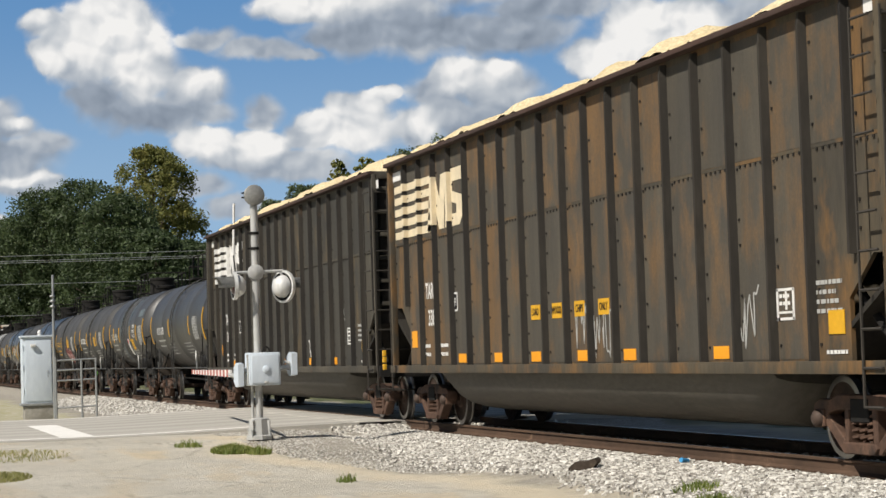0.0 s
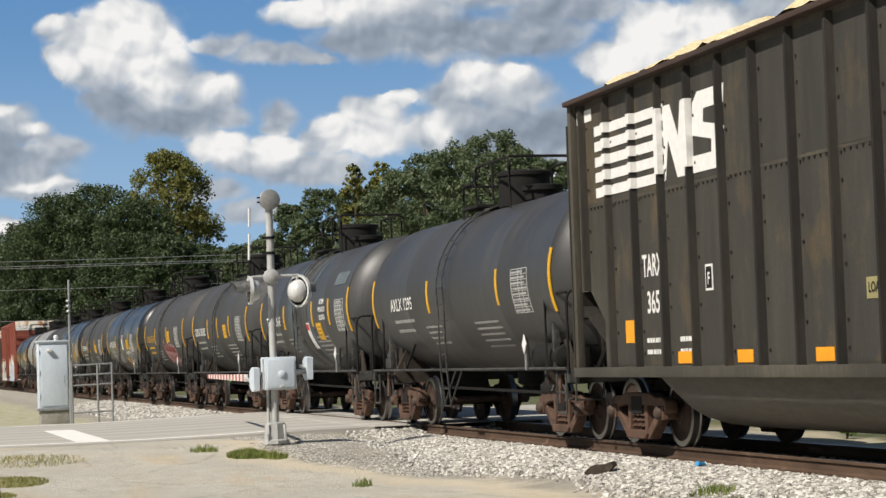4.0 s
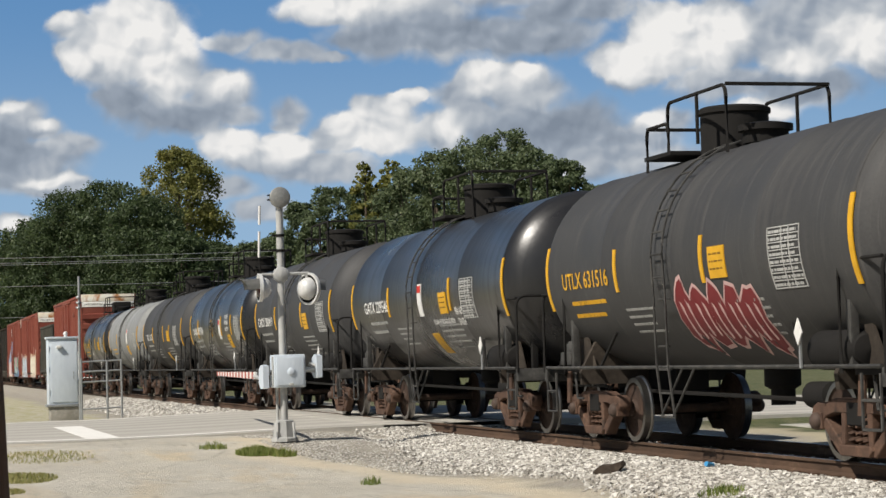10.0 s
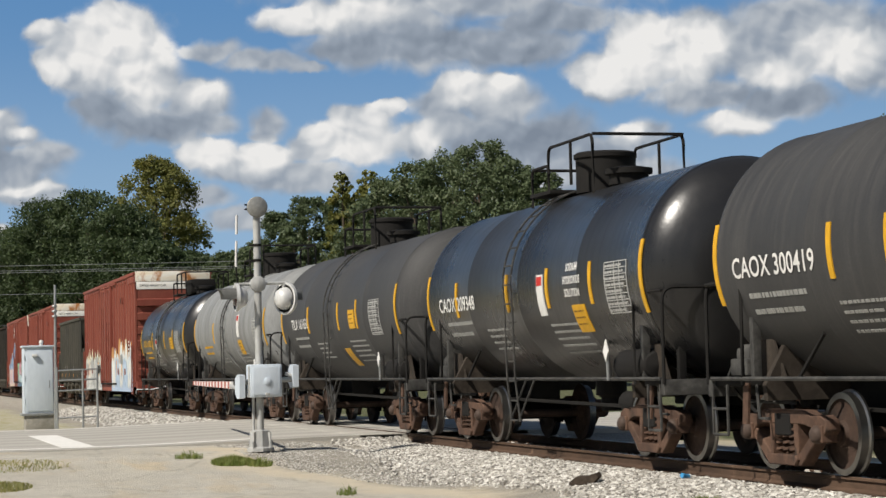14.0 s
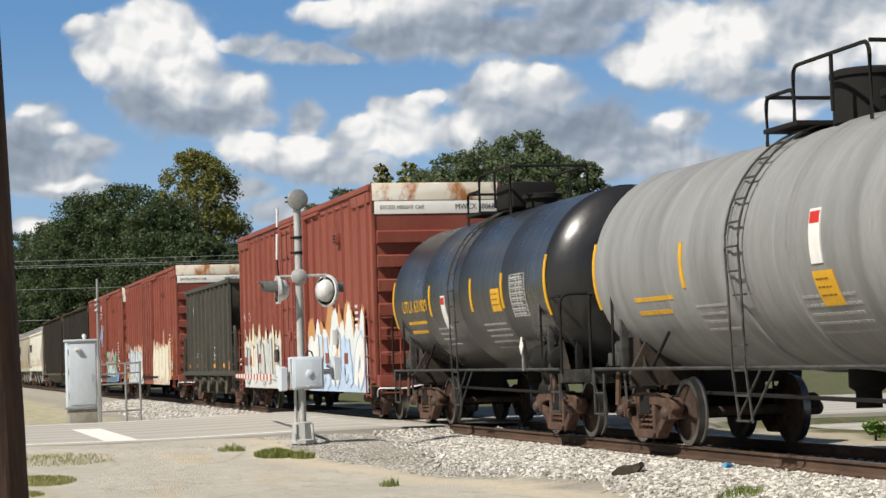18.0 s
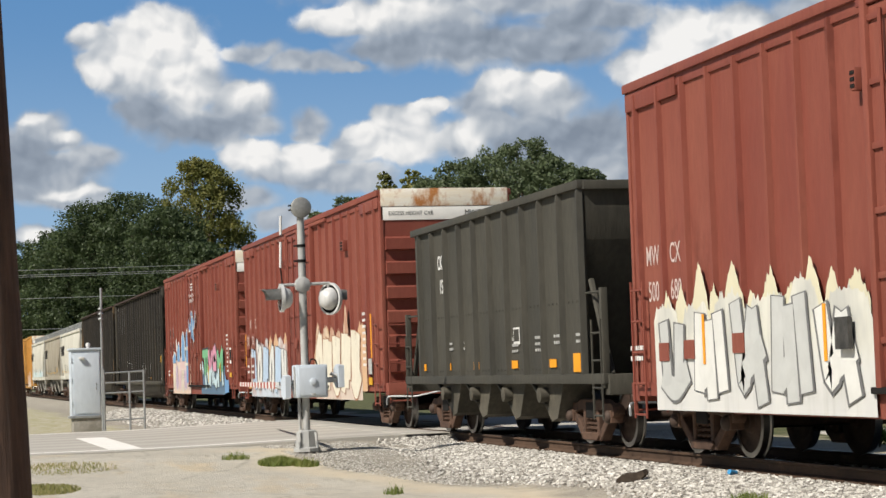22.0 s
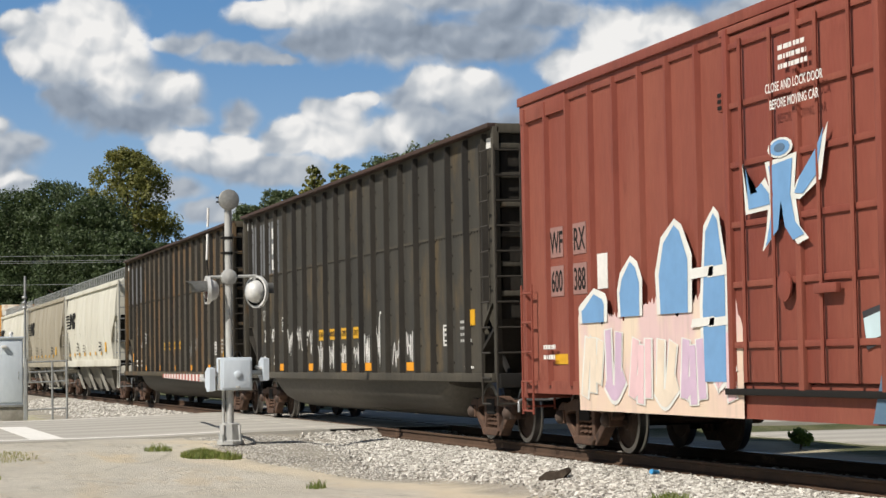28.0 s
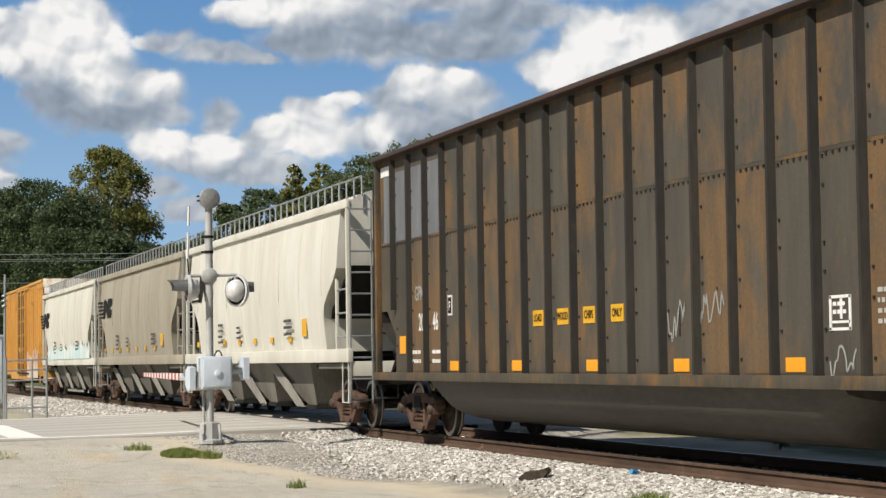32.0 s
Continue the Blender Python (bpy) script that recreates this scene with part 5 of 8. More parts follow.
def post_mesh(z0, z1):
    bm = bmesh.new()
    sect = [(-0.05, 0.0), (-0.030, -0.07), (0.030, -0.07), (0.05, 0.0)]
    a = [bm.verts.new((x, y, z0)) for x, y in sect]
    b = [bm.verts.new((x, y, z1)) for x, y in sect]
    for k in range(4):
        bm.faces.new((a[k], a[(k + 1) % 4], b[(k + 1) % 4], b[k]))
    bm.faces.new(a[::-1])
    bm.faces.new(b)
    bmesh.ops.recalc_face_normals(bm, faces=bm.faces[:])
    return bm


M["rust_white"] = worn("rust_streaked_white_paint", (0.85, 0.82, 0.74), (0.78, 0.68, 0.52), 0.6, stretch=(1, 0.5, 2.5), scale=1.4, third=(0.44, 0.18, 0.055), third_lo=0.5, fine_amount=0.06)
M["clean_white"] = plain("bright_white_paint", (0.84, 0.82, 0.77), 0.55, 0, 0.08)


# ================= open hopper and covered hoppers =================
def open_hopper(xa, xb, label):
    car, L = new_car("hopper_car", xa, xb, label, "hopper car")
    h = L / 2 - 1.25
    z0, z1 = 1.05, 3.92
    paint = M["grey_hopper"]
    truck(car, L / 2 - 2.1)
    truck(car, -L / 2 + 2.1)
    couplers(car, L)
    centre_sill(car, L)
    yw = HALF - 0.09
    for s in (-1, 1):
        side = part("side_sheet", box(-h, h, min(s * yw, s * (yw - 0.04)), max(s * yw, s * (yw - 0.04)), z0, z1), paint, car)
        rib = mesh_of("side_rib", rib_mesh(z0, z1 - 0.03), paint)
        for i in range(11):
            part("side_rib", rib, None, side, m=pose(-4.78 + 1.0 * i, s * yw, 0, 0, 0, 0 if s < 0 else 180))
        rivets = bmesh.new()
        for row in (z0 + 0.14, 2.2):
            for q in range(int(2 * h / 0.2)):
                add_box(rivets, -h + 0.1 + 0.2 * q - 0.014, -h + 0.1 + 0.2 * q + 0.014, s * yw - 0.012, s * yw + 0.012, row - 0.014, row + 0.014)
        rv = part("rivets", rivets, paint, side, "rows of rivet heads")
        rv["kind"] = "stuff"
        part("top_chord", box(-h - 0.05, h + 0.05, s * yw - 0.09, s * yw + 0.09, z1 - 0.06, z1 + 0.07, 0.02), paint, car)
        part("side_sill", box(-h - 0.9, h + 0.9, s * yw - 0.07, s * yw + 0.07, z0 - 0.09, z0 + 0.06, 0.012), paint, car)
    for s in (-1, 1):
        bm = add_prism(bmesh.new(), [(s * h, z1), (s * (h - 0.05), z1), (s * (h - 1.4), 1.1), (s * (h - 1.35), 1.05), (s * (h + 0.0), 3.1)], -yw + 0.03, yw - 0.03)
        bmesh.ops.recalc_face_normals(bm, faces=bm.faces[:])
        part("end_slope", bm, paint, car, "sloped olive-black end sheet")
        part("end_chord", box(min(s * h, s * (h + 0.1)), max(s * h, s * (h + 0.1)), -yw, yw, z1 - 0.08, z1 + 0.06, 0.02), paint, car)
        for e in (-1, 1):
            part("end_post", box(s * (h + 0.8) - 0.05, s * (h + 0.8) + 0.05, e * yw - 0.05, e * yw + 0.05, 0.9, 2.35, 0.01), paint, car)
            part("end_brace", tube([(s * (h + 0.8), e * (yw - 0.1), 1.1), (s * h, e * (yw - 0.1), 2.5)], 0.05, 6), paint, car)
            part("grab_rail", tube(round_path([(s * h, e * yw, 2.3), (s * (h + 0.8), e * yw, 2.3), (s * (h + 0.8), e * yw, 1.2)], 0.1), 0.02, 6), paint, car)
            rods("ladder_bar", [[(s * (h + 0.8), e * (yw + 0.06), z), (s * (h + 0.4), e * (yw + 0.06), z)] for z in (0.5, 0.9, 1.3, 1.7)]
                                       + [[(s * (h + q), e * (yw + 0.06), 0.45), (s * (h + q), e * (yw + 0.06), 1.9)] for q in (0.4, 0.8)], 0.017, paint, car)
        part("end_sill", box(min(s * (h + 0.75), s * (h + 0.95)), max(s * (h + 0.75), s * (h + 0.95)), -yw, yw, 0.8, 1.1, 0.02), paint, car)
    # four discharge gates below
    for k in range(4):
        x = -3.1 + 2.05 * k + 0.02
        for s in (-1, 1):
            bm = add_prism(bmesh.new(), [(x - 0.95, z0), (x + 0.75, z0), (x + 0.35, 0.42), (x + 0.05, 0.36)], s * 0.75 - 0.55, s * 0.75 + 0.55)
            bmesh.ops.recalc_face_normals(bm, faces=bm.faces[:])
            part("hopper_chute", bm, M["chute"], car, "dusty worn discharge chute")
        part("gate_latch", lathe([(0.02, -0.2), (0.12, -0.18), (0.12, 0.1), (0.05, 0.12)], "Y", 12, Matrix.Translation((x - 0.15, -yw + 0.12, 0.78))), M["chute"], car)
        part("gate_arm", tube([(x - 0.9, -yw + 0.05, 1.0), (x - 0.1, -yw + 0.05, 0.62)], 0.03, 5), paint, car)
    y = -yw - 0.012
    lettering(car, "CKI", -3.24, 3.22, 0.36, M["white"], y - 0.004, 0.008, squeeze=0.72)
    lettering(car, "156", -3.14, 2.77, 0.36, M["white"], y - 0.004, 0.008, squeeze=0.72)
    for x in (-h + 0.5, -h + 2.4, -0.9, 1.5, 3.6, h - 0.45):
        sheet(car, "reflector", x, 1.28, 0.34, 0.13 if x < h - 1 else 0.28, M["orange"], y - 0.004, "orange reflector sheet")
    for x, n in ((-h + 2.6, 2), (-h + 3.4, 2), (1.6, 3), (2.9, 3), (3.9, 2), (5.0, 2)):
        small_print(car, x, 1.7, 0.42, n, M["rule"], y=y - 0.004, pitch=0.10, h=0.045)
    sheet(car, "data_stencil", 1.65, 1.75, 0.34, 0.28, M["white"], y, "white boxed stencil")
    sheet(car, "data_stencil", 1.65, 1.76, 0.28, 0.20, M["grey_hopper"], y - 0.005)
    return car


M["chute"] = worn("dusty_chute_steel", (0.075, 0.068, 0.053), (0.13, 0.117, 0.09), 0.7, stretch=(1, 1, 1), scale=2)


def covered_hopper(xa, xb, label, paint, logo_x, half, dx):
    car, L = new_car("covered_hopper", xa, xb, label, "hopper car", "covered hoppers")
    h, L = half, 2 * half + 0.8
    z0, z1 = 1.48, 4.2
    truck(car, h - 1.55)
    truck(car, -h + 1.55)
    couplers(car, L)
    centre_sill(car, L)

    def reach(z):
        """Half length of the body at a height: cut back over the trucks."""
        return h - 1.2 * (1 - smooth(2.2, 3.15, z)) - 0.7

    # bulged sides, ends that slope in below and a low roof
    bm = bmesh.new()
    rings = []
    for e in (-1, 1):
        for k in range(13):
            q = k / 12
            z = z0 + (z1 - z0) * q
            y = HALF - 0.11 + 0.10 * math.sin(math.pi * q)
            rings.append((e, [bm.verts.new((sx * reach(z), e * y, z)) for sx in (-1, 1)]))
    near, far = [r for e, r in rings if e < 0], [r for e, r in rings if e > 0]
    for side in (near, far):
        for u, w in zip(side, side[1:]):
            bm.faces.new((u[0], u[1], w[1], w[0]))
    for k in range(12):
        for c in (0, 1):
            bm.faces.new((near[k][c], near[k + 1][c], far[k + 1][c], far[k][c]))
    bm.faces.new((near[0][0], near[0][1], far[0][1], far[0][0]))
    ridge = [[bm.verts.new((sx * reach(z1), y, z)) for sx in (-1, 1)] for y, z in ((-HALF + 0.45, z1 + 0.28), (0, z1 + 0.40), (HALF - 0.45, z1 + 0.28))]
    line = [near[12]] + ridge + [far[12]]
    for u, w in zip(line, line[1:]):
        bm.faces.new((u[0], u[1], w[1], w[0]))
    for c in (0, 1):
        bm.faces.new([u[c] for u in line])
    bmesh.ops.recalc_face_normals(bm, faces=bm.faces[:])
    body = part("body", bm, paint, car)
    for s in (-1, 1):
        part("side_sill", box(-h - 0.1, h + 0.1, s * (HALF - 0.07) - 0.05, s * (HALF - 0.07) + 0.05, z0 - 0.22, z0 + 0.04, 0.015), paint, car)
        part("top_sill", box(-h - 0.05, h + 0.05, s * (HALF - 0.09) - 0.06, s * (HALF - 0.09) + 0.05, z1 - 0.02, z1 + 0.14, 0.015), paint, car)
        for i in range(1, 9):
            x = -h + 2 * h * i / 9
            pts = [(x, s * (HALF - 0.108 + 0.10 * math.sin(math.pi * q / 10)), z0 + 0.05 + (z1 - z0 - 0.1) * q / 10) for q in range(11) if abs(x) < reach(z0 + (z1 - z0) * q / 10)]
            part("side_seam", tube(pts, 0.012, 5), paint, body)
        lines = [[(-h, s * (HALF - 0.35), z1 + 0.58), (h, s * (HALF - 0.35), z1 + 0.58)]]
        for i in range(31):
            x = -h + 2 * h * i / 30
            lines.append([(x, s * (HALF - 0.35), z1 + 0.2), (x, s * (HALF - 0.35), z1 + 0.58)])
        rods("roof_walk_rail", lines, 0.02, M["galv"], car, "galvanised roof walk rail", 4)
    part("roof_walk", box(-h, h, -0.35, 0.35, z1 + 0.46, z1 + 0.50, 0.01), M["galv"], car, "galvanised grated roof walk")
    for i in range(6):
        part("roof_hatch", lathe([(0.30, z1 + 0.28), (0.30, z1 + 0.44), (0.22, z1 + 0.48)], "Z", 16, Matrix.Translation((-h + 1.2 + (2 * h - 2.4) * i / 5, 0.7, 0))), paint, car)
    # discharge bays: long slopes to one side, with paler flanges along their edges; shade under the sill is in both
    # colours
    for c in (-4.3, -0.5, 3.3):
        bm = bmesh.new()
        top = [bm.verts.new((c + px, sy * (HALF - 0.25), z0 - 0.05)) for px, sy in ((-3.0, -1), (1.4, -1), (1.4, 1), (-3.0, 1))]
        bot = [bm.verts.new((c + px, sy * 0.95, 0.36)) for px, sy in ((0.2, -1), (0.95, -1), (0.95, 1), (0.2, 1))]
        for k in range(4):
            bm.faces.new((top[k], top[(k + 1) % 4], bot[(k + 1) % 4], bot[k]))
        bm.faces.new(bot)
        bm.faces.new(top[::-1])
        bmesh.ops.recalc_face_normals(bm, faces=bm.faces[:])
        part("hopper_bay", bm, M["bay"], car, "sloped dusty discharge bay, recess shade in its colour")
        for s in (-1, 1):
            part("bay_flange", prism([(c - 3.05, z0 - 0.2), (c - 2.0, z0 - 0.2), (c + 0.75, 0.34), (c + 0.1, 0.34)], s * (HALF - 0.3) - 0.015, s * (HALF - 0.3) + 0.015), M["flange"], car)
        part("outlet_gate", box(c + 0.15, c + 1.0, -1.0, 1.0, 0.28, 0.37, 0.01), M["under"], car)
    for s in (-1, 1):
        bm = add_prism(bmesh.new(), [(s * (h - 0.3), 3.1), (s * (h - 0.4), 3.1), (s * (h - 2.0), 2.2), (s * (h - 3.2), z0 - 0.3), (s * (h - 3.1), z0 - 0.34), (s * (h - 1.9), 2.12)], -HALF + 0.2, HALF - 0.2)
        bmesh.ops.recalc_face_normals(bm, faces=bm.faces[:])
        # near-black instead of body paint: the shade of the cut-back end is coloured in
        part("end_slope", bm, M["under"], car, "sloped end sheet, recess shade in its colour")
        for e in (-1, 1):
            yy = e * (HALF - 0.08)
            part("end_post", box(s * (h - 0.05) - 0.045, s * (h - 0.05) + 0.045, yy - 0.045, yy + 0.045, 1.3, z1 + 0.1, 0.01), paint, car)
            part("end_post", box(s * (h - 0.95) - 0.03, s * (h - 0.95) + 0.03, yy - 0.03, yy + 0.03, 1.3, 2.9, 0.01), paint, car)
            lines = [[(s * (h - 0.05), yy - e * 0.0, z), (s * (h - 0.95), yy, z)] for z in (1.75, 2.2, 2.65)]
            lines += [[(s * (h + 0.08), e * (HALF - 0.08), z), (s * (h + 0.08), e * (HALF - 0.5), z)] for z in [0.55 + 0.4 * k for k in range(10)]]
            lines += [[(s * (h + 0.08), e * q, 0.5), (s * (h + 0.08), e * q, 4.3)] for q in (HALF - 0.08, HALF - 0.5)]
            rods("ladder_bar", lines, 0.019, M["galv"], car)
            part("step_bar", tube([(s * (h - 0.1), yy, 1.3), (s * (h - 0.1), yy, 0.5), (s * (h - 0.55), yy, 0.5), (s * (h - 0.55), yy, 1.3)], 0.02, 5), paint, car)
        part("end_platform", box(min(s * (h - 2.6), s * h), max(s * (h - 2.6), s * h), -HALF + 0.1, HALF - 0.1, 1.14, 1.24, 0.01), M["bay"], car)
        part("end_sill", box(s * (h + 0.02) - 0.06, s * (h + 0.02) + 0.06, -HALF + 0.1, HALF - 0.1, 1.0, 1.28, 0.01), paint, car)
        part("reservoir", lathe([(0.02, -0.5), (0.18, -0.45), (0.18, 0.45), (0.02, 0.5)], "Y", 14, Matrix.Translation((s * (h - 0.9), 0.2, 1.5))), M["under"], car)
    shift(car, dx)
    y = -HALF - 0.002
    if logo_x is not None:
        for k in range(5):
            sheet(body, "logo_stripe", logo_x + 0.6 + 0.1 * k, 3.42 - 0.13 * k, 1.3, 0.065, M["under"], y, "black logo stripe")
        bm = add_prism(bmesh.new(), [(logo_x + 1.35, 2.85), (logo_x + 1.75, 2.85), (logo_x + 2.1, 3.2), (logo_x + 2.3, 2.85), (logo_x + 3.3, 2.85), (logo_x + 3.4, 3.1), (logo_x + 2.9, 3.2), (logo_x + 3.5, 3.3), (logo_x + 3.5, 3.5), (logo_x + 2.6, 3.5), (logo_x + 2.4, 3.25), (logo_x + 2.05, 3.5), (logo_x + 1.6, 3.5)], y - 0.006, y)
        bmesh.ops.recalc_face_normals(bm, faces=bm.faces[:])
        part("logo_block", bm, M["under"], body, "black block-shaped logo")
    small_print(body, -3.6, 2.2, 0.7, 4, M["sill"], y=-HALF - 0.002, pitch=0.14, h=0.06)
    small_print(body, -1.4, 2.1, 0.5, 3, M["sill"], y=-HALF - 0.002, pitch=0.12, h=0.05)
    small_print(body, 3.9, 2.15, 0.9, 3, M["sill"], y=-HALF - 0.002, pitch=0.14, h=0.06)
    for i in range(7):
        sheet(body, "reflector", -7.0 + 1.8 * i, 1.76, 0.3, 0.13, M["yellow"], -HALF + 0.055, "yellow reflector sheet")
    sheet(body, "reflector", 5.2, 1.98, 0.42, 0.36, M["yellow"], -HALF + 0.04, "yellow square sheet")
    return car, body, h


# dusty paint, darkened by the shade that the sill and recess would give
M["flange"] = worn("dusty_sill_shaded_flange", (0.27, 0.255, 0.22), (0.20, 0.185, 0.16), 0.7, scale=1.0)
M["bay"] = worn("dusty_shaded_bay_steel", (0.13, 0.12, 0.10), (0.20, 0.185, 0.155), 0.7, scale=1.0)


# ================= the train =================
GON_Y = -HALF + 0.12


def gon_marks(car, h, kind, reflectors, plate_x=-1.72):
    """Lettering, reflectors and plates on the near side of a chip gondola."""
    y = GON_Y
    sheet(car, "white_patch", -10.3 if kind == "n2" else -9.74, 4.62, 0.60, 0.17, M["white"], y, "white paint patch")
    sheet(car, "white_patch", h - 0.55, 4.62, 0.34, 0.16, M["white"], y, "white paint patch")
    for x in reflectors:
        sheet(car, "reflector", x, 1.19, 0.44, 0.15, M["orange"], y, "orange reflector sheet")
    for k, w in enumerate(("LOAD", "WOOD", "CHIPS", "ONLY")):
        x = plate_x + 0.98 * k
        c = M["faded"] if kind == "n2" else M["yellow"]
        sheet(car, "instruction_plate", x, 1.85, 0.42, 0.22, c, y, "yellow loading instruction plate")
        lettering(car, w, x, 1.85, 0.15, M["under"], y - 0.009, 0.003)
    sheet(car, "reflector", -8.75, 1.55, 0.36, 0.30, M["orange"], y, "orange square sheet")
    sheet(car, "reflector", 8.1 if kind != "n3" else 8.25, 1.48 if kind != "n3" else 1.96, 0.36, 0.25, M["yellow"], y, "yellow square sheet")
    # boxed stencil: a white frame round dark ground
    for dx, dz, w, hh in ((-0.2, 0, 0.045, 0.34), (0.2, 0, 0.045, 0.34), (0, 0.16, 0.44, 0.03), (0, -0.16, 0.44, 0.03), (0.02, 0.04, 0.04, 0.2), (0, -0.09, 0.4, 0.025)):
        sheet(car, "stencil_frame", 6.9 + dx, 1.70 + dz, w, hh, M["white"], y)
    small_print(car, 6.9, 1.79, 0.3, 2, M["white"], y=y, pitch=0.08, h=0.04)
    small_print(car, 7.95, 1.90, 0.6, 4, M["rule"], y=y, pitch=0.10, h=0.045)
    small_print(car, 8.1, 1.17, 0.5, 1, M["white"], y=y, h=0.04)
    small_print(car, -7.9, 1.42, 0.5, 2, M["white"], y=y, pitch=0.15, h=0.06)
    small_print(car, -6.75, 1.42, 0.5, 2, M["white"], y=y, pitch=0.15, h=0.06)
    sheet(car, "frame_mark", -6.0, 2.15, 0.22, 0.32, M["white"], y, "small white framed letter")
    sheet(car, "frame_mark", -6.0, 2.15, 0.17, 0.26, M["under"], y - 0.004)
    lettering(car, "F", -6.0, 2.13, 0.2, M["white"], y - 0.011, 0.004)


def stripe_logo(car, h, mat, fade=False, ribs=(-9.05, -8.07, -7.09, -6.11)):
    """Horizontal bars that run into two angular block shapes."""
    y = GON_Y
    if not fade:
        for k in range(5):
            z = 4.36 - 0.215 * k
            for a, b in ((-9.9, ribs[0] - 0.07), (ribs[0] + 0.07, ribs[1] - 0.07), (ribs[1] + 0.07, -7.30)):
                sheet(car, "logo_stripe", (a + b) / 2, z, b - a, 0.135, mat, y, "white logo stripe")
            for x in ribs[:2]:
                sheet(car, "logo_stripe", x, z, 0.118, 0.135, mat, -HALF + 0.122, "white logo stripe", 0.091)
        n = [(-7.98, 3.36), (-7.62, 3.36), (-7.5, 3.95), (-7.22, 3.36), (-6.92, 3.36), (-6.78, 4.46), (-7.06, 4.46), (-7.16, 3.95), (-7.42, 4.46), (-7.74, 4.46)]
        b = [(-6.84, 3.36), (-5.95, 3.36), (-5.78, 3.52), (-5.72, 3.92), (-6.35, 4.05), (-6.33, 4.24), (-5.72, 4.24), (-5.68, 4.5), (-6.5, 4.5), (-6.66, 4.36), (-6.70, 3.90), (-6.1, 3.78), (-6.12, 3.60), (-6.82, 3.60)]
        shapes = (n, b)
        shapes = [[(px + 0.35, 3.95 + (pz - 3.95) * 0.86) for px, pz in q] for q in shapes]
        for s in shapes:
            bm = add_prism(bmesh.new(), s, GON_Y - 0.006, GON_Y)
            bmesh.ops.recalc_face_normals(bm, faces=bm.faces[:])
            part("logo_block", bm, mat, car, "white angular logo shape")
        for x in ribs[2:]:
            sheet(car, "logo_block", x, 3.95, 0.118, 0.84, mat, -HALF + 0.122, "white angular logo shape", 0.091)
    else:
        for a, b in ((-h + 0.1, -9.28), (-9.12, -8.3), (-8.14, -7.32), (-7.16, -6.34)):
            sheet(car, "painted_out_patch", (a + b) / 2, 3.95, b - a, 1.2, M["patch"], y + 0.004, "blue-grey painted-out patch")


M["faded_white"] = plain("pinkish_white_paint", (0.62, 0.50, 0.46), 0.6, 0, 0.3, 8)
M["faded"] = plain("faded_yellow_sheet", (0.28, 0.25, 0.12), 0.6)
M["patch"] = worn("blue_grey_touch_up", (0.175, 0.18, 0.19), (0.115, 0.12, 0.13), 0.5, scale=1.5)
M["cream"] = plain("yellowed_white_paint", (0.70, 0.60, 0.42), 0.55, 0, 0.3, 5)

g1, h1 = gondola(-16.9, -37.5, "rust-stained black gondola heaped with wood chips", M["rusty_gon"], half=9.69, dx=-0.34)
gon_marks(g1, h1, "n1", (-5.68, -3.64, -1.76, 0.32, 2.14, 5.12))
stripe_logo(g1, h1, M["cream"])
for z_ in (1.0, 1.14, 1.26):
    part("coupling_tag", box(-10.62, -10.50, -1.52, -1.46, z_, z_ + 0.11, 0.012), M["yellow"], g1, "crumpled yellow tag by the coupling")
g2, h2 = gondola(-37.5, -58.6, "black ribbed gondola heaped with wood chips", M["black_gon"], half=10.08, dx=-0.62, rib0=-9.35)
gon_marks(g2, h2, "n2", (-6.87, -5.02, -2.94, 0.2, 3.0, 5.4))
stripe_logo(g2, h2, M["white"], ribs=(-9.35, -8.37, -7.39, -6.41))
for car_, num in ((g1, "338"), (g2, "365")):
    at_ = -7.56 if car_ is g1 else -7.88
    lettering(car_, "TARX", at_, 2.38, 0.40, M["white"], GON_Y, 0.008, squeeze=0.68)
    lettering(car_, num, at_, 1.90, 0.40, M["white"], GON_Y, 0.008, squeeze=0.76)

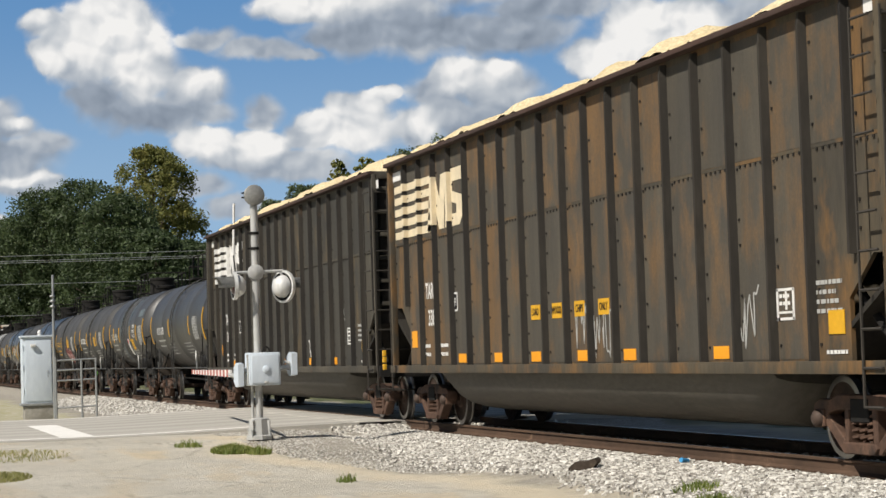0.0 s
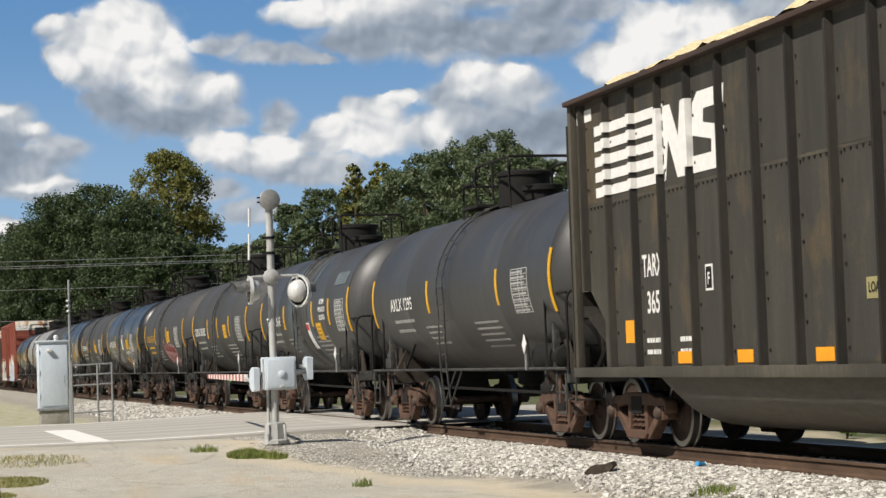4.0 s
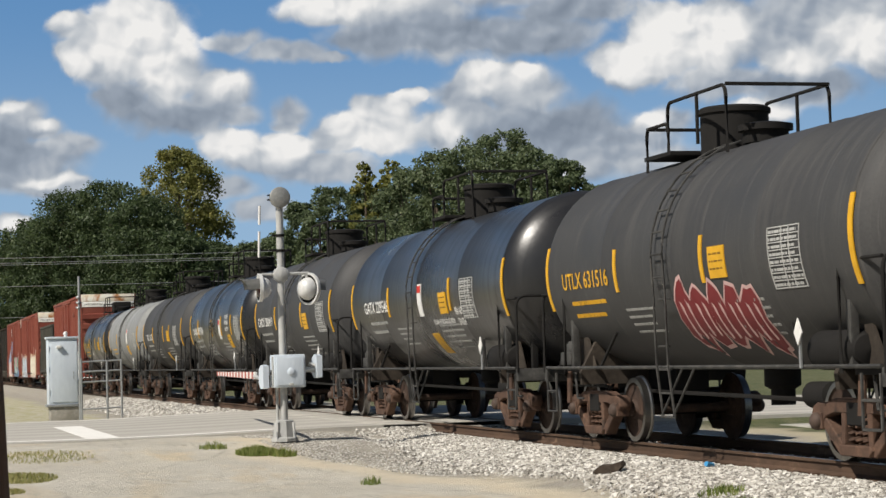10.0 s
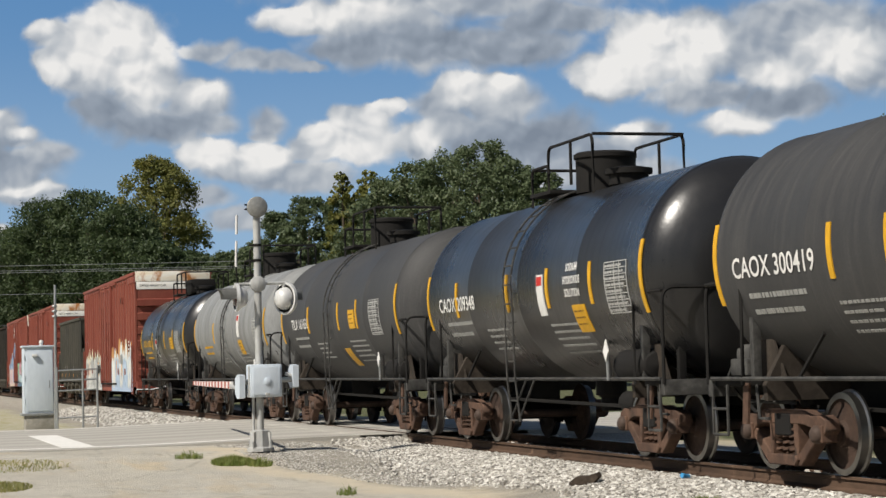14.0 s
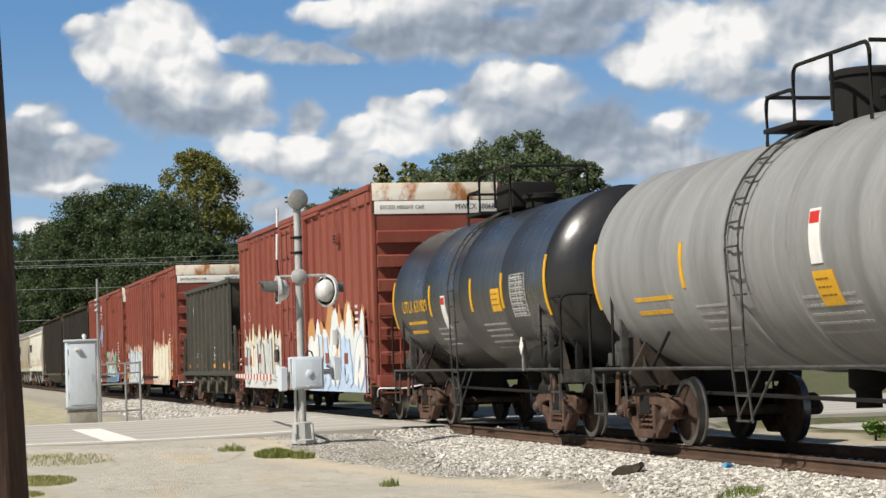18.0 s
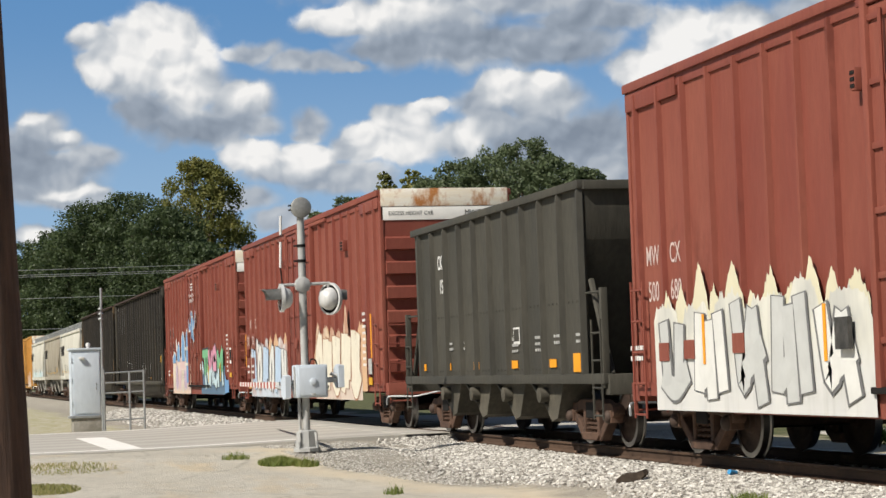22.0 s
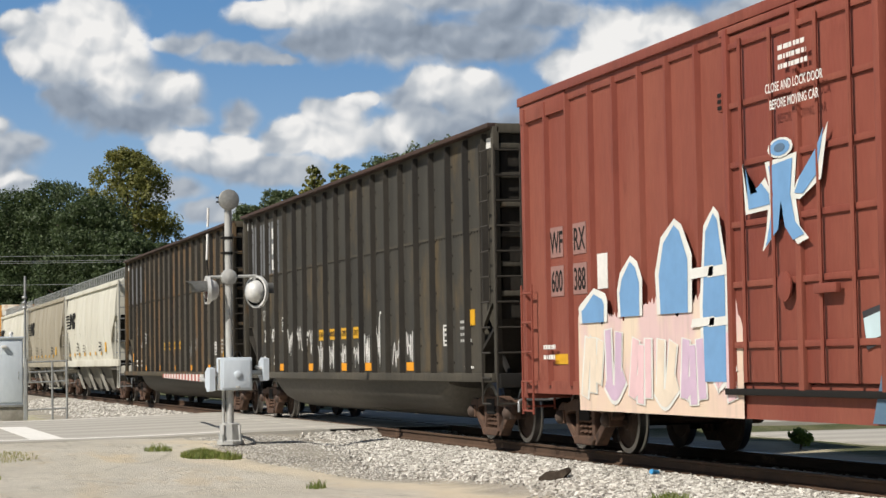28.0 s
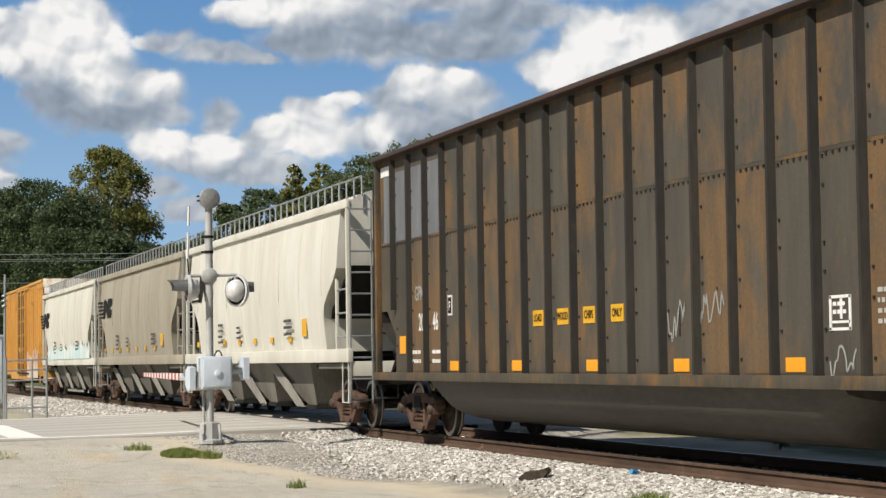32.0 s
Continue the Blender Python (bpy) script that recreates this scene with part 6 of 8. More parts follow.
TANKS = [
    (-58.6, -72.3, "black tank car with yellow stripes and stencilled print", "black_tank", "AXLX 1295", ("no_yellow",), dict(dashes=(-1.46, 2.88), panel=4.1)),
    (-72.3, -85.0, "black tank car with blue-grey shell bands", "black_tank", "TCLX 17616", ("bands", "stencil", "warning"), dict(dashes=(-3.75, -2.04, 1.35, 3.17), placard=(1.92, 1.98), panel=4.26, warn=(0.74, 1.9))),
    (-85.0, -97.3, "dusty black tank car with a white lettered mark", "dark_tank", "CAOX 300505", (), dict(dashes=(-1.93, -0.07, 2.0), placard=(1.25, 2.26), panel=3.6)),
    (-97.3, -109.8, "dusty black tank car with red graffiti", "dark_tank", "UTLX 631516", ("yellow_mark",), dict(crown=-1.25, dashes=(-2.12, 0.96), placard=(1.45, 2.33), panel=3.36)),
    (-109.8, -123.4, "glossy black tank car with yellow placards", "gloss_tank", "GATX 229546", ("warning", "yellow_patch"), dict(dashes=(-2.34, 2.26), placard=(1.81, 2.25), warn=(0.19, 2.35), panel=3.4)),
    (-123.4, -135.6, "dusty black tank car with a white lettered mark", "dark_tank", "CAOX 300419", (), dict(dashes=(-2.0, -0.75, 1.44), placard=(1.9, 2.23))),
    (-135.6, -148.3, "glossy black tank car with white print", "gloss_tank", "CAOX 209348", ("warning", "stencil"), dict(dashes=(-3.4, -0.6, 1.35, 3.2), warn=(1.05, 2.3), placard=(2.6, 1.92), panel=4.2)),
    (-148.3, -161.6, "dark grey tank car with yellow placards", "dark_tank", "TILX 161650", ("yellow_patch",), dict(crown=-0.4, dashes=(-2.5, 0.52, 2.21), placard=(1.79, 2.3))),
    (-161.6, -175.2, "faded light grey tank car with raised rings", "grey_tank", "", ("wrap", "warning", "silver", "yellow_mark"), dict(crown=0.4, dashes=(-2.2,), placard=(1.9, 1.93), warn=(1.83, 2.5), panel=4.4)),
    (-175.2, -187.9, "glossy black tank car with yellow lettering", "gloss_tank", "UTLX 631829", ("yellow_mark", "warning", "flat_dome"), dict(crown=-0.5, dashes=(-2.2, 0.75, 2.71), warn=(-1.2, 2.15), placard=(2.31, 2.25), panel=3.61)),
]
SHELLS = []
for xa, xb, lab, paint, mark, opts, places in TANKS:
    SHELLS.append(tank_car(xa, xb, lab, M[paint], mark, True, opts, **places))

M["lime"] = plain("bright_green_plastic", (0.18, 0.75, 0.05), 0.5, 0, 0.1)
bm = bmesh.new()
for q, (x, z) in enumerate(((0.0, 0.0), (0.07, -0.09), (0.13, -0.16), (0.05, 0.08))):
    add_prism(bm, [(1.66 + x * 0.6 - 0.03, 0.90 + z * 0.6), (1.66 + x * 0.6 + 0.02, 0.88 + z * 0.6), (1.66 + x * 0.6 + 0.04, 0.93 + z * 0.6), (1.66 + x * 0.6, 0.95 + z * 0.6)], -1.40 - 0.012 * q, -1.385 - 0.012 * q)
bmesh.ops.recalc_face_normals(bm, faces=bm.faces[:])
part("hanging_tag", bm, M["lime"], SHELLS[2][0], "crumpled bright green plastic tag")
for words, x_, z_, size_ in (("FRA AIP", 2.75, 2.08, 0.17), ("SR-8754", 2.8, 1.89, 0.17), ("SODIUM HYDROXIDE SOLUTION", 1.62, 1.92, 0.12)):
    tank_text(SHELLS[4][1], words, x_, z_, size_, M["white"], TANK_R, TANK_Z, 0.8)
letter_piece(SHELLS[3][1], -0.2, 2.3, 1.22, 2.08, 0.004, paints(*([(0.20, 0.025, 0.03)] * 5)), paints((0.62, 0.42, 0.40))[0], None, 23, "red sprayed letters with a pale outline", (TANK_R, TANK_Z))
PINKS = paints((0.72, 0.62, 0.50), (0.16, 0.32, 0.55), (0.72, 0.50, 0.52), (0.70, 0.70, 0.66))
GREENS = paints((0.70, 0.68, 0.62), (0.18, 0.45, 0.24), (0.62, 0.28, 0.38), (0.10, 0.16, 0.24))
WALL_Y = -HALF + 0.056
M["patchred"] = plain("grey_pink_patch", (0.30, 0.17, 0.15), 0.6)
M["peach"] = plain("peach_spray_paint", (0.62, 0.40, 0.24), 0.55, 0, 0.2, 2)
M["tan_spray"] = plain("tan_spray_paint", (0.50, 0.25, 0.09), 0.55, 0, 0.25, 2)
M["cream_spray"] = plain("cream_spray_paint", (0.66, 0.62, 0.45), 0.55, 0, 0.15, 2)
SILVER = spray_material((0.66, 0.65, 0.57), (0.50, 0.50, 0.46), (0.62, 0.62, 0.61), 1)
ICE = spray_material((0.68, 0.69, 0.65), (0.60, 0.66, 0.69), (0.30, 0.45, 0.68), 2, 1.3)
LETTERS = spray_material((0.60, 0.60, 0.60), (0.44, 0.26, 0.20), (0.50, 0.58, 0.66), 3, 1.0)
BONE = spray_material((0.62, 0.48, 0.34), (0.46, 0.25, 0.16), (0.58, 0.50, 0.44), 4, 0.9)
ROSE = spray_material((0.70, 0.58, 0.45), (0.64, 0.46, 0.45), (0.68, 0.52, 0.40), 5)
GREY_FILL, STEEL_EDGE, WHITE_FILL, SKY_FILL, MID_BLUE, INK, BONE_FILL, BROWN_EDGE, LILAC = paints((0.52, 0.53, 0.51), (0.16, 0.16, 0.16), (0.70, 0.70, 0.66), (0.46, 0.58, 0.72), (0.36, 0.46, 0.60),
                                                                                          (0.045, 0.045, 0.06), (0.72, 0.67, 0.54), (0.34, 0.16, 0.09), (0.56, 0.42, 0.54))

b1, hb1 = boxcar(-187.9, -208.1, "tall faded red boxcar with white and blue graffiti", M["red_box"], 3,
                 [(-8.0, -1.85, 0.80, even_humps(-8.0, -1.85, 11, 2.05, 2.42, 30, 1.0), M["cream_spray"], "pale sprayed halo above the letters"),
                  (-8.2, -1.80, 0.62, even_humps(-8.2, -1.80, 6, 1.85, 2.12, 31, 3.0), SILVER, "silver and white sprayed letters with dark edges"),
                  (1.95, 8.6, 0.9, even_humps(1.95, 8.6, 6, 2.2, 2.68, 32, 1.6), M["tan_spray"], "tan sprayed points behind the letters"),
                  (1.95, 8.75, 0.60, [(2.4, 0.6, 1.85, 3), (3.25, 0.52, 2.32, 1.6), (4.1, 0.6, 2.05, 2.5), (5.3, 0.72, 2.5, 2.0), (6.1, 0.5, 2.2, 2), (6.9, 0.62, 2.52, 1.8), (7.75, 0.5, 2.05, 2), (8.3, 0.45, 2.42, 1.8)], ICE, "white and pale blue sprayed letters")],
                 half=9.15, dx=0.06)
yb = -HALF + 0.06 - 0.095
fat_letters(b1, -8.0, -2.0, 0.66, 2.02, yb + 0.005, 5, (GREY_FILL, WHITE_FILL, GREY_FILL), STEEL_EDGE, 0.30, 2, "silver sprayed letters with dark edges")
fat_letters(b1, 2.2, 8.6, 0.66, 2.02, yb + 0.005, 5, (WHITE_FILL, SKY_FILL), MID_BLUE, 0.38, 4, "white and blue sprayed letters")
for x, z in ((4.4, 1.38), (6.6, 1.36), (-6.9, 1.4), (-5.3, 1.45), (-7.8, 1.38)):
    sheet(b1, "painted_square", x, z, 0.36, 0.24, M["red_box"], yb - 0.006, "red painted square")
for x in (-6.4, -2.9, 3.9, 5.6):
    sheet(b1, "sprayed_bar", x, 1.52, 0.07, 0.62, M["orange"], yb - 0.006, "orange sprayed upright bar")
for x, z in ((5.65, 1.85), (-2.35, 1.5)):
    sheet(b1, "gauge_box", x, z, 0.32, 0.34, M["sill"] if x < 0 else M["rule"], yb - 0.03, "small bracket box on the side", 0.05)
ck = open_hopper(-208.1, -221.1, "olive-black open hopper car with orange reflectors")
b2, hb2 = boxcar(-221.1, -240.8, "tall faded red boxcar with tan and white graffiti", M["red_box"], 5,
                 [(-9.3, -2.95, 0.80, even_humps(-9.3, -2.95, 8, 1.9, 2.5, 50, 1.3), M["peach"], "peach sprayed points above the letters"),
                  (-9.2, -2.95, 0.60, even_humps(-9.2, -2.95, 8, 1.85, 2.2, 51, 2.6), LETTERS, "pale blue sprayed letters with dark edges"),
                  (0.7, 6.75, 0.80, even_humps(0.7, 6.75, 6, 1.7, 2.35, 52, 2.2), M["peach"], "peach sprayed shapes behind the letters"),
                  (0.85, 6.25, 0.60, [(1.3, 0.5, 2.38, 2.6), (2.2, 0.62, 2.28, 3), (3.0, 0.5, 2.28, 2.4), (3.75, 0.5, 2.18, 2.4), (4.62, 0.42, 2.72, 1.7), (5.5, 0.5, 2.1, 2.5), (6.0, 0.35, 1.5, 2)], BONE, "tan and red sprayed ground of the letters")],
                 half=9.26, dx=-1.09)
b3, hb3 = boxcar(-240.8, -262.1, "tall faded red boxcar with blue and green graffiti", M["red_box"], 8,
                 [(-7.75, -2.6, 0.60, even_humps(-7.75, -2.6, 6, 1.72, 1.95, 80, 4.0), ROSE, "cream and pink sprayed ground of the letters")], half=9.14, dx=-0.96, door_x=-0.14)
yb = -HALF + 0.06 - 0.075
fat_letters(b2, -9.1, -3.0, 0.66, 2.10, yb - 0.012, 6, (SKY_FILL, WHITE_FILL), INK, 0.32, 1, "pale blue sprayed letters with dark edges")
fat_letters(b2, 0.85, 6.2, 0.64, 2.25, yb - 0.012, 5, (BONE_FILL,), BROWN_EDGE, 0.46, 3, "bone-white sprayed letters")
fat_letters(b3, -7.6, -2.7, 0.66, 1.72, yb - 0.008, 6, (PINKS[0], LILAC, PINKS[2]), PINKS[3], 0.20, 5, "cream and pink sprayed letters")

# pointed blue towers with white edges on the pale ground
for k, (x, w, z0, z1, tip) in enumerate(((-7.15, 1.0, 1.75, 2.2, 0.1), (-5.85, 0.8, 1.8, 2.56, 0.35), (-4.45, 1.05, 1.8, 2.92, 0.5), (-3.3, 0.75, 1.0, 2.98, 0.55))):
    for q, (grow, mat) in enumerate(((1.0, PINKS[3]), (0.78, PINKS[1]))):
        a = w / 2 * grow
        top = z1 - (1 - grow) * 0.35
        shape = [(x - a, z0), (x + a, z0), (x + a * 1.05, z0 + 0.6 * (top - z0)), (x + a * (1 - tip), top - 0.08), (x + a * 0.1, top), (x - a * (1 - tip * 0.6), top - 0.2), (x - a * 1.08, z0 + 0.45 * (top - z0))]
        flat_patch(b3, shape, yb - 0.012 - 0.004 * q, mat, "blue sprayed points with white edges" if q == 0 else "")
for x in (-3.6, -3.1):
    flat_patch(b3, [(x - 0.35, 2.18), (x + 0.3, 2.2), (x + 0.32, 2.32), (x - 0.3, 2.3)], yb - 0.022, PINKS[3])
    flat_patch(b3, [(x - 0.35, 1.62), (x + 0.3, 1.64), (x + 0.32, 1.74), (x - 0.3, 1.72)], yb - 0.022, PINKS[3])
GREY_BLUE, DARK_EDGE, PALE_BLUE, SUNNY = paints((0.10, 0.17, 0.25), (0.045, 0.045, 0.05), (0.52, 0.66, 0.70), (0.72, 0.46, 0.03))
# a grey-blue ground, then broad letters: coloured above, pale below
flat_patch(b3, [(0.3, 0.62), (5.9, 0.62), (5.95, 1.5), (5.3, 1.75), (4.2, 1.5), (3.0, 1.6), (1.8, 1.4), (0.9, 1.45), (0.5, 1.1)], yb - 0.008, GREY_BLUE, "grey-blue sprayed ground of the lettering")
flat_patch(b3, [(5.9, 0.66), (6.72, 0.7), (6.74, 1.08), (6.2, 1.1), (5.9, 1.3)], yb - 0.009, PINKS[1])
BIG = (([(0.25, 1.52), (0.75, 1.62), (1.0, 1.35)], 0.24, None), ([(0.9, 1.98), (2.2, 2.0)], 0.26, GREENS[1]), ([(1.45, 1.95), (1.5, 1.3), (1.62, 0.85)], 0.34, GREENS[1]),
       ([(2.05, 1.95), (1.95, 1.4), (2.3, 0.95)], 0.26, GREENS[1]), ([(2.45, 2.05), (2.6, 1.5), (2.35, 0.9)], 0.34, GREENS[2]), ([(3.15, 2.0), (2.85, 1.5), (2.6, 0.95)], 0.30, GREENS[2]),
       ([(3.05, 1.5), (3.3, 1.0)], 0.26, None), ([(4.15, 1.55), (3.5, 1.52), (3.45, 1.95), (3.9, 2.12), (4.2, 1.8)], 0.32, GREENS[2]), ([(3.5, 1.55), (3.55, 1.1), (4.0, 0.95), (4.35, 1.25)], 0.30, None),
       ([(4.55, 0.9), (4.6, 1.5), (4.55, 2.0)], 0.30, GREENS[1]), ([(4.55, 1.95), (4.95, 1.6), (5.55, 2.05)], 0.28, GREENS[1]), ([(5.6, 2.05), (5.5, 1.4), (5.55, 0.95)], 0.32, GREENS[1]))
for k, (pts, w, col) in enumerate(BIG):
    stroke(b3, pts, w + 0.14, yb - 0.013 - 0.0003 * k, DARK_EDGE, "dark edges of the sprayed letters")
for k, (pts, w, col) in enumerate(BIG):
    stroke(b3, pts, w, yb - 0.020 - 0.0003 * k, PALE_BLUE, "pale blue lower letters")
    if col:
        high = [p for p in pts if p[1] > 1.45]
        if len(high) < 2:
            high = pts[:2]
        stroke(b3, high, w, yb - 0.026 - 0.0003 * k, col, "green and pink upper letters")
for x, z in ((2.3, 1.3), (5.1, 1.35)):
    flat_patch(b3, [(x - 0.07, z - 0.3), (x + 0.07, z - 0.3), (x + 0.06, z + 0.3), (x - 0.08, z + 0.3)], yb - 0.031, SUNNY, "yellow sprayed drip")
# a flared letter with two wings and a round head, blue with pale edges
DOOR_SHAPES = ([(-1.72, 3.28), (-1.15, 3.32), (-1.22, 2.95), (-1.12, 2.66), (-0.92, 2.52), (-1.18, 2.47), (-1.36, 2.62), (-1.44, 2.9), (-1.52, 2.6), (-1.82, 2.44), (-1.72, 2.66), (-1.62, 2.98)],
               [(-2.28, 3.32), (-2.16, 3.02), (-1.9, 3.12), (-1.72, 3.0), (-1.7, 2.88), (-2.22, 2.86)], [(-0.44, 3.56), (-0.62, 3.36), (-0.98, 3.12), (-1.12, 2.95), (-0.92, 2.93), (-0.62, 3.1)])
for k, shape in enumerate(DOOR_SHAPES):
    cx, cz = sum(q[0] for q in shape) / len(shape), sum(q[1] for q in shape) / len(shape)
    edge = [(px + 0.09 * (1 if px > cx else -1), pz + 0.05 * (1 if pz > cz else -1)) for px, pz in shape]
    flat_patch(b3, edge, yb - 0.060 - 0.001 * k, PINKS[3], "pale edge of the blue sprayed letter")
    flat_patch(b3, shape, yb - 0.066 - 0.001 * k, PINKS[1], "blue sprayed letter on the door")
for q, (grow, mat) in enumerate(((1.25, PINKS[3]), (1.0, PINKS[1]), (0.55, GREENS[3]))):
    flat_patch(b3, [(-1.42 + 0.24 * grow * math.cos(k * 0.524), 3.45 + 0.085 * grow * math.sin(k * 0.524)) for k in range(12)], yb - 0.070 - 0.004 * q, mat, "round head of the sprayed letter")
for k, line in enumerate(("CLOSE AND LOCK DOOR", "BEFORE MOVING CAR")):
    lettering(b3, line, -1.0, 4.08 - 0.18 * k, 0.14, M["white"], yb - 0.11, 0.002, squeeze=0.8)
small_print(b3, -1.0, 4.48, 0.7, 3, M["white"], y=yb - 0.10, pitch=0.10, h=0.05)
for x, a, b in ((-8.72, "WF", "600"), (-7.82, "RX", "388")):
    sheet(b3, "number_patch", x, 2.9, 0.5, 0.42, M["patchred"], WALL_Y, "grey-pink number patch")
    sheet(b3, "number_patch", x, 2.36, 0.52, 0.42, M["patchred"], WALL_Y, "grey-pink number patch")
    lettering(b3, a, x, 2.88, 0.42, M["under"], WALL_Y - 0.008, 0.006)
    lettering(b3, b, x, 2.34, 0.42, M["under"], WALL_Y - 0.008, 0.006, squeeze=0.72)
sheet(b3, "white_patch", -6.98, 2.42, 0.36, 0.46, M["white"], WALL_Y, "white paint square")
sheet(b3, "reflector", -8.58, 1.28, 0.55, 0.14, M["yellow"], WALL_Y, "yellow reflector sheet")
for car_, hx in ((b1, hb1 + 0.2), (b2, hb2 - 1.09), (b3, hb3 - 0.96)):
    small_print(car_, hx - 1.6, 2.5, 0.35, 9, M["white"], y=yb, pitch=0.14, h=0.06)
    if car_ is not b3:
        sheet(car_, "reflector", hx - 0.95, 2.0, 0.10, 0.95, M["orange"], yb + 0.01, "upright orange reflector strip")
        sheet(car_, "data_plate", hx - 1.15, 1.34, 0.36, 0.34, M["rule"], yb + 0.012, "small pale data plate")
        sheet(car_, "data_plate", hx - 1.15, 1.02, 0.36, 0.16, M["yellow"], yb + 0.012, "small yellow plate")
    small_print(car_, -8.9, 1.45, 0.5, 2, M["white"], y=yb, pitch=0.14, h=0.06)
sheet(b3, "data_stencil", 7.25, 1.85, 0.4, 0.5, M["white"], yb, "white boxed stencil")
sheet(b3, "data_stencil", 7.25, 1.87, 0.3, 0.32, M["under"], yb - 0.006)
sheet(b3, "reflector", 7.25, 1.25, 0.55, 0.14, M["yellow"], yb, "yellow reflector sheet")
for z, pair in ((2.66, ("MW", "CX")), (2.18, ("500", "680"))):
    for x, t in zip((-8.35, -7.52), pair):
        lettering(b1, t, x, z, 0.38, M["faded_white"], WALL_Y, 0.002, squeeze=0.72)
for car_, hx, num in ((b1, hb1, "MWCX 500680"), (b2, hb2, "MWCX 500268")):
    for words, yy, sz, sq in (("EXCESS HEIGHT CAR", -0.75, 0.125, 0.84), (num, 0.92, 0.17, 0.88)):
        me = text_mesh(words, sz, M["under"], 0.0)
        end_text = part("lettering", me, None, car_, "painted lettering on the end panel", pose(hx + (0.06 if car_ is b1 else -1.09) + 0.056, yy, 4.57, 0, 0, 90) @ Matrix.Diagonal((sq, 1, 1, 1)))
        end_text["kind"] = "stuff"
for z, pair in ((2.70, ("MW", "CX")), (2.20, ("500", "768"))):
    for x, t in zip((-9.45, -8.58), pair):
        if z < 2.5:
            sheet(b2, "number_patch", x, z, 0.62, 0.44, M["red_box"], yb - 0.022, "dark red number patch")
        lettering(b2, t, x, z, 0.38, M["faded_white"], yb - 0.030 if z < 2.5 else WALL_Y, 0.002, squeeze=0.72)
for x in (-9.5, -8.7):
    sheet(b2, "number_patch", x, 1.42, 0.52, 0.62, M["red_box"], yb - 0.022, "dark red number patch")
    small_print(b2, x, 1.48, 0.36, 2, M["white"], y=yb - 0.029, pitch=0.17, h=0.07)
sheet(b2, "reflector", -9.95, 1.95, 0.10, 0.95, M["orange"], yb - 0.022, "upright orange reflector strip")
sheet(b2, "data_plate", -9.3, 0.92, 0.42, 0.18, M["yellow"], yb - 0.022, "small yellow plate")
g3, h3 = gondola(-262.1, -283.2, "dark ribbed gondola with white tags", M["black_gon"], False, 9.87, -0.18, -9.5)
gon_marks(g3, h3, "n3", (-6.14, -3.18, -0.25, 1.66, 4.6), -2.2)
for z in (4.27, 3.91, 3.55):
    sheet(g3, "white_patch", -6.9, z, 0.42, 0.24, M["white"], GON_Y - 0.004, "white remnant of old lettering")
for k, (x, z, w, hh) in enumerate(((-5.33, 1.75, 0.6, 0.7), (-4.3, 1.8, 0.5, 0.6), (-3.4, 1.75, 0.6, 0.6), (-2.3, 1.4, 0.32, 0.7), (-1.3, 1.4, 0.35, 0.7), (-0.3, 1.4, 0.4, 0.6),
                                   (0.74, 1.4, 0.4, 0.6), (1.58, 1.5, 0.4, 0.9), (2.4, 1.7, 0.5, 1.2), (3.83, 1.42, 0.7, 0.6), (4.6, 1.5, 0.4, 0.7))):
    scrawl(g3, x, z, w, hh, GON_Y, M["white"], 300 + k, 4, 0.020)
stripe_logo(g3, h3, M["white"], True)
g4, h4 = gondola(-283.2, -304.9, "rust-stained dark ribbed gondola", M["rusty_gon"], False, 9.97, -0.18, -9.2)
gon_marks(g4, h4, "n4", (-5.81, -2.79, 0.19, 3.03, 5.92), -1.87)
scrawl(g4, 3.9, 1.8, 0.7, 0.6, GON_Y, M["bar"], 340, 4, 0.014)
scrawl(g4, 2.9, 1.75, 0.5, 0.6, GON_Y, M["bar"], 341, 4, 0.014)
scrawl(g4, 6.95, 1.2, 0.5, 0.4, GON_Y, M["bar"], 342, 3, 0.014)
for k, (x, z, w, hh) in enumerate(((0.28, 1.5, 0.5, 0.9), (1.41, 1.5, 0.6, 0.9), (0.8, 1.45, 0.5, 0.8), (5.9, 1.5, 0.6, 0.9))):
    scrawl(g1, x, z, w, hh, GON_Y, M["rule"], 350 + k, 3, 0.014)
scrawl(g2, 6.2, 2.3, 0.5, 0.9, GON_Y, M["bar"], 360, 3, 0.022)
scrawl(g2, 3.0, 1.45, 0.5, 0.5, GON_Y, M["white"], 361, 3, 0.02)
for car_, a_, b_, xa_ in ((g3, "20", "47", -8.03), (g4, "20", "46", -7.73)):
    lettering(car_, "GPM", xa_, 2.39, 0.34, M["bar"], GON_Y, 0.004, squeeze=0.75)
    lettering(car_, a_, xa_ + 0.1, 1.90, 0.40, M["white"], GON_Y, 0.008, squeeze=0.75)
    lettering(car_, b_, xa_ + 0.92, 1.90, 0.40, M["white"], GON_Y, 0.008, squeeze=0.75)
stripe_logo(g4, h4, M["white"], True)
c1 = covered_hopper(-304.9, -322.9, "cream covered hopper with a black logo", M["white_hop"], -8.0, 8.75, -1.15)
c2 = covered_hopper(-322.9, -341.6, "dusty tan covered hopper with a black logo", M["tan_hop"], -8.4, 8.75, -0.85)
c3 = covered_hopper(-341.6, -358.3, "pale cream covered hopper with turquoise tags", M["white_hop"], -9.3, 8.75, -1.65)
TEAL = spray_material((0.45, 0.62, 0.62), (0.66, 0.68, 0.66), (0.30, 0.50, 0.54), 6)
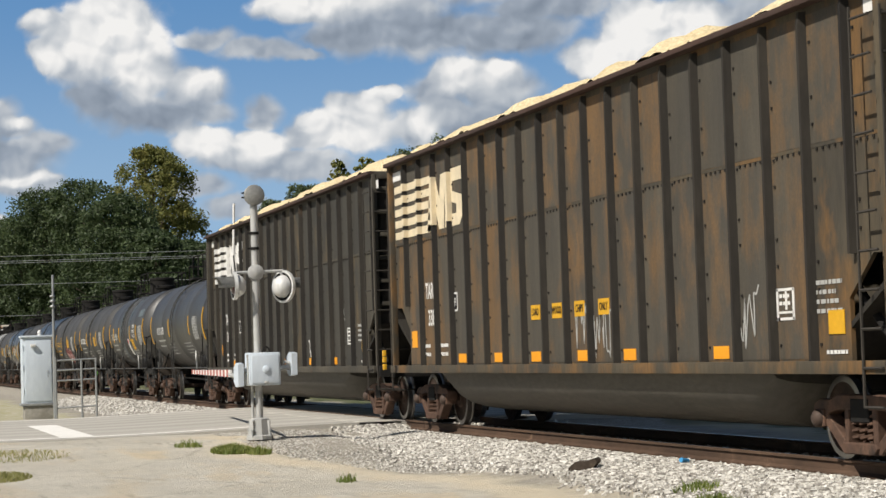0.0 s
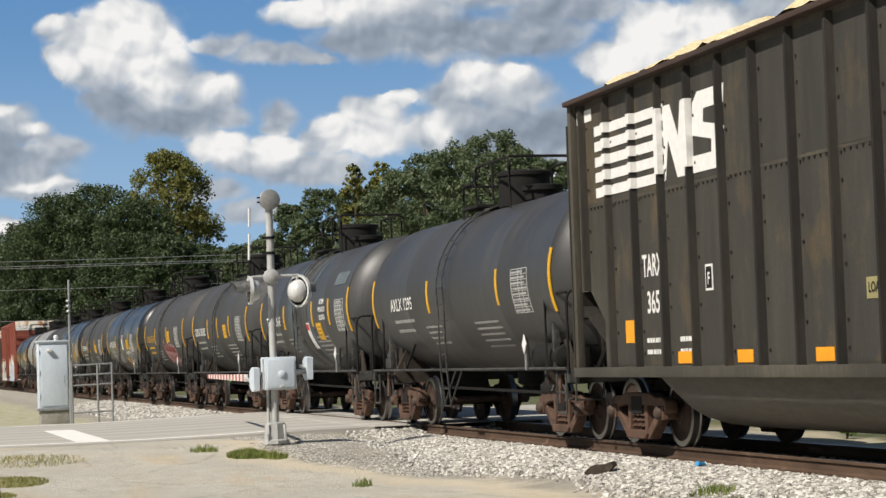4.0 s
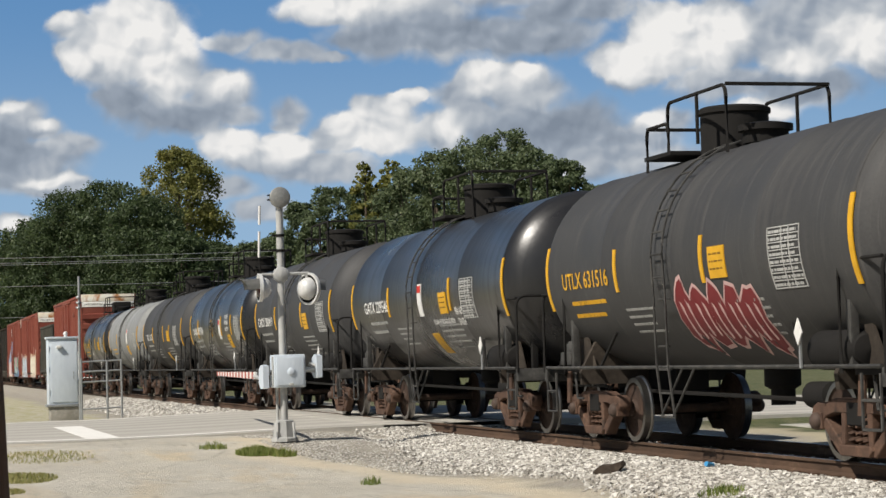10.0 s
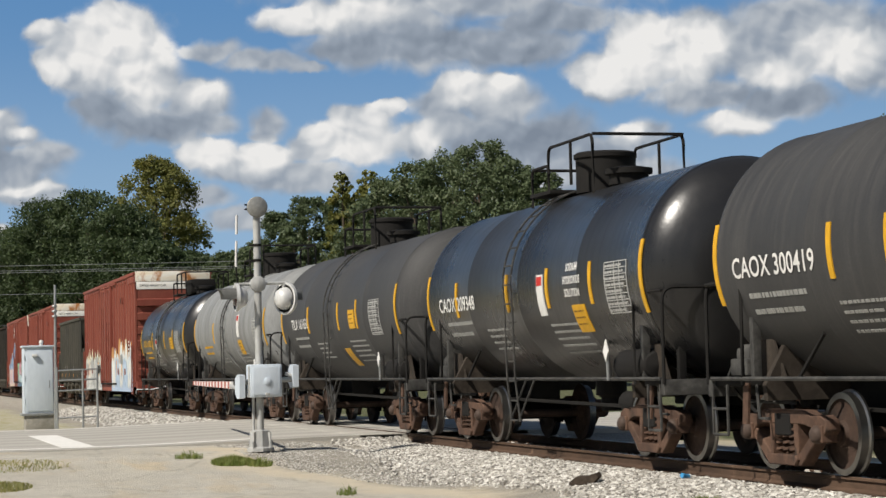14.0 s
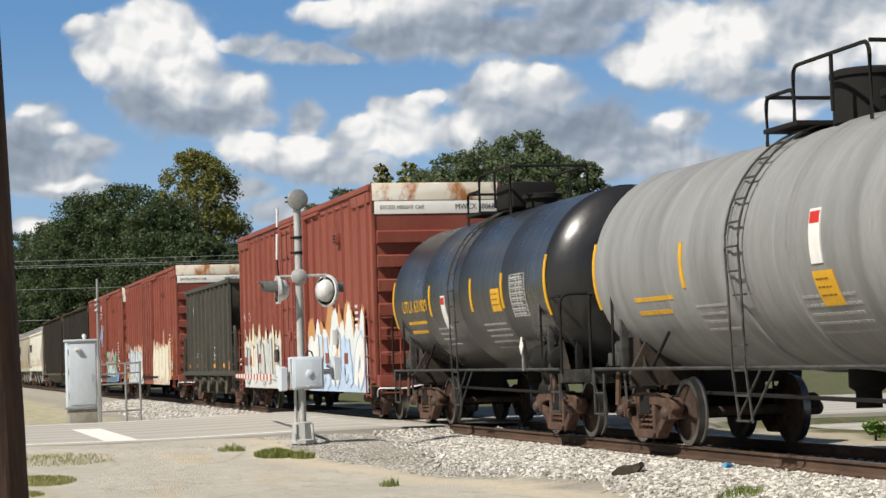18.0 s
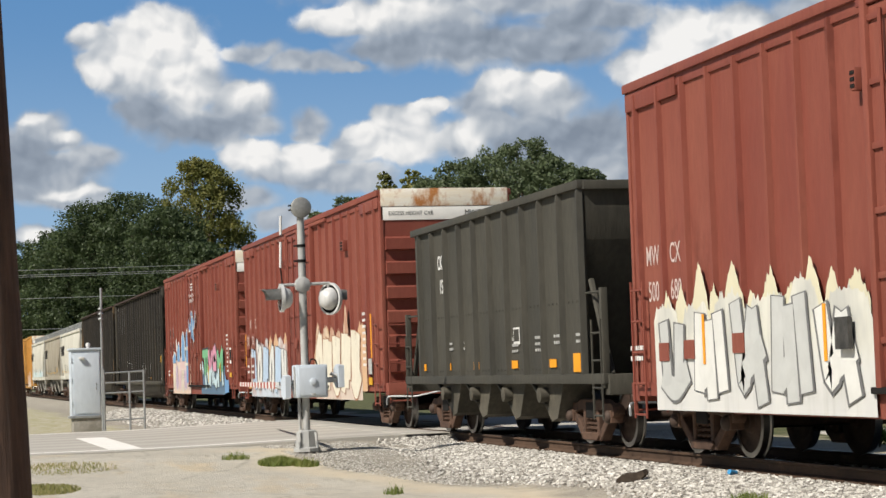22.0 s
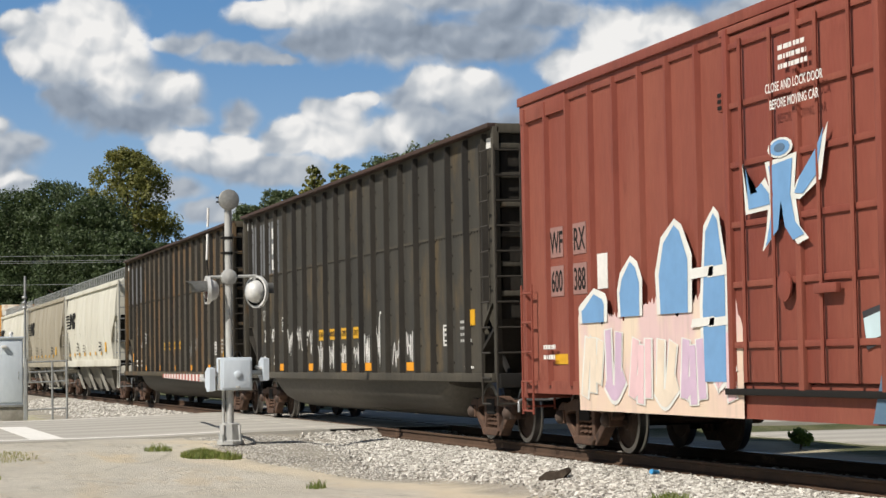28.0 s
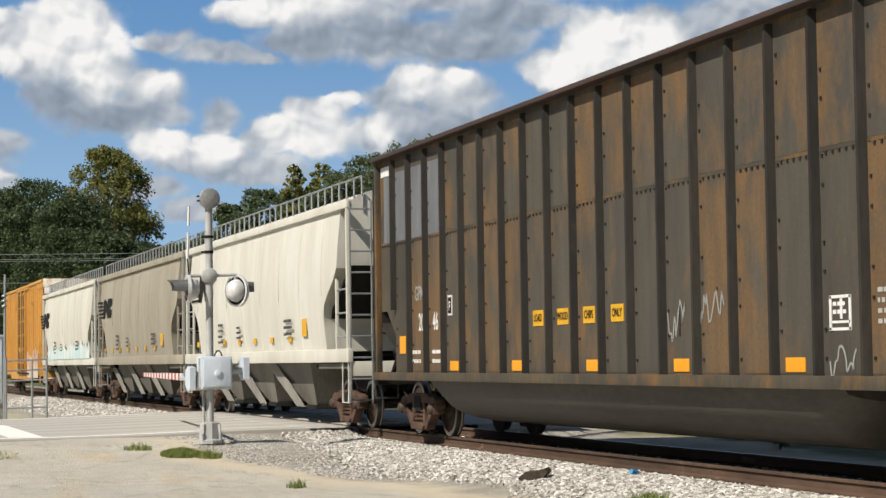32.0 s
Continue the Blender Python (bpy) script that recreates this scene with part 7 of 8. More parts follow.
spray_piece(c3[0], -8.0, 6.0, 1.5, even_humps(-8.0, 6.0, 20, 1.85, 2.2, 77), -HALF - 0.004, TEAL, "turquoise sprayed tags along the lower side", 77, 0.06, 0.2)
# closed door coloured near-black to stand in for the dark of a doorway
b4, hb4 = boxcar(-358.3, -378.6, "faded orange boxcar with a dark doorway", M["orange_box"], 12, [(1.5, 6.5, 0.7, even_humps(1.5, 6.5, 6, 1.4, 2.2, 90), BONE, "bone-white sprayed letters")], half=9.2, dx=-1.2, door_mat=M["under"])


# ================= crossing signal with its lowered gate =================
M["bell"] = worn("dull_aluminium", (0.36, 0.36, 0.34), (0.26, 0.26, 0.25), 0.5, 0.5, stretch=(1, 1, 1), scale=6)
M["lamp_silver"] = worn("bright_silver_paint", (0.70, 0.70, 0.68), (0.56, 0.56, 0.55), 0.40, 0.15, stretch=(1, 1, 0.4), scale=5)
M["silver"] = worn("silver_paint", (0.50, 0.50, 0.48), (0.36, 0.36, 0.35), 0.48, 0.15, stretch=(1, 1, 0.4), scale=5)
M["ltgrey"] = worn("pale_grey_enamel", (0.60, 0.66, 0.72), (0.52, 0.58, 0.64), 0.42, 0.0, stretch=(1, 1, 0.4), scale=2.5, fine_amount=0.08)
M["gate_red"] = plain("faded_red_sheeting", (0.42, 0.10, 0.07), 0.6, 0, 0.3)
M["concrete"] = worn("weathered_concrete", (0.36, 0.34, 0.30), (0.26, 0.245, 0.21), 0.9, stretch=(1, 1, 1), scale=3)
M["lens"] = plain("dark_lens", (0.05, 0.01, 0.01), 0.2, 0, 0.1)


def crossing_signal():
    s = empty("crossing_signal", pose(-35.6, 6.63, -0.13), "silver crossing signal with flashers, bell and lowered gate", "crossing signal")
    g = M["silver"]
    part("footing", lathe([(0.24, 0.0), (0.24, 0.06), (0.20, 0.08), (0.17, 0.36), (0.13, 0.38)], "Z", 8), g, s, "flared silver cast base")
    for k in range(4):
        a = math.pi / 4 + k * math.pi / 2
        part("anchor_bolt", lathe([(0.02, 0.0), (0.02, 0.1), (0.035, 0.1), (0.035, 0.13)], "Z", 6, Matrix.Translation((0.225 * math.cos(a), 0.225 * math.sin(a), 0.05))), M["galv"], s)
        part("base_fin", box(-0.012, 0.012, 0.13, 0.22, 0.05, 0.34), g, s, m=pose(0, 0, 0, 0, 0, 90 * k + 45))
    part("mast", tube([(0, 0, 0.36), (0, 0, 4.2)], 0.066, 18), g, s, "silver steel mast")
    part("conduit", tube([(0.02, -0.12, 0.30), (0.02, -0.12, 0.95)], 0.028, 8), g, s)
    for z in (3.35, 3.62):
        part("clamp", lathe([(0.078, z), (0.078, z + 0.05)], "Z", 14), M["under"], s)
        part("clamp_bolt", box(-0.02, 0.02, -0.14, -0.07, z + 0.01, z + 0.04), M["under"], s)
    part("bell", lathe([(0.02, -0.07), (0.10, -0.065), (0.175, -0.03), (0.185, 0.0), (0.185, 0.05), (0.17, 0.06), (0.0, 0.06)], "X", 30, Matrix.Translation((0.05, 0, 4.32))), M["bell"], s, "round grey crossing bell")
    part("bell_bracket", box(-0.05, 0.05, -0.06, 0.06, 4.1, 4.2, 0.01), g, s)
    for z in (4.28, 4.36):
        part("bell_lug", box(0.02, 0.10, -0.22, -0.17, z - 0.012, z + 0.012), M["under"], s)
    # cross arm and the two lamp units
    part("junction_box", lathe([(0.05, -0.1), (0.14, -0.08), (0.15, 0.0), (0.14, 0.06), (0.06, 0.1)], "X", 10, Matrix.Translation((0.02, 0.0, 2.95))), g, s, "cast junction box")
    part("cross_arm", bars([[(0, -0.42, 2.95), (0, 0.50, 2.97)], [(0.0, 0.47, 2.97), (0.0, 0.47, 2.86)], [(0, -0.40, 2.95), (0, -0.40, 2.75)]], 0.028, 8), g, s)
    lamp = Matrix.Translation((0.0, 0.50, 2.69)) @ Matrix.Rotation(radians(120), 4, "Z")
    unit(s, lamp, 0.28)
    lamp = Matrix.Translation((0.0, -0.38, 2.72)) @ Matrix.Rotation(radians(-90), 4, "Z")
    unit(s, lamp, 0.24)
    # gate mechanism
    part("gate_mechanism", box(-0.22, 0.22, -0.20, 0.365, 0.95, 1.53, 0.03), M["ltgrey"], s, "pale grey gate mechanism box")
    part("box_door", box(0.22, 0.245, -0.16, 0.33, 0.99, 1.49, 0.012), M["ltgrey"], s)
    part("door_boss", lathe([(0.065, 0.0), (0.065, 0.02), (0.045, 0.03)], "X", 18, Matrix.Translation((0.244, 0.10, 1.23))), M["ltgrey"], s)
    part("box_latch", box(0.244, 0.28, 0.06, 0.13, 0.985, 1.03, 0.008), M["silver"], s, "small bright latch")
    part("box_hinge", tube([(0.16, -0.215, 0.98), (0.16, -0.215, 1.5)], 0.02, 6), g, s)
    part("lifting_eye", tube(round_path([(0.1, 0.06, 1.53), (0.1, 0.10, 1.63), (0.1, 0.17, 1.62), (0.1, 0.20, 1.53)], 0.03), 0.014, 6), M["under"], s)
    for y, z0, z1 in ((-0.34, 0.93, 1.36), (0.62, 1.10, 1.52)):
        bm = prism([(-0.30, z0 + 0.10), (-0.1, z0), (0.18, z0 + 0.02), (0.20, z1 - 0.02), (-0.05, z1), (-0.28, z1 - 0.08)], y - 0.05, y + 0.05)
        part("counterweight", bm, M["ltgrey"], s, "pale grey counterweight plate")
    part("gate_shaft", tube([(0, -0.36, 1.22), (0, 0.66, 1.26)], 0.05, 10), g, s)
    part("support_arm", tube([(0.0, 0.46, 1.36), (0.05, 0.62, 1.30)], 0.035, 6), g, s)
    part("support_arm", tube([(-0.2, -0.34, 1.1), (-1.1, -0.33, 1.16)], 0.035, 6), g, s)
    part("wand", tube([(0.0, -0.36, 2.96), (0.0, -0.39, 3.32)], 0.014, 6), M["under"], s)
    part("wand_sleeve", bars([[(0.0, -0.385, 3.26), (0.0, -0.37, 3.72)], [(0.0, -0.365, 3.84), (0.0, -0.355, 4.18)]], 0.022, 8), M["white"], s, "white sleeved upright wand")
    # striped arm across the road
    a, b = Vector((-0.9, -0.33, 1.17)), Vector((-10.6, 0.46, 1.17))
    n = 26
    for k in range(n):
        p, q = a.lerp(b, k / n), a.lerp(b, (k + 1) / n)
        way = (q - p).normalized()
        m = Matrix.Translation((p + q) / 2) @ way.to_track_quat("X", "Z").to_matrix().to_4x4()
        hgt = 0.065 - 0.022 * k / n
        part("gate_arm_band", box(-(q - p).length / 2, (q - p).length / 2, -0.02, 0.02, -hgt, hgt), M["gate_red"] if k % 2 else M["white"], s,
             "faded red band" if k % 2 else "white band", m)
    return s


def unit(s, m, r):
    """A flasher on its round backing: the lamp looks along +x of m."""
    bm = lathe([(r * 0.5, -0.012), (r, -0.01), (r, 0.012), (r * 0.5, 0.012)], "X", 32, m)
    back = part("lamp_backing", bm, M["under"], s, "round black lamp backing")
    part("backing_rim", lathe([(r * 0.9, -0.03), (r * 1.03, -0.03), (r * 1.03, 0.03), (r * 0.9, 0.03)], "X", 32, m, cap=False), M["lamp_silver"], back, "bright rim")
    part("lamp_housing", lathe([(0.02, -0.20), (0.09, -0.19), (0.155, -0.15), (0.195, -0.07), (0.205, 0.0)], "X", 24, m), M["lamp_silver"], back, "silver domed lamp housing")
    part("lens", lathe([(0.16, 0.02), (0.13, 0.05), (0.02, 0.07)], "X", 22, m), M["lens"], back, "dark red lens")
    bm = bmesh.new()
    rows = []
    for k in range(13):
        a = math.pi * (k / 12) * 1.1 - 0.05 * math.pi
        rows.append([bm.verts.new(m @ Vector((x, 0.17 * math.cos(a) * q, 0.17 * math.sin(a) * q))) for x, q in ((0.0, 1.0), (0.40 - 0.14 * abs(math.cos(a)), 0.96))])
    for u, w in zip(rows, rows[1:]):
        bm.faces.new((u[0], u[1], w[1], w[0]))
    bmesh.ops.solidify(bm, geom=bm.faces[:], thickness=0.006)
    part("visor", bm, M["bell"], back, "grey metal visor")


crossing_signal()


# ================= equipment cabinet and hand rail =================
def cabinet():
    c = empty("signal_cabinet", pose(-62.4, 4.86, -0.36), "pale grey steel signal cabinet on a concrete base", "equipment cabinet")
    part("base", box(-0.42, 0.42, -0.40, 0.44, 0.0, 0.46, 0.02), M["concrete"], c, "tan concrete base")
    part("skid", box(-0.46, 0.46, -0.50, 0.50, 0.46, 0.53, 0.01), M["galv"], c)
    part("body", box(-0.40, 0.40, -0.44, 0.44, 0.53, 2.50, 0.015), M["ltgrey"], c)
    part("door", box(0.40, 0.425, -0.36, 0.41, 0.60, 2.42, 0.008), M["ltgrey"], c)
    part("roof", box(-0.44, 0.46, -0.48, 0.48, 2.50, 2.56, 0.015), M["ltgrey"], c)
    part("vent_hood", box(0.425, 0.52, -0.20, -0.04, 2.22, 2.30, 0.015), M["white"], c, "small white vent hood")
    part("lamp", lathe([(0.05, 2.56), (0.05, 2.62), (0.07, 2.63), (0.06, 2.70), (0.02, 2.72)], "Z", 12, Matrix.Translation((0.2, 0.1, 0))), M["white"], c, "small white indicator")
    for z in (0.9, 1.6, 2.2):
        part("hinge", tube([(0.40, -0.42, z - 0.07), (0.40, -0.42, z + 0.07)], 0.022, 6), M["ltgrey"], c)
    part("handle", tube(round_path([(0.43, 0.30, 1.3), (0.49, 0.30, 1.3), (0.49, 0.30, 1.5), (0.43, 0.30, 1.5)], 0.03), 0.012, 6), M["galv"], c)
    r = empty("hand_rail", pose(-60.2, 5.24, -0.32), "galvanised pipe hand rail beside the cabinet", "railing")
    for y, h in ((0.0, 1.85), (0.74, 1.78), (1.16, 1.80)):
        part("post", tube([(0, y, 0), (0, y, h)], 0.032, 10), M["galv"], r)
    for z in (0.36, 1.15, 1.45, 1.74):
        part("rail", tube([(0, 0.0, z), (0, 1.16, z + 0.03)], 0.024, 8), M["galv"], r)
    a = empty("antenna_post", pose(-60.3, 5.20, -0.32), "slim galvanised antenna post", "post")
    part("pole", tube([(0, 0, 0), (0, 0.02, 4.25)], [0.045, 0.035], 10), M["galv"], a)
    for z in (3.3, 3.45, 3.6):
        part("insulator", lathe([(0.07, z), (0.08, z + 0.03), (0.07, z + 0.06)], "Z", 12), M["galv"], a)


cabinet()


# ================= utility pole and wires =================
def pole_material():
    m, nt, b = shader("weathered_brown_pole_wood")
    v = coords(nt, (1, 1, 0.06))
    v2 = coords(nt, (1, 1, 0.5))
    grain = noise_node(nt, v, 34, 6, 0.7, 0.3, 0.7)
    blot = noise_node(nt, v2, 5, 5, 0.6, 0.4, 0.66)
    col = mixed(nt, grain, (0.05, 0.026, 0.016), (0.115, 0.062, 0.038))
    col = mixed(nt, math_node(nt, "MULTIPLY", blot, 0.6), col, (0.024, 0.013, 0.009))
    nt.links.new(col, b.inputs["Base Color"])
    b.inputs["Roughness"].default_value = 0.85
    bump(nt, b, grain, 0.012, 0.8)
    return m


def utility_pole():
    p = empty("utility_pole", pose(-11.5, 0.43, -0.44, 1.6, 0, 0), "weathered brown wooden utility pole", "utility pole")
    pts = [(0.012 * math.sin(k * 0.35), 0.012 * math.cos(k * 0.3), 0.5 * k) for k in range(20)]
    part("shaft", add_tube(bmesh.new(), pts, [0.195 - 0.0035 * k for k in range(20)], 28), pole_material(), p)
    part("wire_staple", tube([(0.18, -0.07, 0.3), (0.165, -0.07, 6.0)], 0.006, 5), M["under"], p, "ground wire stapled to the shaft")


utility_pole()


def wire(y0, z0, z1, sag, r=0.02):
    a, b = Vector((-175, -30, z0)), Vector((-150, 95, z1))
    w = empty("overhead_wire", pose(0, 0, 0), "thin pale overhead wire", "wire", "overhead wires")
    pts = [a.lerp(b, k / 24) + Vector((0, y0, -sag * 4 * (k / 24) * (1 - k / 24))) for k in range(25)]
    w.location = pts[0]
    part("strand", tube([p - pts[0] for p in pts], r, 5), M["galv"], w)


for k, z in enumerate((10.4, 10.0, 9.85, 8.1, 5.6)):
    wire(0.2 * k, z, z + 0.6, 0.5, 0.019)


# ================= trees =================
def leaf_material(name, a, b2, c):
    m, nt, b = shader(name)
    geo = nt.nodes.new("ShaderNodeNewGeometry")
    ramp = nt.nodes.new("ShaderNodeValToRGB")
    ramp.color_ramp.elements[0].color, ramp.color_ramp.elements[1].color = (*a, 1), (*c, 1)
    e = ramp.color_ramp.elements.new(0.55)
    e.color = (*b2, 1)
    v = coords(nt)
    big = noise_node(nt, v, 0.35, 4, 0.6, 0.35, 0.65)
    f = math_node(nt, "MULTIPLY_ADD", big, 0.4, math_node(nt, "MULTIPLY", geo.outputs["Random Per Island"], 0.6))
    nt.links.new(f, ramp.inputs[0])
    nt.links.new(ramp.outputs[0], b.inputs["Base Color"])
    b.inputs["Roughness"].default_value = 0.6
    tr = nt.nodes.new("ShaderNodeBsdfTranslucent")
    nt.links.new(ramp.outputs[0], tr.inputs["Color"])
    mx = nt.nodes.new("ShaderNodeMixShader")
    mx.inputs[0].default_value = 0.40
    nt.links.new(b.outputs[0], mx.inputs[1])
    nt.links.new(tr.outputs[0], mx.inputs[2])
    nt.links.new(mx.outputs[0], nt.nodes["Material Output"].inputs["Surface"])
    return m


M["leaf_dark"] = leaf_material("dark_green_leaves", (0.030, 0.050, 0.018), (0.064, 0.096, 0.036), (0.105, 0.138, 0.054))
M["leaf_mid"] = leaf_material("green_leaves", (0.056, 0.082, 0.034), (0.105, 0.140, 0.064), (0.16, 0.19, 0.092))
M["leaf_gold"] = leaf_material("yellowing_leaves", (0.08, 0.10, 0.025), (0.185, 0.19, 0.048), (0.30, 0.26, 0.075))
M["bark"] = plain("grey_brown_bark", (0.10, 0.08, 0.06), 0.9)
M["shrub_green"] = leaf_material("bright_shrub_leaves", (0.06, 0.11, 0.02), (0.11, 0.19, 0.035), (0.17, 0.25, 0.05))


def leaves(rng, centres, radii, count, size, squash=0.8):
    """Many small four-cornered leaves gathered in clumps."""
    centres, radii = np.array(centres), np.array(radii)
    prob = radii ** 2 / (radii ** 2).sum()
    pick = rng.choice(len(centres), count, p=prob)
    way = rng.normal(size=(count, 3))
    way /= np.linalg.norm(way, axis=1)[:, None]
    dist = radii[pick] * (0.35 + 0.85 * rng.random(count))
    pos = centres[pick] + way * dist[:, None] * (1, 1, squash)
    nrm = way * 0.7 + rng.normal(size=(count, 3)) * 0.6 + (0, 0, 0.25)
    nrm /= np.linalg.norm(nrm, axis=1)[:, None]
    u = np.cross(nrm, rng.normal(size=(count, 3)))
    u /= np.linalg.norm(u, axis=1)[:, None]
    w = np.cross(nrm, u)
    s = size * (0.6 + 0.8 * rng.random(count))[:, None]
    quad = np.stack([pos - u * s * 0.5, pos + w * s * 0.36, pos + u * s * 0.5, pos - w * s * 0.36], 1).reshape(-1, 3)
    me = bpy.data.meshes.new("crown")
    faces = np.arange(count * 4).reshape(-1, 4)
    me.from_pydata(quad.tolist(), [], faces.tolist())
    return me


def tree(x, y, h, rad, leaf, seed, label, low=0.12, count=7000, size=0.5, airy=0.0, kind_name="tree"):
    rng = np.random.default_rng(seed)
    t = empty(kind_name, pose(x, y, -0.3), label, "tree", "trees beyond the track")
    tr = bmesh.new()
    add_tube(tr, [(0, 0, 0), (0.05, 0.1, h * 0.25), (-0.1, 0.1, h * 0.5), (0.1, 0, h * 0.8)], [h * 0.022, h * 0.018, h * 0.012, h * 0.004], 10)
    part("trunk", tr, M["bark"], t)
    centres, radii = [], []
    n = int(150 + rad * 30)
    for k in range(n):
        q = rng.random() ** 0.85
        z = h * (low + (0.98 - low) * q)
        # widest a little above the middle, closing to a rounded top
        prof = math.sin(math.pi * min(1.0, 0.20 + 0.78 * (z / h - low) / (1 - low))) ** 0.6
        a, rr = rng.uniform(0, 2 * math.pi), rad * prof * math.sqrt(rng.uniform(0.05, 1.0))
        c = rng.uniform(0.09, 0.22) * rad * (0.6 + 0.4 * prof)
        z = min(z, h - c * 0.8)
        centres.append((rr * math.cos(a), rr * math.sin(a), z))
        radii.append(c)
    for k in range(0, n, 26):
        cx, cy, cz = centres[k]
        part("limb", tube([(0, 0.05, cz * 0.6), (cx * 0.5, cy * 0.5, cz * 0.82), (cx, cy, cz)], [h * 0.008, h * 0.005, h * 0.002], 6), M["bark"], t)
    me = leaves(rng, centres, radii, count, size)
    me.materials.append(leaf)
    part("crown", me, None, t, "uneven leafy crown")
    return t


TREES_LEFT = ((-269.4, 17.9, 20.9, 8.0), (-264.1, 21.8, 24.4, 8.0), (-260.6, 27.0, 25.2, 8.0), (-250.1, 29.9, 22.3, 7.2), (-244.0, 33.2, 17.5, 6.0), (-270.0, 23.5, 23.0, 8.0),
              (-257.0, 39.5, 17.0, 5.0), (-251.3, 43.3, 16.6, 5.0), (-236.0, 44.0, 17.0, 4.2), (-275.0, 12.0, 20.0, 6.0), (-262.0, 33.5, 20.5, 5.5))
TREES_RIGHT = ((-161.9, 32.0, 14.6, 3.0), (-158.0, 33.6, 15.6, 3.2), (-156.6, 35.8, 15.2, 3.2), (-151.0, 37.2, 14.8, 3.6), (-146.0, 37.2, 16.0, 3.6), (-141.1, 38.2, 16.6, 3.8),
               (-136.7, 39.4, 17.0, 4.0), (-132.3, 40.3, 16.9, 4.0), (-129.8, 41.6, 15.6, 3.4), (-127.2, 42.8, 14.4, 3.0), (-126.0, 44.2, 12.6, 2.6), (-150.0, 40.0, 13.0, 4.0), (-140.0, 43.5, 12.0, 4.5))
for k, (x, y, h, r) in enumerate(TREES_LEFT):
    tree(x, y, h, r, M["leaf_mid"] if k in (7, 8) else M["leaf_dark"], 40 + k, "dense dark green tree behind the railway", count=38000, size=0.31)
tree(-283.0, 38.6, 31.8, 7.6, M["leaf_gold"], 60, "tall broad tree turning yellow", low=0.3, count=36000, size=0.36)
for k, (x, y, h, r) in enumerate(TREES_RIGHT):
    tree(x, y, h, r, M["leaf_mid"], 70 + k, "leafy green tree behind the railway", count=30000, size=0.20)
tree(-154.0, 35.5, 17.2, 1.5, M["leaf_gold"], 90, "slender yellow-green tree among darker ones", low=0.4, count=2500, size=0.34)
tree(-153.6, 37.4, 17.2, 1.9, M["leaf_gold"], 91, "slender yellow-green tree among darker ones", low=0.4, count=3000, size=0.34)
tree(-96.9, 52.4, 14.6, 2.2, M["leaf_mid"], 92, "leafy green tree behind the railway", count=4000, size=0.28)


def far_woods():
    rng = np.random.default_rng(5)
    centres, radii = [], []
    for k in range(260):
        a = radians(rng.uniform(-6, 36))
        d = rng.uniform(300, 420)
        centres.append((-d * math.cos(a), d * math.sin(a) + 6, rng.uniform(1.5, 9.0)))
        radii.append(rng.uniform(3.0, 6.0))
    me = leaves(rng, centres, radii, 52000, 1.1)
    me.materials.append(M["leaf_dark"])
    tagged(new("woods", me), "dark green woods on the horizon", "woods", kind="stuff")


far_woods()


# ================= ballast, grass and litter =================
def stone_material():
    m, nt, b = shader("pale_crushed_stone")
    geo = nt.nodes.new("ShaderNodeNewGeometry")
    ramp = nt.nodes.new("ShaderNodeValToRGB")
    ramp.color_ramp.elements[0].color, ramp.color_ramp.elements[1].color = (0.16, 0.145, 0.125, 1), (0.78, 0.75, 0.69, 1)
    ramp.color_ramp.elements.new(0.5).color = (0.46, 0.435, 0.385, 1)
    nt.links.new(geo.outputs["Random Per Island"], ramp.inputs[0])
    v = coords(nt, shift=False)
    f = noise_node(nt, v, 60, 3, 0.6)
    nt.links.new(mixed(nt, math_node(nt, "MULTIPLY", f, 0.3), ramp.outputs[0], (0.2, 0.19, 0.17)), b.inputs["Base Color"])
    b.inputs["Roughness"].default_value = 0.9
    return m


M["stone"] = stone_material()


def toe(x):
    """Distance from the track's centre at which the ballast runs out."""
    return 2.6 + 0.5 * smooth(-24.0, -31.0, x) - 0.7 * smooth(-32.0, -36.5, x)


def stones(label, count, xr, yr, seed, size, keep):
    rng = np.random.default_rng(seed)
    base = np.array([(x, y, z) for x in (-1, 1) for y in (-1, 1) for z in (-1, 1)], float)
    quads = np.array(((0, 1, 3, 2), (4, 6, 7, 5), (0, 4, 5, 1), (2, 3, 7, 6), (0, 2, 6, 4), (1, 5, 7, 3)))
    pts = []
    while len(pts) < count:
        x, y = rng.uniform(*xr), rng.uniform(*yr)
        if rng.random() < keep(x, y):
            pts.append((x, y, ground_z(x, y)))
    pts = np.array(pts)
    n = len(pts)
    v = base[None] * (0.62 + 0.5 * rng.random((n, 8, 3)))
    s = size * (0.5 + 0.9 * rng.random((n, 1, 1)) ** 1.5) * np.array((1.0, 0.85, 0.65))
    v = v * s
    a = rng.uniform(0, 2 * math.pi, n)
    ca, sa = np.cos(a)[:, None], np.sin(a)[:, None]
    b = rng.uniform(-0.7, 0.7, n)
    cb, sb = np.cos(b)[:, None], np.sin(b)[:, None]
    x, y, z = v[..., 0], v[..., 1], v[..., 2]
    x, z = x * cb - z * sb, x * sb + z * cb
    x, y = x * ca - y * sa, x * sa + y * ca
    v = np.stack([x, y, z], -1) + pts[:, None] + np.array((0, 0, size * 0.32))
    me = bpy.data.meshes.new("ballast_stones")
    faces = (np.arange(n)[:, None, None] * 8 + quads[None]).reshape(-1, 4)
    me.from_pydata(v.reshape(-1, 3).tolist(), [], faces.tolist())
    me.materials.append(M["stone"])
    tagged(new("ballast_stones", me), label, "gravel", kind="stuff")


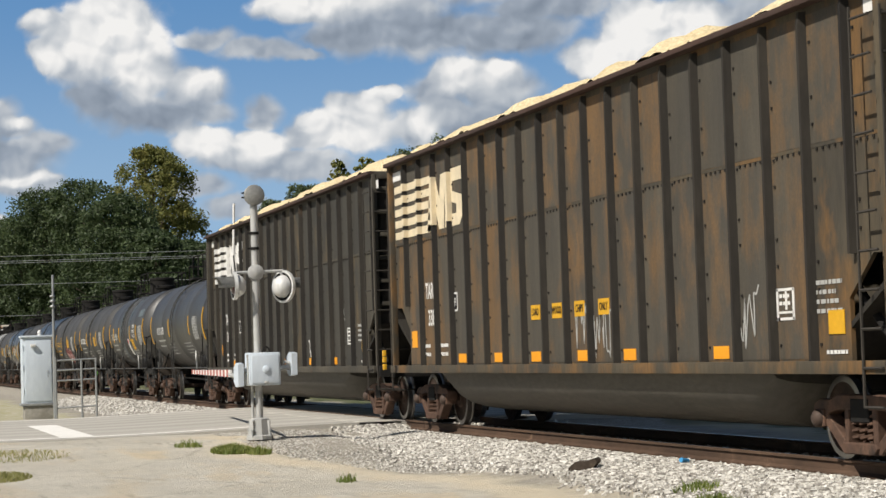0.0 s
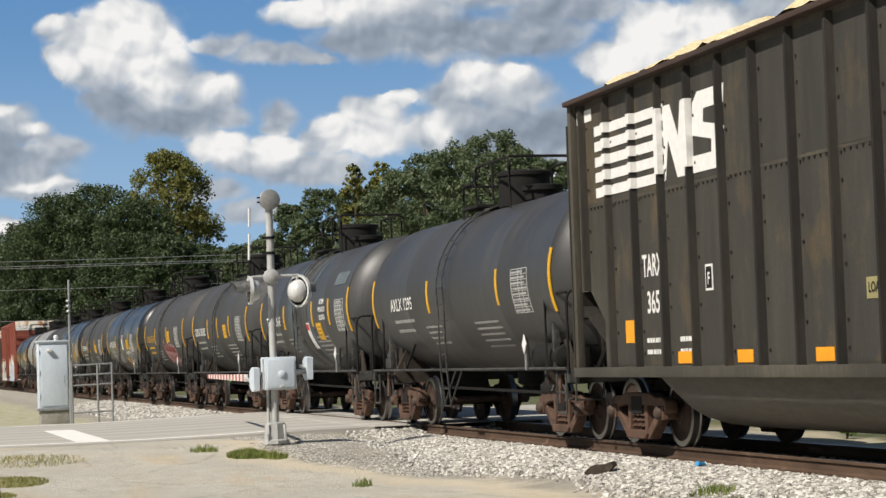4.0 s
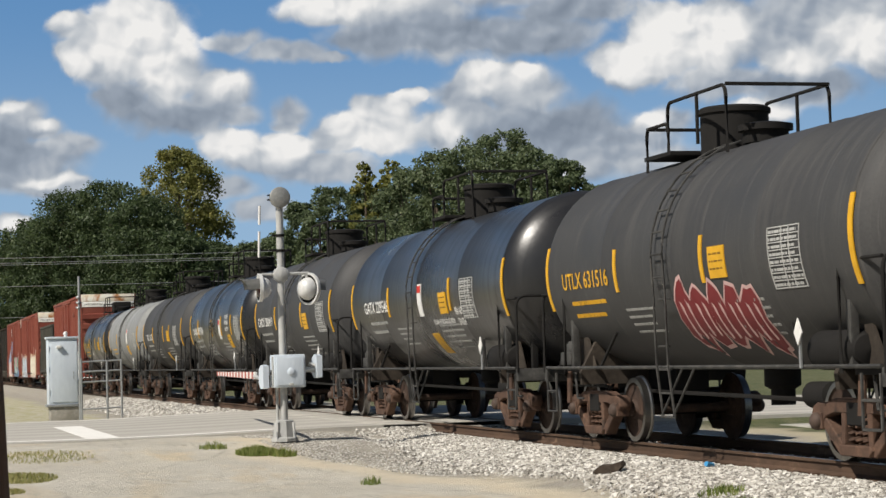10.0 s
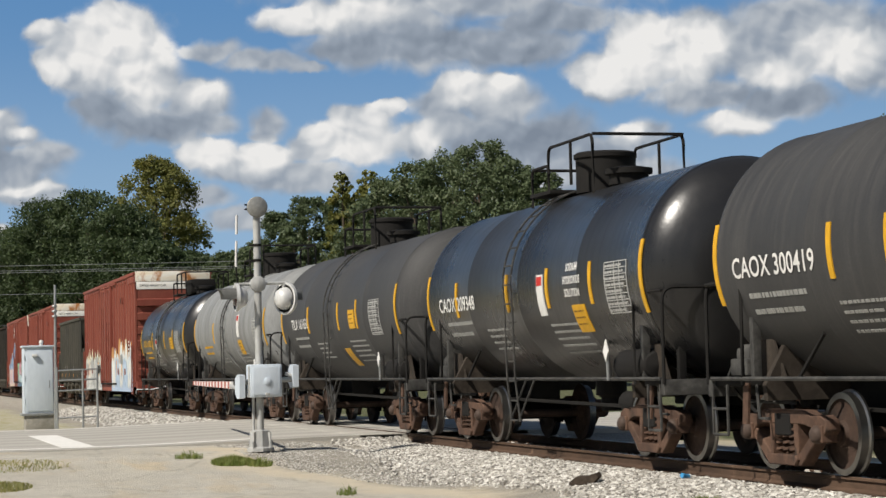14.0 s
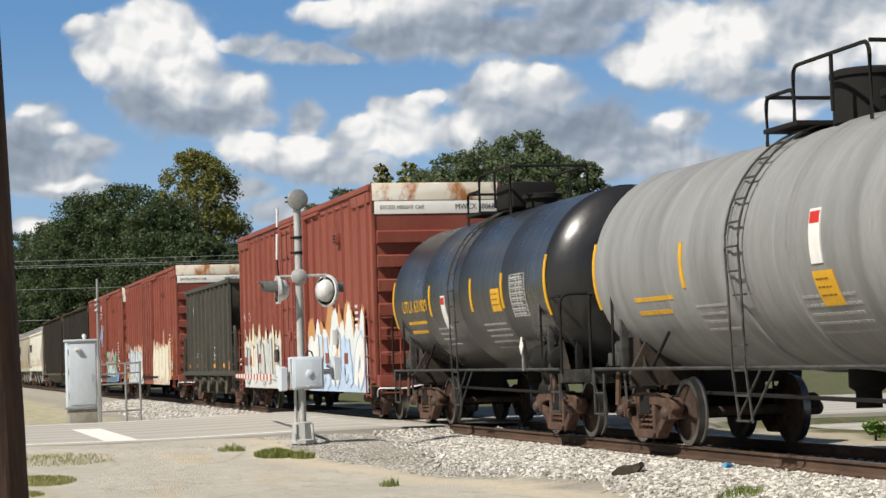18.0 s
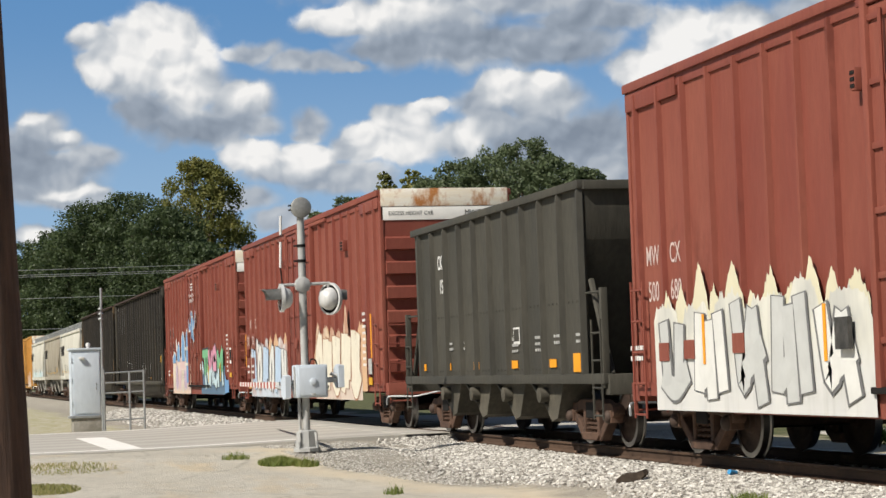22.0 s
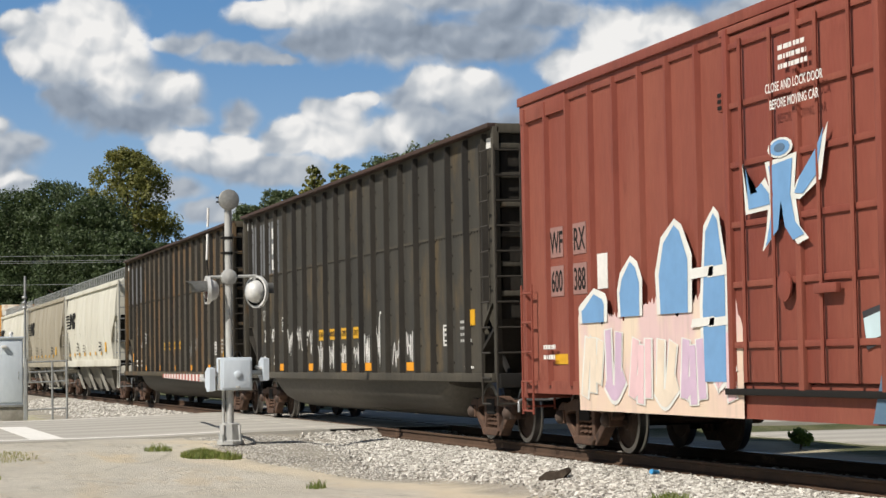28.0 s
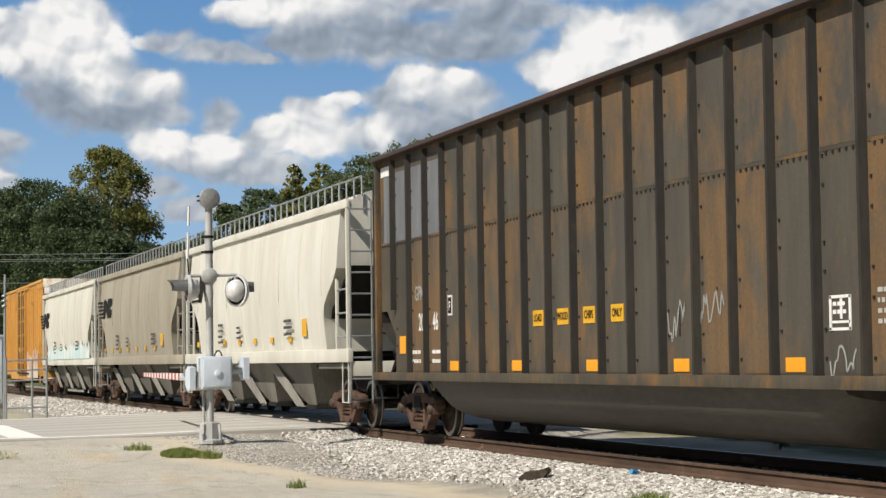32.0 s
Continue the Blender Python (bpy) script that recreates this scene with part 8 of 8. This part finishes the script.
def edge_fade(x, y):
    off = YC - y
    rough = noise.noise((x * 0.8, y * 0.8, 4.0)) * 0.5
    return 1.0 - smooth(toe(x) - 0.9 + rough, toe(x) + 0.25 + rough, off)


stones("pale crushed stone ballast beside the rails", 42000, (-39.0, -13.0), (6.3, 10.10), 11, 0.026, edge_fade)
stones("fine dirty gravel round the crossing signal", 15000, (-38.6, -27.0), (6.2, 9.6), 14, 0.011, lambda x, y: 0.35 + 0.6 * max(0.0, noise.noise((x * 0.9, y * 0.9, 7.0)) + 0.3) if YC - y > toe(x) - 0.6 and YC - y < 2.8 + 1.9 * smooth(-23.5, -34.0, x) else 0.0)
stones("pale crushed stone ballast beyond the road", 16000, (-95.0, -54.6), (7.4, 10.10), 12, 0.038, lambda x, y: 1.0)
stones("pale crushed stone ballast between the rails", 9000, (-38.8, -13.0), (10.35, 13.6), 13, 0.032, lambda x, y: 0.8)


def grass(label, spots, seed, material, tall=0.16):
    """Blades in tufts: spots of x, y, spread, count."""
    rng = np.random.default_rng(seed)
    verts, faces = [], []
    for sx, sy, spread, count in spots:
        for _ in range(count):
            r, a = spread * math.sqrt(rng.random()), rng.uniform(0, 2 * math.pi)
            x, y = sx + r * math.cos(a), sy + r * math.sin(a) * 0.7
            z = ground_z(x, y) - 0.01
            h = tall * rng.uniform(0.4, 1.15) * (1.15 - 0.6 * r / spread)
            b = rng.uniform(0, 2 * math.pi)
            wx, wy = 0.008 * math.cos(b), 0.008 * math.sin(b)
            lx, ly = h * rng.uniform(-0.5, 0.5), h * rng.uniform(-0.5, 0.5)
            k = len(verts)
            verts += [(x - wx, y - wy, z), (x + wx, y + wy, z), (x + lx * 0.5 + wx * 0.7, y + ly * 0.5 + wy * 0.7, z + h * 0.65), (x + lx * 0.5 - wx * 0.7, y + ly * 0.5 - wy * 0.7, z + h * 0.65), (x + lx, y + ly, z + h)]
            faces += [(k, k + 1, k + 2, k + 3), (k + 3, k + 2, k + 4)]
    me = bpy.data.meshes.new("grass")
    me.from_pydata(verts, [], faces)
    me.materials.append(material)
    tagged(new("grass", me), label, "grass", kind="stuff")


M["blade"] = leaf_material("fresh_grass", (0.08, 0.13, 0.02), (0.17, 0.22, 0.045), (0.34, 0.33, 0.11))
M["dry_blade"] = leaf_material("dry_grass", (0.17, 0.19, 0.05), (0.30, 0.29, 0.10), (0.46, 0.40, 0.18))
grass("green grass tufts growing through the lot", [(-33.4, 5.75, 0.5, 2200), (-34.9, 5.25, 0.35, 160), (-32.9, 6.1, 0.3, 350), (-27.2, 6.25, 0.22, 70), (-20.9, 8.75, 0.35, 260), (-19.6, 8.35, 0.4, 420), (-18.7, 8.2, 0.45, 500), (-17.8, 8.0, 0.45, 420)], 21, M["blade"])
grass("dry grass along the edge of the lot", [(-30.8, 1.75, 0.8, 2200), (-28.6, 1.35, 0.5, 900), (-34.5, 2.3, 1.3, 900), (-58.5, 4.2, 1.6, 1600), (-58.0, 6.4, 1.2, 900), (-57.5, 2.6, 1.6, 1500), (-56.6, 5.2, 1.4, 1500)], 22, M["dry_blade"], 0.085)


def shrub(x, y, h, seed):
    rng = np.random.default_rng(seed)
    t = empty("shrub", pose(x, y, ground_z(x, y)), "small bright green shrub beyond the track", "shrub", "shrubs")
    part("stem", bars([[(0, 0, 0), (0.1 * k - 0.1, 0.05, h * 0.6)] for k in range(3)], 0.012, 5), M["bark"], t)
    me = leaves(rng, [(rng.uniform(-0.4, 0.4) * h, rng.uniform(-0.4, 0.4) * h, h * rng.uniform(0.35, 0.8)) for _ in range(9)], [0.25 * h] * 9, 420, 0.09)
    me.materials.append(M["shrub_green"])
    part("foliage", me, None, t)


for k, (x, y, h) in enumerate(((-26.6, 15.2, 0.55), (-25.8, 15.0, 0.45), (-31.0, 15.4, 0.4), (-22.5, 15.3, 0.4))):
    shrub(x, y, h, 200 + k)

lane = tagged(new("pavement", mesh_of("pavement", box(-38.0, 60.0, 17.2, 22.5, -0.5, -0.27, 0.02), M["asphalt"])), "pale side street beyond the track", "pavement", kind="structure")

# a dark broken piece of wood on the ballast, and flat litter
d = empty("driftwood", pose(-25.0, 8.9, ground_z(-25.0, 8.9) + 0.05, 8, -14, 40), "dark broken piece of timber on the ballast", "timber")
part("chunk", prism([(-0.22, -0.04), (-0.10, -0.07), (0.12, -0.05), (0.24, 0.02), (0.22, 0.08), (0.06, 0.07), (-0.08, 0.10), (-0.2, 0.05)], -0.06, 0.06), M["tie"], d)
M["blue"] = plain("blue_plastic", (0.05, 0.28, 0.55), 0.4, 0, 0.2)
d = empty("crushed_can", pose(-23.6, 9.72, ground_z(-23.6, 9.72) + 0.06, 80, 0, 30), "crushed pale blue can beside the rail", "can")
part("body", lathe([(0.03, -0.07), (0.036, -0.06), (0.028, 0.0), (0.036, 0.05), (0.03, 0.07)], "Z", 12), M["blue"], d)


# ================= clouds far off =================
def cloud_material():
    m = bpy.data.materials.new("cumulus_backdrop")
    m.use_nodes = True
    nt = m.node_tree
    nt.nodes.remove(nt.nodes["Principled BSDF"])
    tc = nt.nodes.new("ShaderNodeTexCoord")
    nrm = nt.nodes.new("ShaderNodeVectorMath")
    nrm.operation = "NORMALIZE"
    nt.links.new(tc.outputs["Object"], nrm.inputs[0])
    sep = nt.nodes.new("ShaderNodeSeparateXYZ")
    nt.links.new(nrm.outputs[0], sep.inputs[0])
    deg = 180 / math.pi
    az = math_node(nt, "MULTIPLY", math_node(nt, "ARCTAN2", sep.outputs[1], math_node(nt, "MULTIPLY", sep.outputs[0], -1.0)), deg)
    el = math_node(nt, "MULTIPLY", math_node(nt, "ARCSINE", sep.outputs[2]), deg)
    com = nt.nodes.new("ShaderNodeCombineXYZ")
    nt.links.new(az, com.inputs[0])
    nt.links.new(el, com.inputs[1])
    p = com.outputs[0]

    def warp(vec, scale, amount, detail):
        n = nt.nodes.new("ShaderNodeTexNoise")
        n.inputs["Scale"].default_value = scale
        n.inputs["Detail"].default_value = detail
        nt.links.new(vec, n.inputs["Vector"])
        a = nt.nodes.new("ShaderNodeVectorMath")
        a.operation = "MULTIPLY_ADD"
        nt.links.new(n.outputs["Color"], a.inputs[0])
        a.inputs[1].default_value = (amount, amount, 0)
        nt.links.new(vec, a.inputs[2])
        b = nt.nodes.new("ShaderNodeVectorMath")
        b.operation = "SUBTRACT"
        nt.links.new(a.outputs[0], b.inputs[0])
        b.inputs[1].default_value = (amount * 0.5, amount * 0.5, 0)
        return b.outputs[0]
    q = warp(warp(p, 0.7, 0.6, 2), 2.2, 0.22, 4)

    def field(groups, soft):
        """One at the heart of the nearest puff, nought on its rim."""
        out = None
        for cx, cy, rx, ry in groups:
            k = nt.nodes.new("ShaderNodeVectorMath")
            k.operation = "MULTIPLY_ADD"
            nt.links.new(q, k.inputs[0])
            k.inputs[1].default_value = (1 / rx, 1 / ry, 0)
            k.inputs[2].default_value = (-cx / rx, -cy / ry, 0)
            ln = nt.nodes.new("ShaderNodeVectorMath")
            ln.operation = "LENGTH"
            nt.links.new(k.outputs[0], ln.inputs[0])
            out = ln.outputs["Value"] if out is None else math_node(nt, "SMOOTH_MIN", out, ln.outputs["Value"], soft)
        return math_node(nt, "SUBTRACT", 1.0, out)

    def ramp(value, lo, hi):
        r = nt.nodes.new("ShaderNodeMapRange")
        r.interpolation_type = "SMOOTHSTEP"
        for sock, val in ((r.inputs[1], lo), (r.inputs[2], hi)):
            if isinstance(val, bpy.types.NodeSocket):
                nt.links.new(val, sock)
            else:
                sock.default_value = val
        nt.links.new(value, r.inputs[0])
        return r.outputs[0]

    def fbm(vec, scale, detail, rough=0.5):
        n = nt.nodes.new("ShaderNodeTexNoise")
        n.inputs["Scale"].default_value, n.inputs["Detail"].default_value, n.inputs["Roughness"].default_value = scale, detail, rough
        nt.links.new(vec, n.inputs["Vector"])
        return n.outputs[0]
    tower = ((6.76, 9.20, 1.65, 1.18), (7.52, 8.10, 1.33, 1.02), (5.96, 8.34, 1.10, 0.91), (8.94, 7.54, 1.10, 0.72), (7.74, 7.00, 2.04, 0.72), (4.88, 9.40, 0.72, 0.47), (6.26, 7.48, 0.94, 0.75), (4.87, 8.63, 0.56, 0.53), (5.35, 9.12, 0.78, 0.63), (9.32, 6.98, 0.94, 0.41))
    wisps = ((9.44, 8.95, 1.02, 0.38), (10.79, 8.65, 1.49, 0.38), (12.06, 8.47, 0.78, 0.22), (10.88, 7.00, 0.66, 0.53), (10.83, 6.64, 0.44, 0.28))
    middle = ((9.30, 6.03, 1.07, 0.60), (10.81, 5.96, 1.02, 0.56), (12.33, 6.30, 0.94, 0.71), (13.37, 6.43, 1.49, 0.86), (13.87, 7.17, 0.75, 0.34), (14.44, 7.36, 0.41, 0.28), (15.13, 6.39, 0.86, 0.55), (13.15, 7.23, 0.71, 0.34), (11.04, 5.53, 2.66, 0.41), (8.96, 4.85, 1.10, 0.38), (10.06, 4.28, 1.10, 0.41), (11.67, 5.28, 1.88, 0.47))
    right = ((16.61, 7.69, 1.41, 0.66), (15.72, 7.32, 0.94, 0.63), (17.47, 7.35, 1.57, 0.86), (18.08, 6.30, 2.98, 1.02), (16.18, 6.68, 1.41, 0.63), (19.66, 5.86, 2.66, 0.86), (21.57, 6.42, 0.86, 0.50), (18.05, 5.28, 2.82, 0.63), (21.22, 5.25, 1.88, 0.63))
    upper = ((12.09, 9.82, 1.57, 0.50), (14.33, 9.65, 2.66, 0.78), (13.36, 9.04, 1.72, 0.60), (15.76, 8.98, 2.98, 0.81), (18.00, 8.99, 2.04, 0.81), (18.98, 9.66, 2.19, 0.63), (16.60, 10.53, 5.95, 0.94))
    bank = ((21.73, 8.77, 1.72, 1.13), (20.52, 8.03, 1.25, 0.81), (22.90, 8.56, 1.25, 0.97), (23.39, 9.16, 1.41, 0.71), (24.78, 8.62, 2.04, 1.10), (25.22, 7.82, 1.10, 0.44), (26.02, 8.86, 1.88, 0.94), (23.34, 7.44, 2.04, 0.60), (25.50, 7.19, 1.88, 0.63), (24.09, 6.55, 1.18, 0.41), (26.04, 9.33, 2.51, 0.94), (27.85, 8.45, 2.35, 1.41))
    low = ((3.37, 6.87, 0.91, 0.71), (2.75, 6.17, 1.25, 1.10), (4.14, 6.60, 0.66, 0.38), (4.75, 6.16, 1.10, 0.44), (3.20, 5.39, 2.04, 0.63), (4.27, 5.04, 1.41, 0.38), (3.21, 4.02, 0.63, 0.31), (1.68, 6.17, 0.94, 0.94), (3.67, 5.86, 1.88, 0.78))
    lit_a = ((6.68, 9.46, 1.28, 0.81), (7.37, 8.21, 0.66, 0.60), (5.97, 8.89, 0.63, 0.63), (5.02, 8.39, 0.41, 0.34), (8.18, 9.11, 0.47, 0.55), (9.18, 7.85, 0.55, 0.31), (4.65, 9.59, 0.38, 0.25), (12.02, 9.96, 1.33, 0.31), (13.70, 10.01, 1.10, 0.28))
    lit_b = ((9.30, 6.11, 0.86, 0.47), (10.81, 6.01, 0.78, 0.41), (13.29, 6.39, 1.07, 0.72), (14.36, 7.31, 0.44, 0.28), (12.34, 6.61, 0.47, 0.38), (15.37, 6.38, 0.38, 0.38), (16.61, 7.81, 0.91, 0.41), (17.49, 7.90, 0.47, 0.28), (13.95, 7.05, 0.38, 0.28))
    lit_c = ((21.73, 8.77, 1.33, 0.91), (20.52, 8.07, 0.94, 0.53), (22.75, 8.72, 0.78, 0.75), (23.46, 8.92, 0.47, 0.44), (25.14, 7.94, 0.69, 0.28), (24.24, 6.62, 0.86, 0.25), (21.18, 6.51, 0.44, 0.28), (26.93, 8.50, 0.94, 0.63), (3.22, 7.29, 0.34, 0.16), (4.17, 6.73, 0.31, 0.14), (3.18, 4.02, 0.41, 0.16), (4.27, 5.20, 0.78, 0.13))
    dim = ((15.76, 9.01, 2.35, 0.53), (18.15, 8.67, 1.72, 0.47), (13.36, 9.01, 1.25, 0.38), (18.97, 9.51, 1.41, 0.47), (18.24, 6.22, 2.35, 0.71), (19.70, 7.20, 0.94, 0.47), (7.74, 6.84, 1.72, 0.41), (2.90, 5.94, 1.10, 0.71), (25.35, 7.19, 1.72, 0.41), (6.18, 7.41, 0.78, 0.47))
    cover = field(tower + wisps + middle + right + upper + bank + low, 0.18)
    light = field(lit_a + lit_b + lit_c, 0.3)
    shade = field(dim, 0.4)
    wide = fbm(p, 0.22, 6)
    billow = fbm(q, 1.1, 5)
    up = nt.nodes.new("ShaderNodeVectorMath")
    up.operation = "ADD"
    up.inputs[1].default_value = (-0.12, 0.22, 0)
    nt.links.new(q, up.inputs[0])
    relief = math_node(nt, "SUBTRACT", fbm(q, 0.9, 2.5), fbm(up.outputs[0], 0.9, 2.5))
    # beyond the stretch that is seen the cumulus goes on by chance
    out = math_node(nt, "MAXIMUM", ramp(el, 11.5, 14.5), math_node(nt, "MAXIMUM", ramp(az, 30.0, 33.0), ramp(az, 2.0, -1.0)))
    chance = math_node(nt, "MULTIPLY_ADD", wide, 4.0, -2.15)
    keep = math_node(nt, "SUBTRACT", 1.0, out)
    cover = math_node(nt, "ADD", math_node(nt, "MULTIPLY", cover, keep), math_node(nt, "MULTIPLY", chance, out))
    lit = math_node(nt, "MAXIMUM", ramp(math_node(nt, "MULTIPLY_ADD", billow, 0.6, math_node(nt, "SUBTRACT", light, 0.30)), -0.82, 0.58), math_node(nt, "MULTIPLY", out, 0.6))
    body = math_node(nt, "MULTIPLY_ADD", math_node(nt, "SUBTRACT", billow, 0.5), 0.75, math_node(nt, "ADD", cover, 0.03))
    hard = math_node(nt, "MULTIPLY_ADD", lit, -0.36, 0.50)
    alpha = ramp(body, -0.10, hard)
    dull = math_node(nt, "MULTIPLY", ramp(shade, -0.5, 0.6), -0.24)
    tone = math_node(nt, "ADD", math_node(nt, "MULTIPLY_ADD", lit, 0.52, 0.46), math_node(nt, "MULTIPLY_ADD", relief, 1.2, dull))
    tones = nt.nodes.new("ShaderNodeValToRGB")
    nt.links.new(tone, tones.inputs[0])
    tones.color_ramp.elements[0].position, tones.color_ramp.elements[0].color = 0.05, (0.20, 0.24, 0.30, 1)
    tones.color_ramp.elements[1].position, tones.color_ramp.elements[1].color = 1.0, (0.80, 0.79, 0.775, 1)
    for at, c in ((0.35, (0.29, 0.335, 0.40, 1)), (0.66, (0.48, 0.51, 0.545, 1))):
        tones.color_ramp.elements.new(at).color = c
    col = tones.outputs[0]
    # fade out at the rim of the backdrop
    rim = math_node(nt, "MULTIPLY", math_node(nt, "MULTIPLY", ramp(el, 22.0, 16.0), ramp(az, -18.0, -12.0)), ramp(az, 50.0, 44.0))
    em = nt.nodes.new("ShaderNodeEmission")
    blue = mixed(nt, ramp(el, 3.0, 11.0), (0.27, 0.42, 0.60), (0.11, 0.25, 0.475))
    nt.links.new(mixed(nt, alpha, blue, col), em.inputs["Color"])
    tr = nt.nodes.new("ShaderNodeBsdfTransparent")
    mx = nt.nodes.new("ShaderNodeMixShader")
    nt.links.new(rim, mx.inputs[0])
    nt.links.new(tr.outputs[0], mx.inputs[1])
    nt.links.new(em.outputs[0], mx.inputs[2])
    nt.links.new(mx.outputs[0], nt.nodes["Material Output"].inputs["Surface"])
    return m


def cloud_backdrop():
    bm = bmesh.new()
    R = 2300.0
    g = []
    for i in range(29):
        a = radians(-20 + 72 * i / 28)
        g.append([bm.verts.new((-R * math.cos(a) * math.cos(b), R * math.sin(a) * math.cos(b), R * math.sin(b)))
                  for b in [radians(0.3 + 23.7 * j / 10) for j in range(11)]])
    for i in range(28):
        for j in range(10):
            bm.faces.new((g[i][j], g[i][j + 1], g[i + 1][j + 1], g[i + 1][j]))
    ob = new("backdrop", mesh_of("backdrop", bm, cloud_material()))
    tagged(ob, "bright cumulus clouds in a blue sky", "sky", kind="structure")


cloud_backdrop()


# ================= what moves =================
def travelled(t):
    """Metres that the train has gone after t seconds."""
    q = t / 32.0
    return ((((-26.0729 * q + 53.5986) * q - 38.1809) * q + 33.748) * q + 246.0855) * q


def motions():
    for car, x in CARS:
        walk(car, [(t, pose(x + travelled(t), YC, 0)) for t in range(0, 33, 2)])
    step = 2.0 / FPS
    times = [i * step for i in range(480)] + [32.0]
    for e in (-1, 1):
        first = WHEELS[e][0]
        walk(first, [(t, pose(e * 0.9, 0, 0, 0, math.degrees(travelled(t) / WHEEL_R), 0)) for t in times])
        action = first.animation_data.action
        for w in WHEELS[e][1:]:
            w.rotation_mode = "QUATERNION"
            w.animation_data_create()
            w.animation_data.action = action
            w.animation_data.action_slot = action.slots[0]


motions()
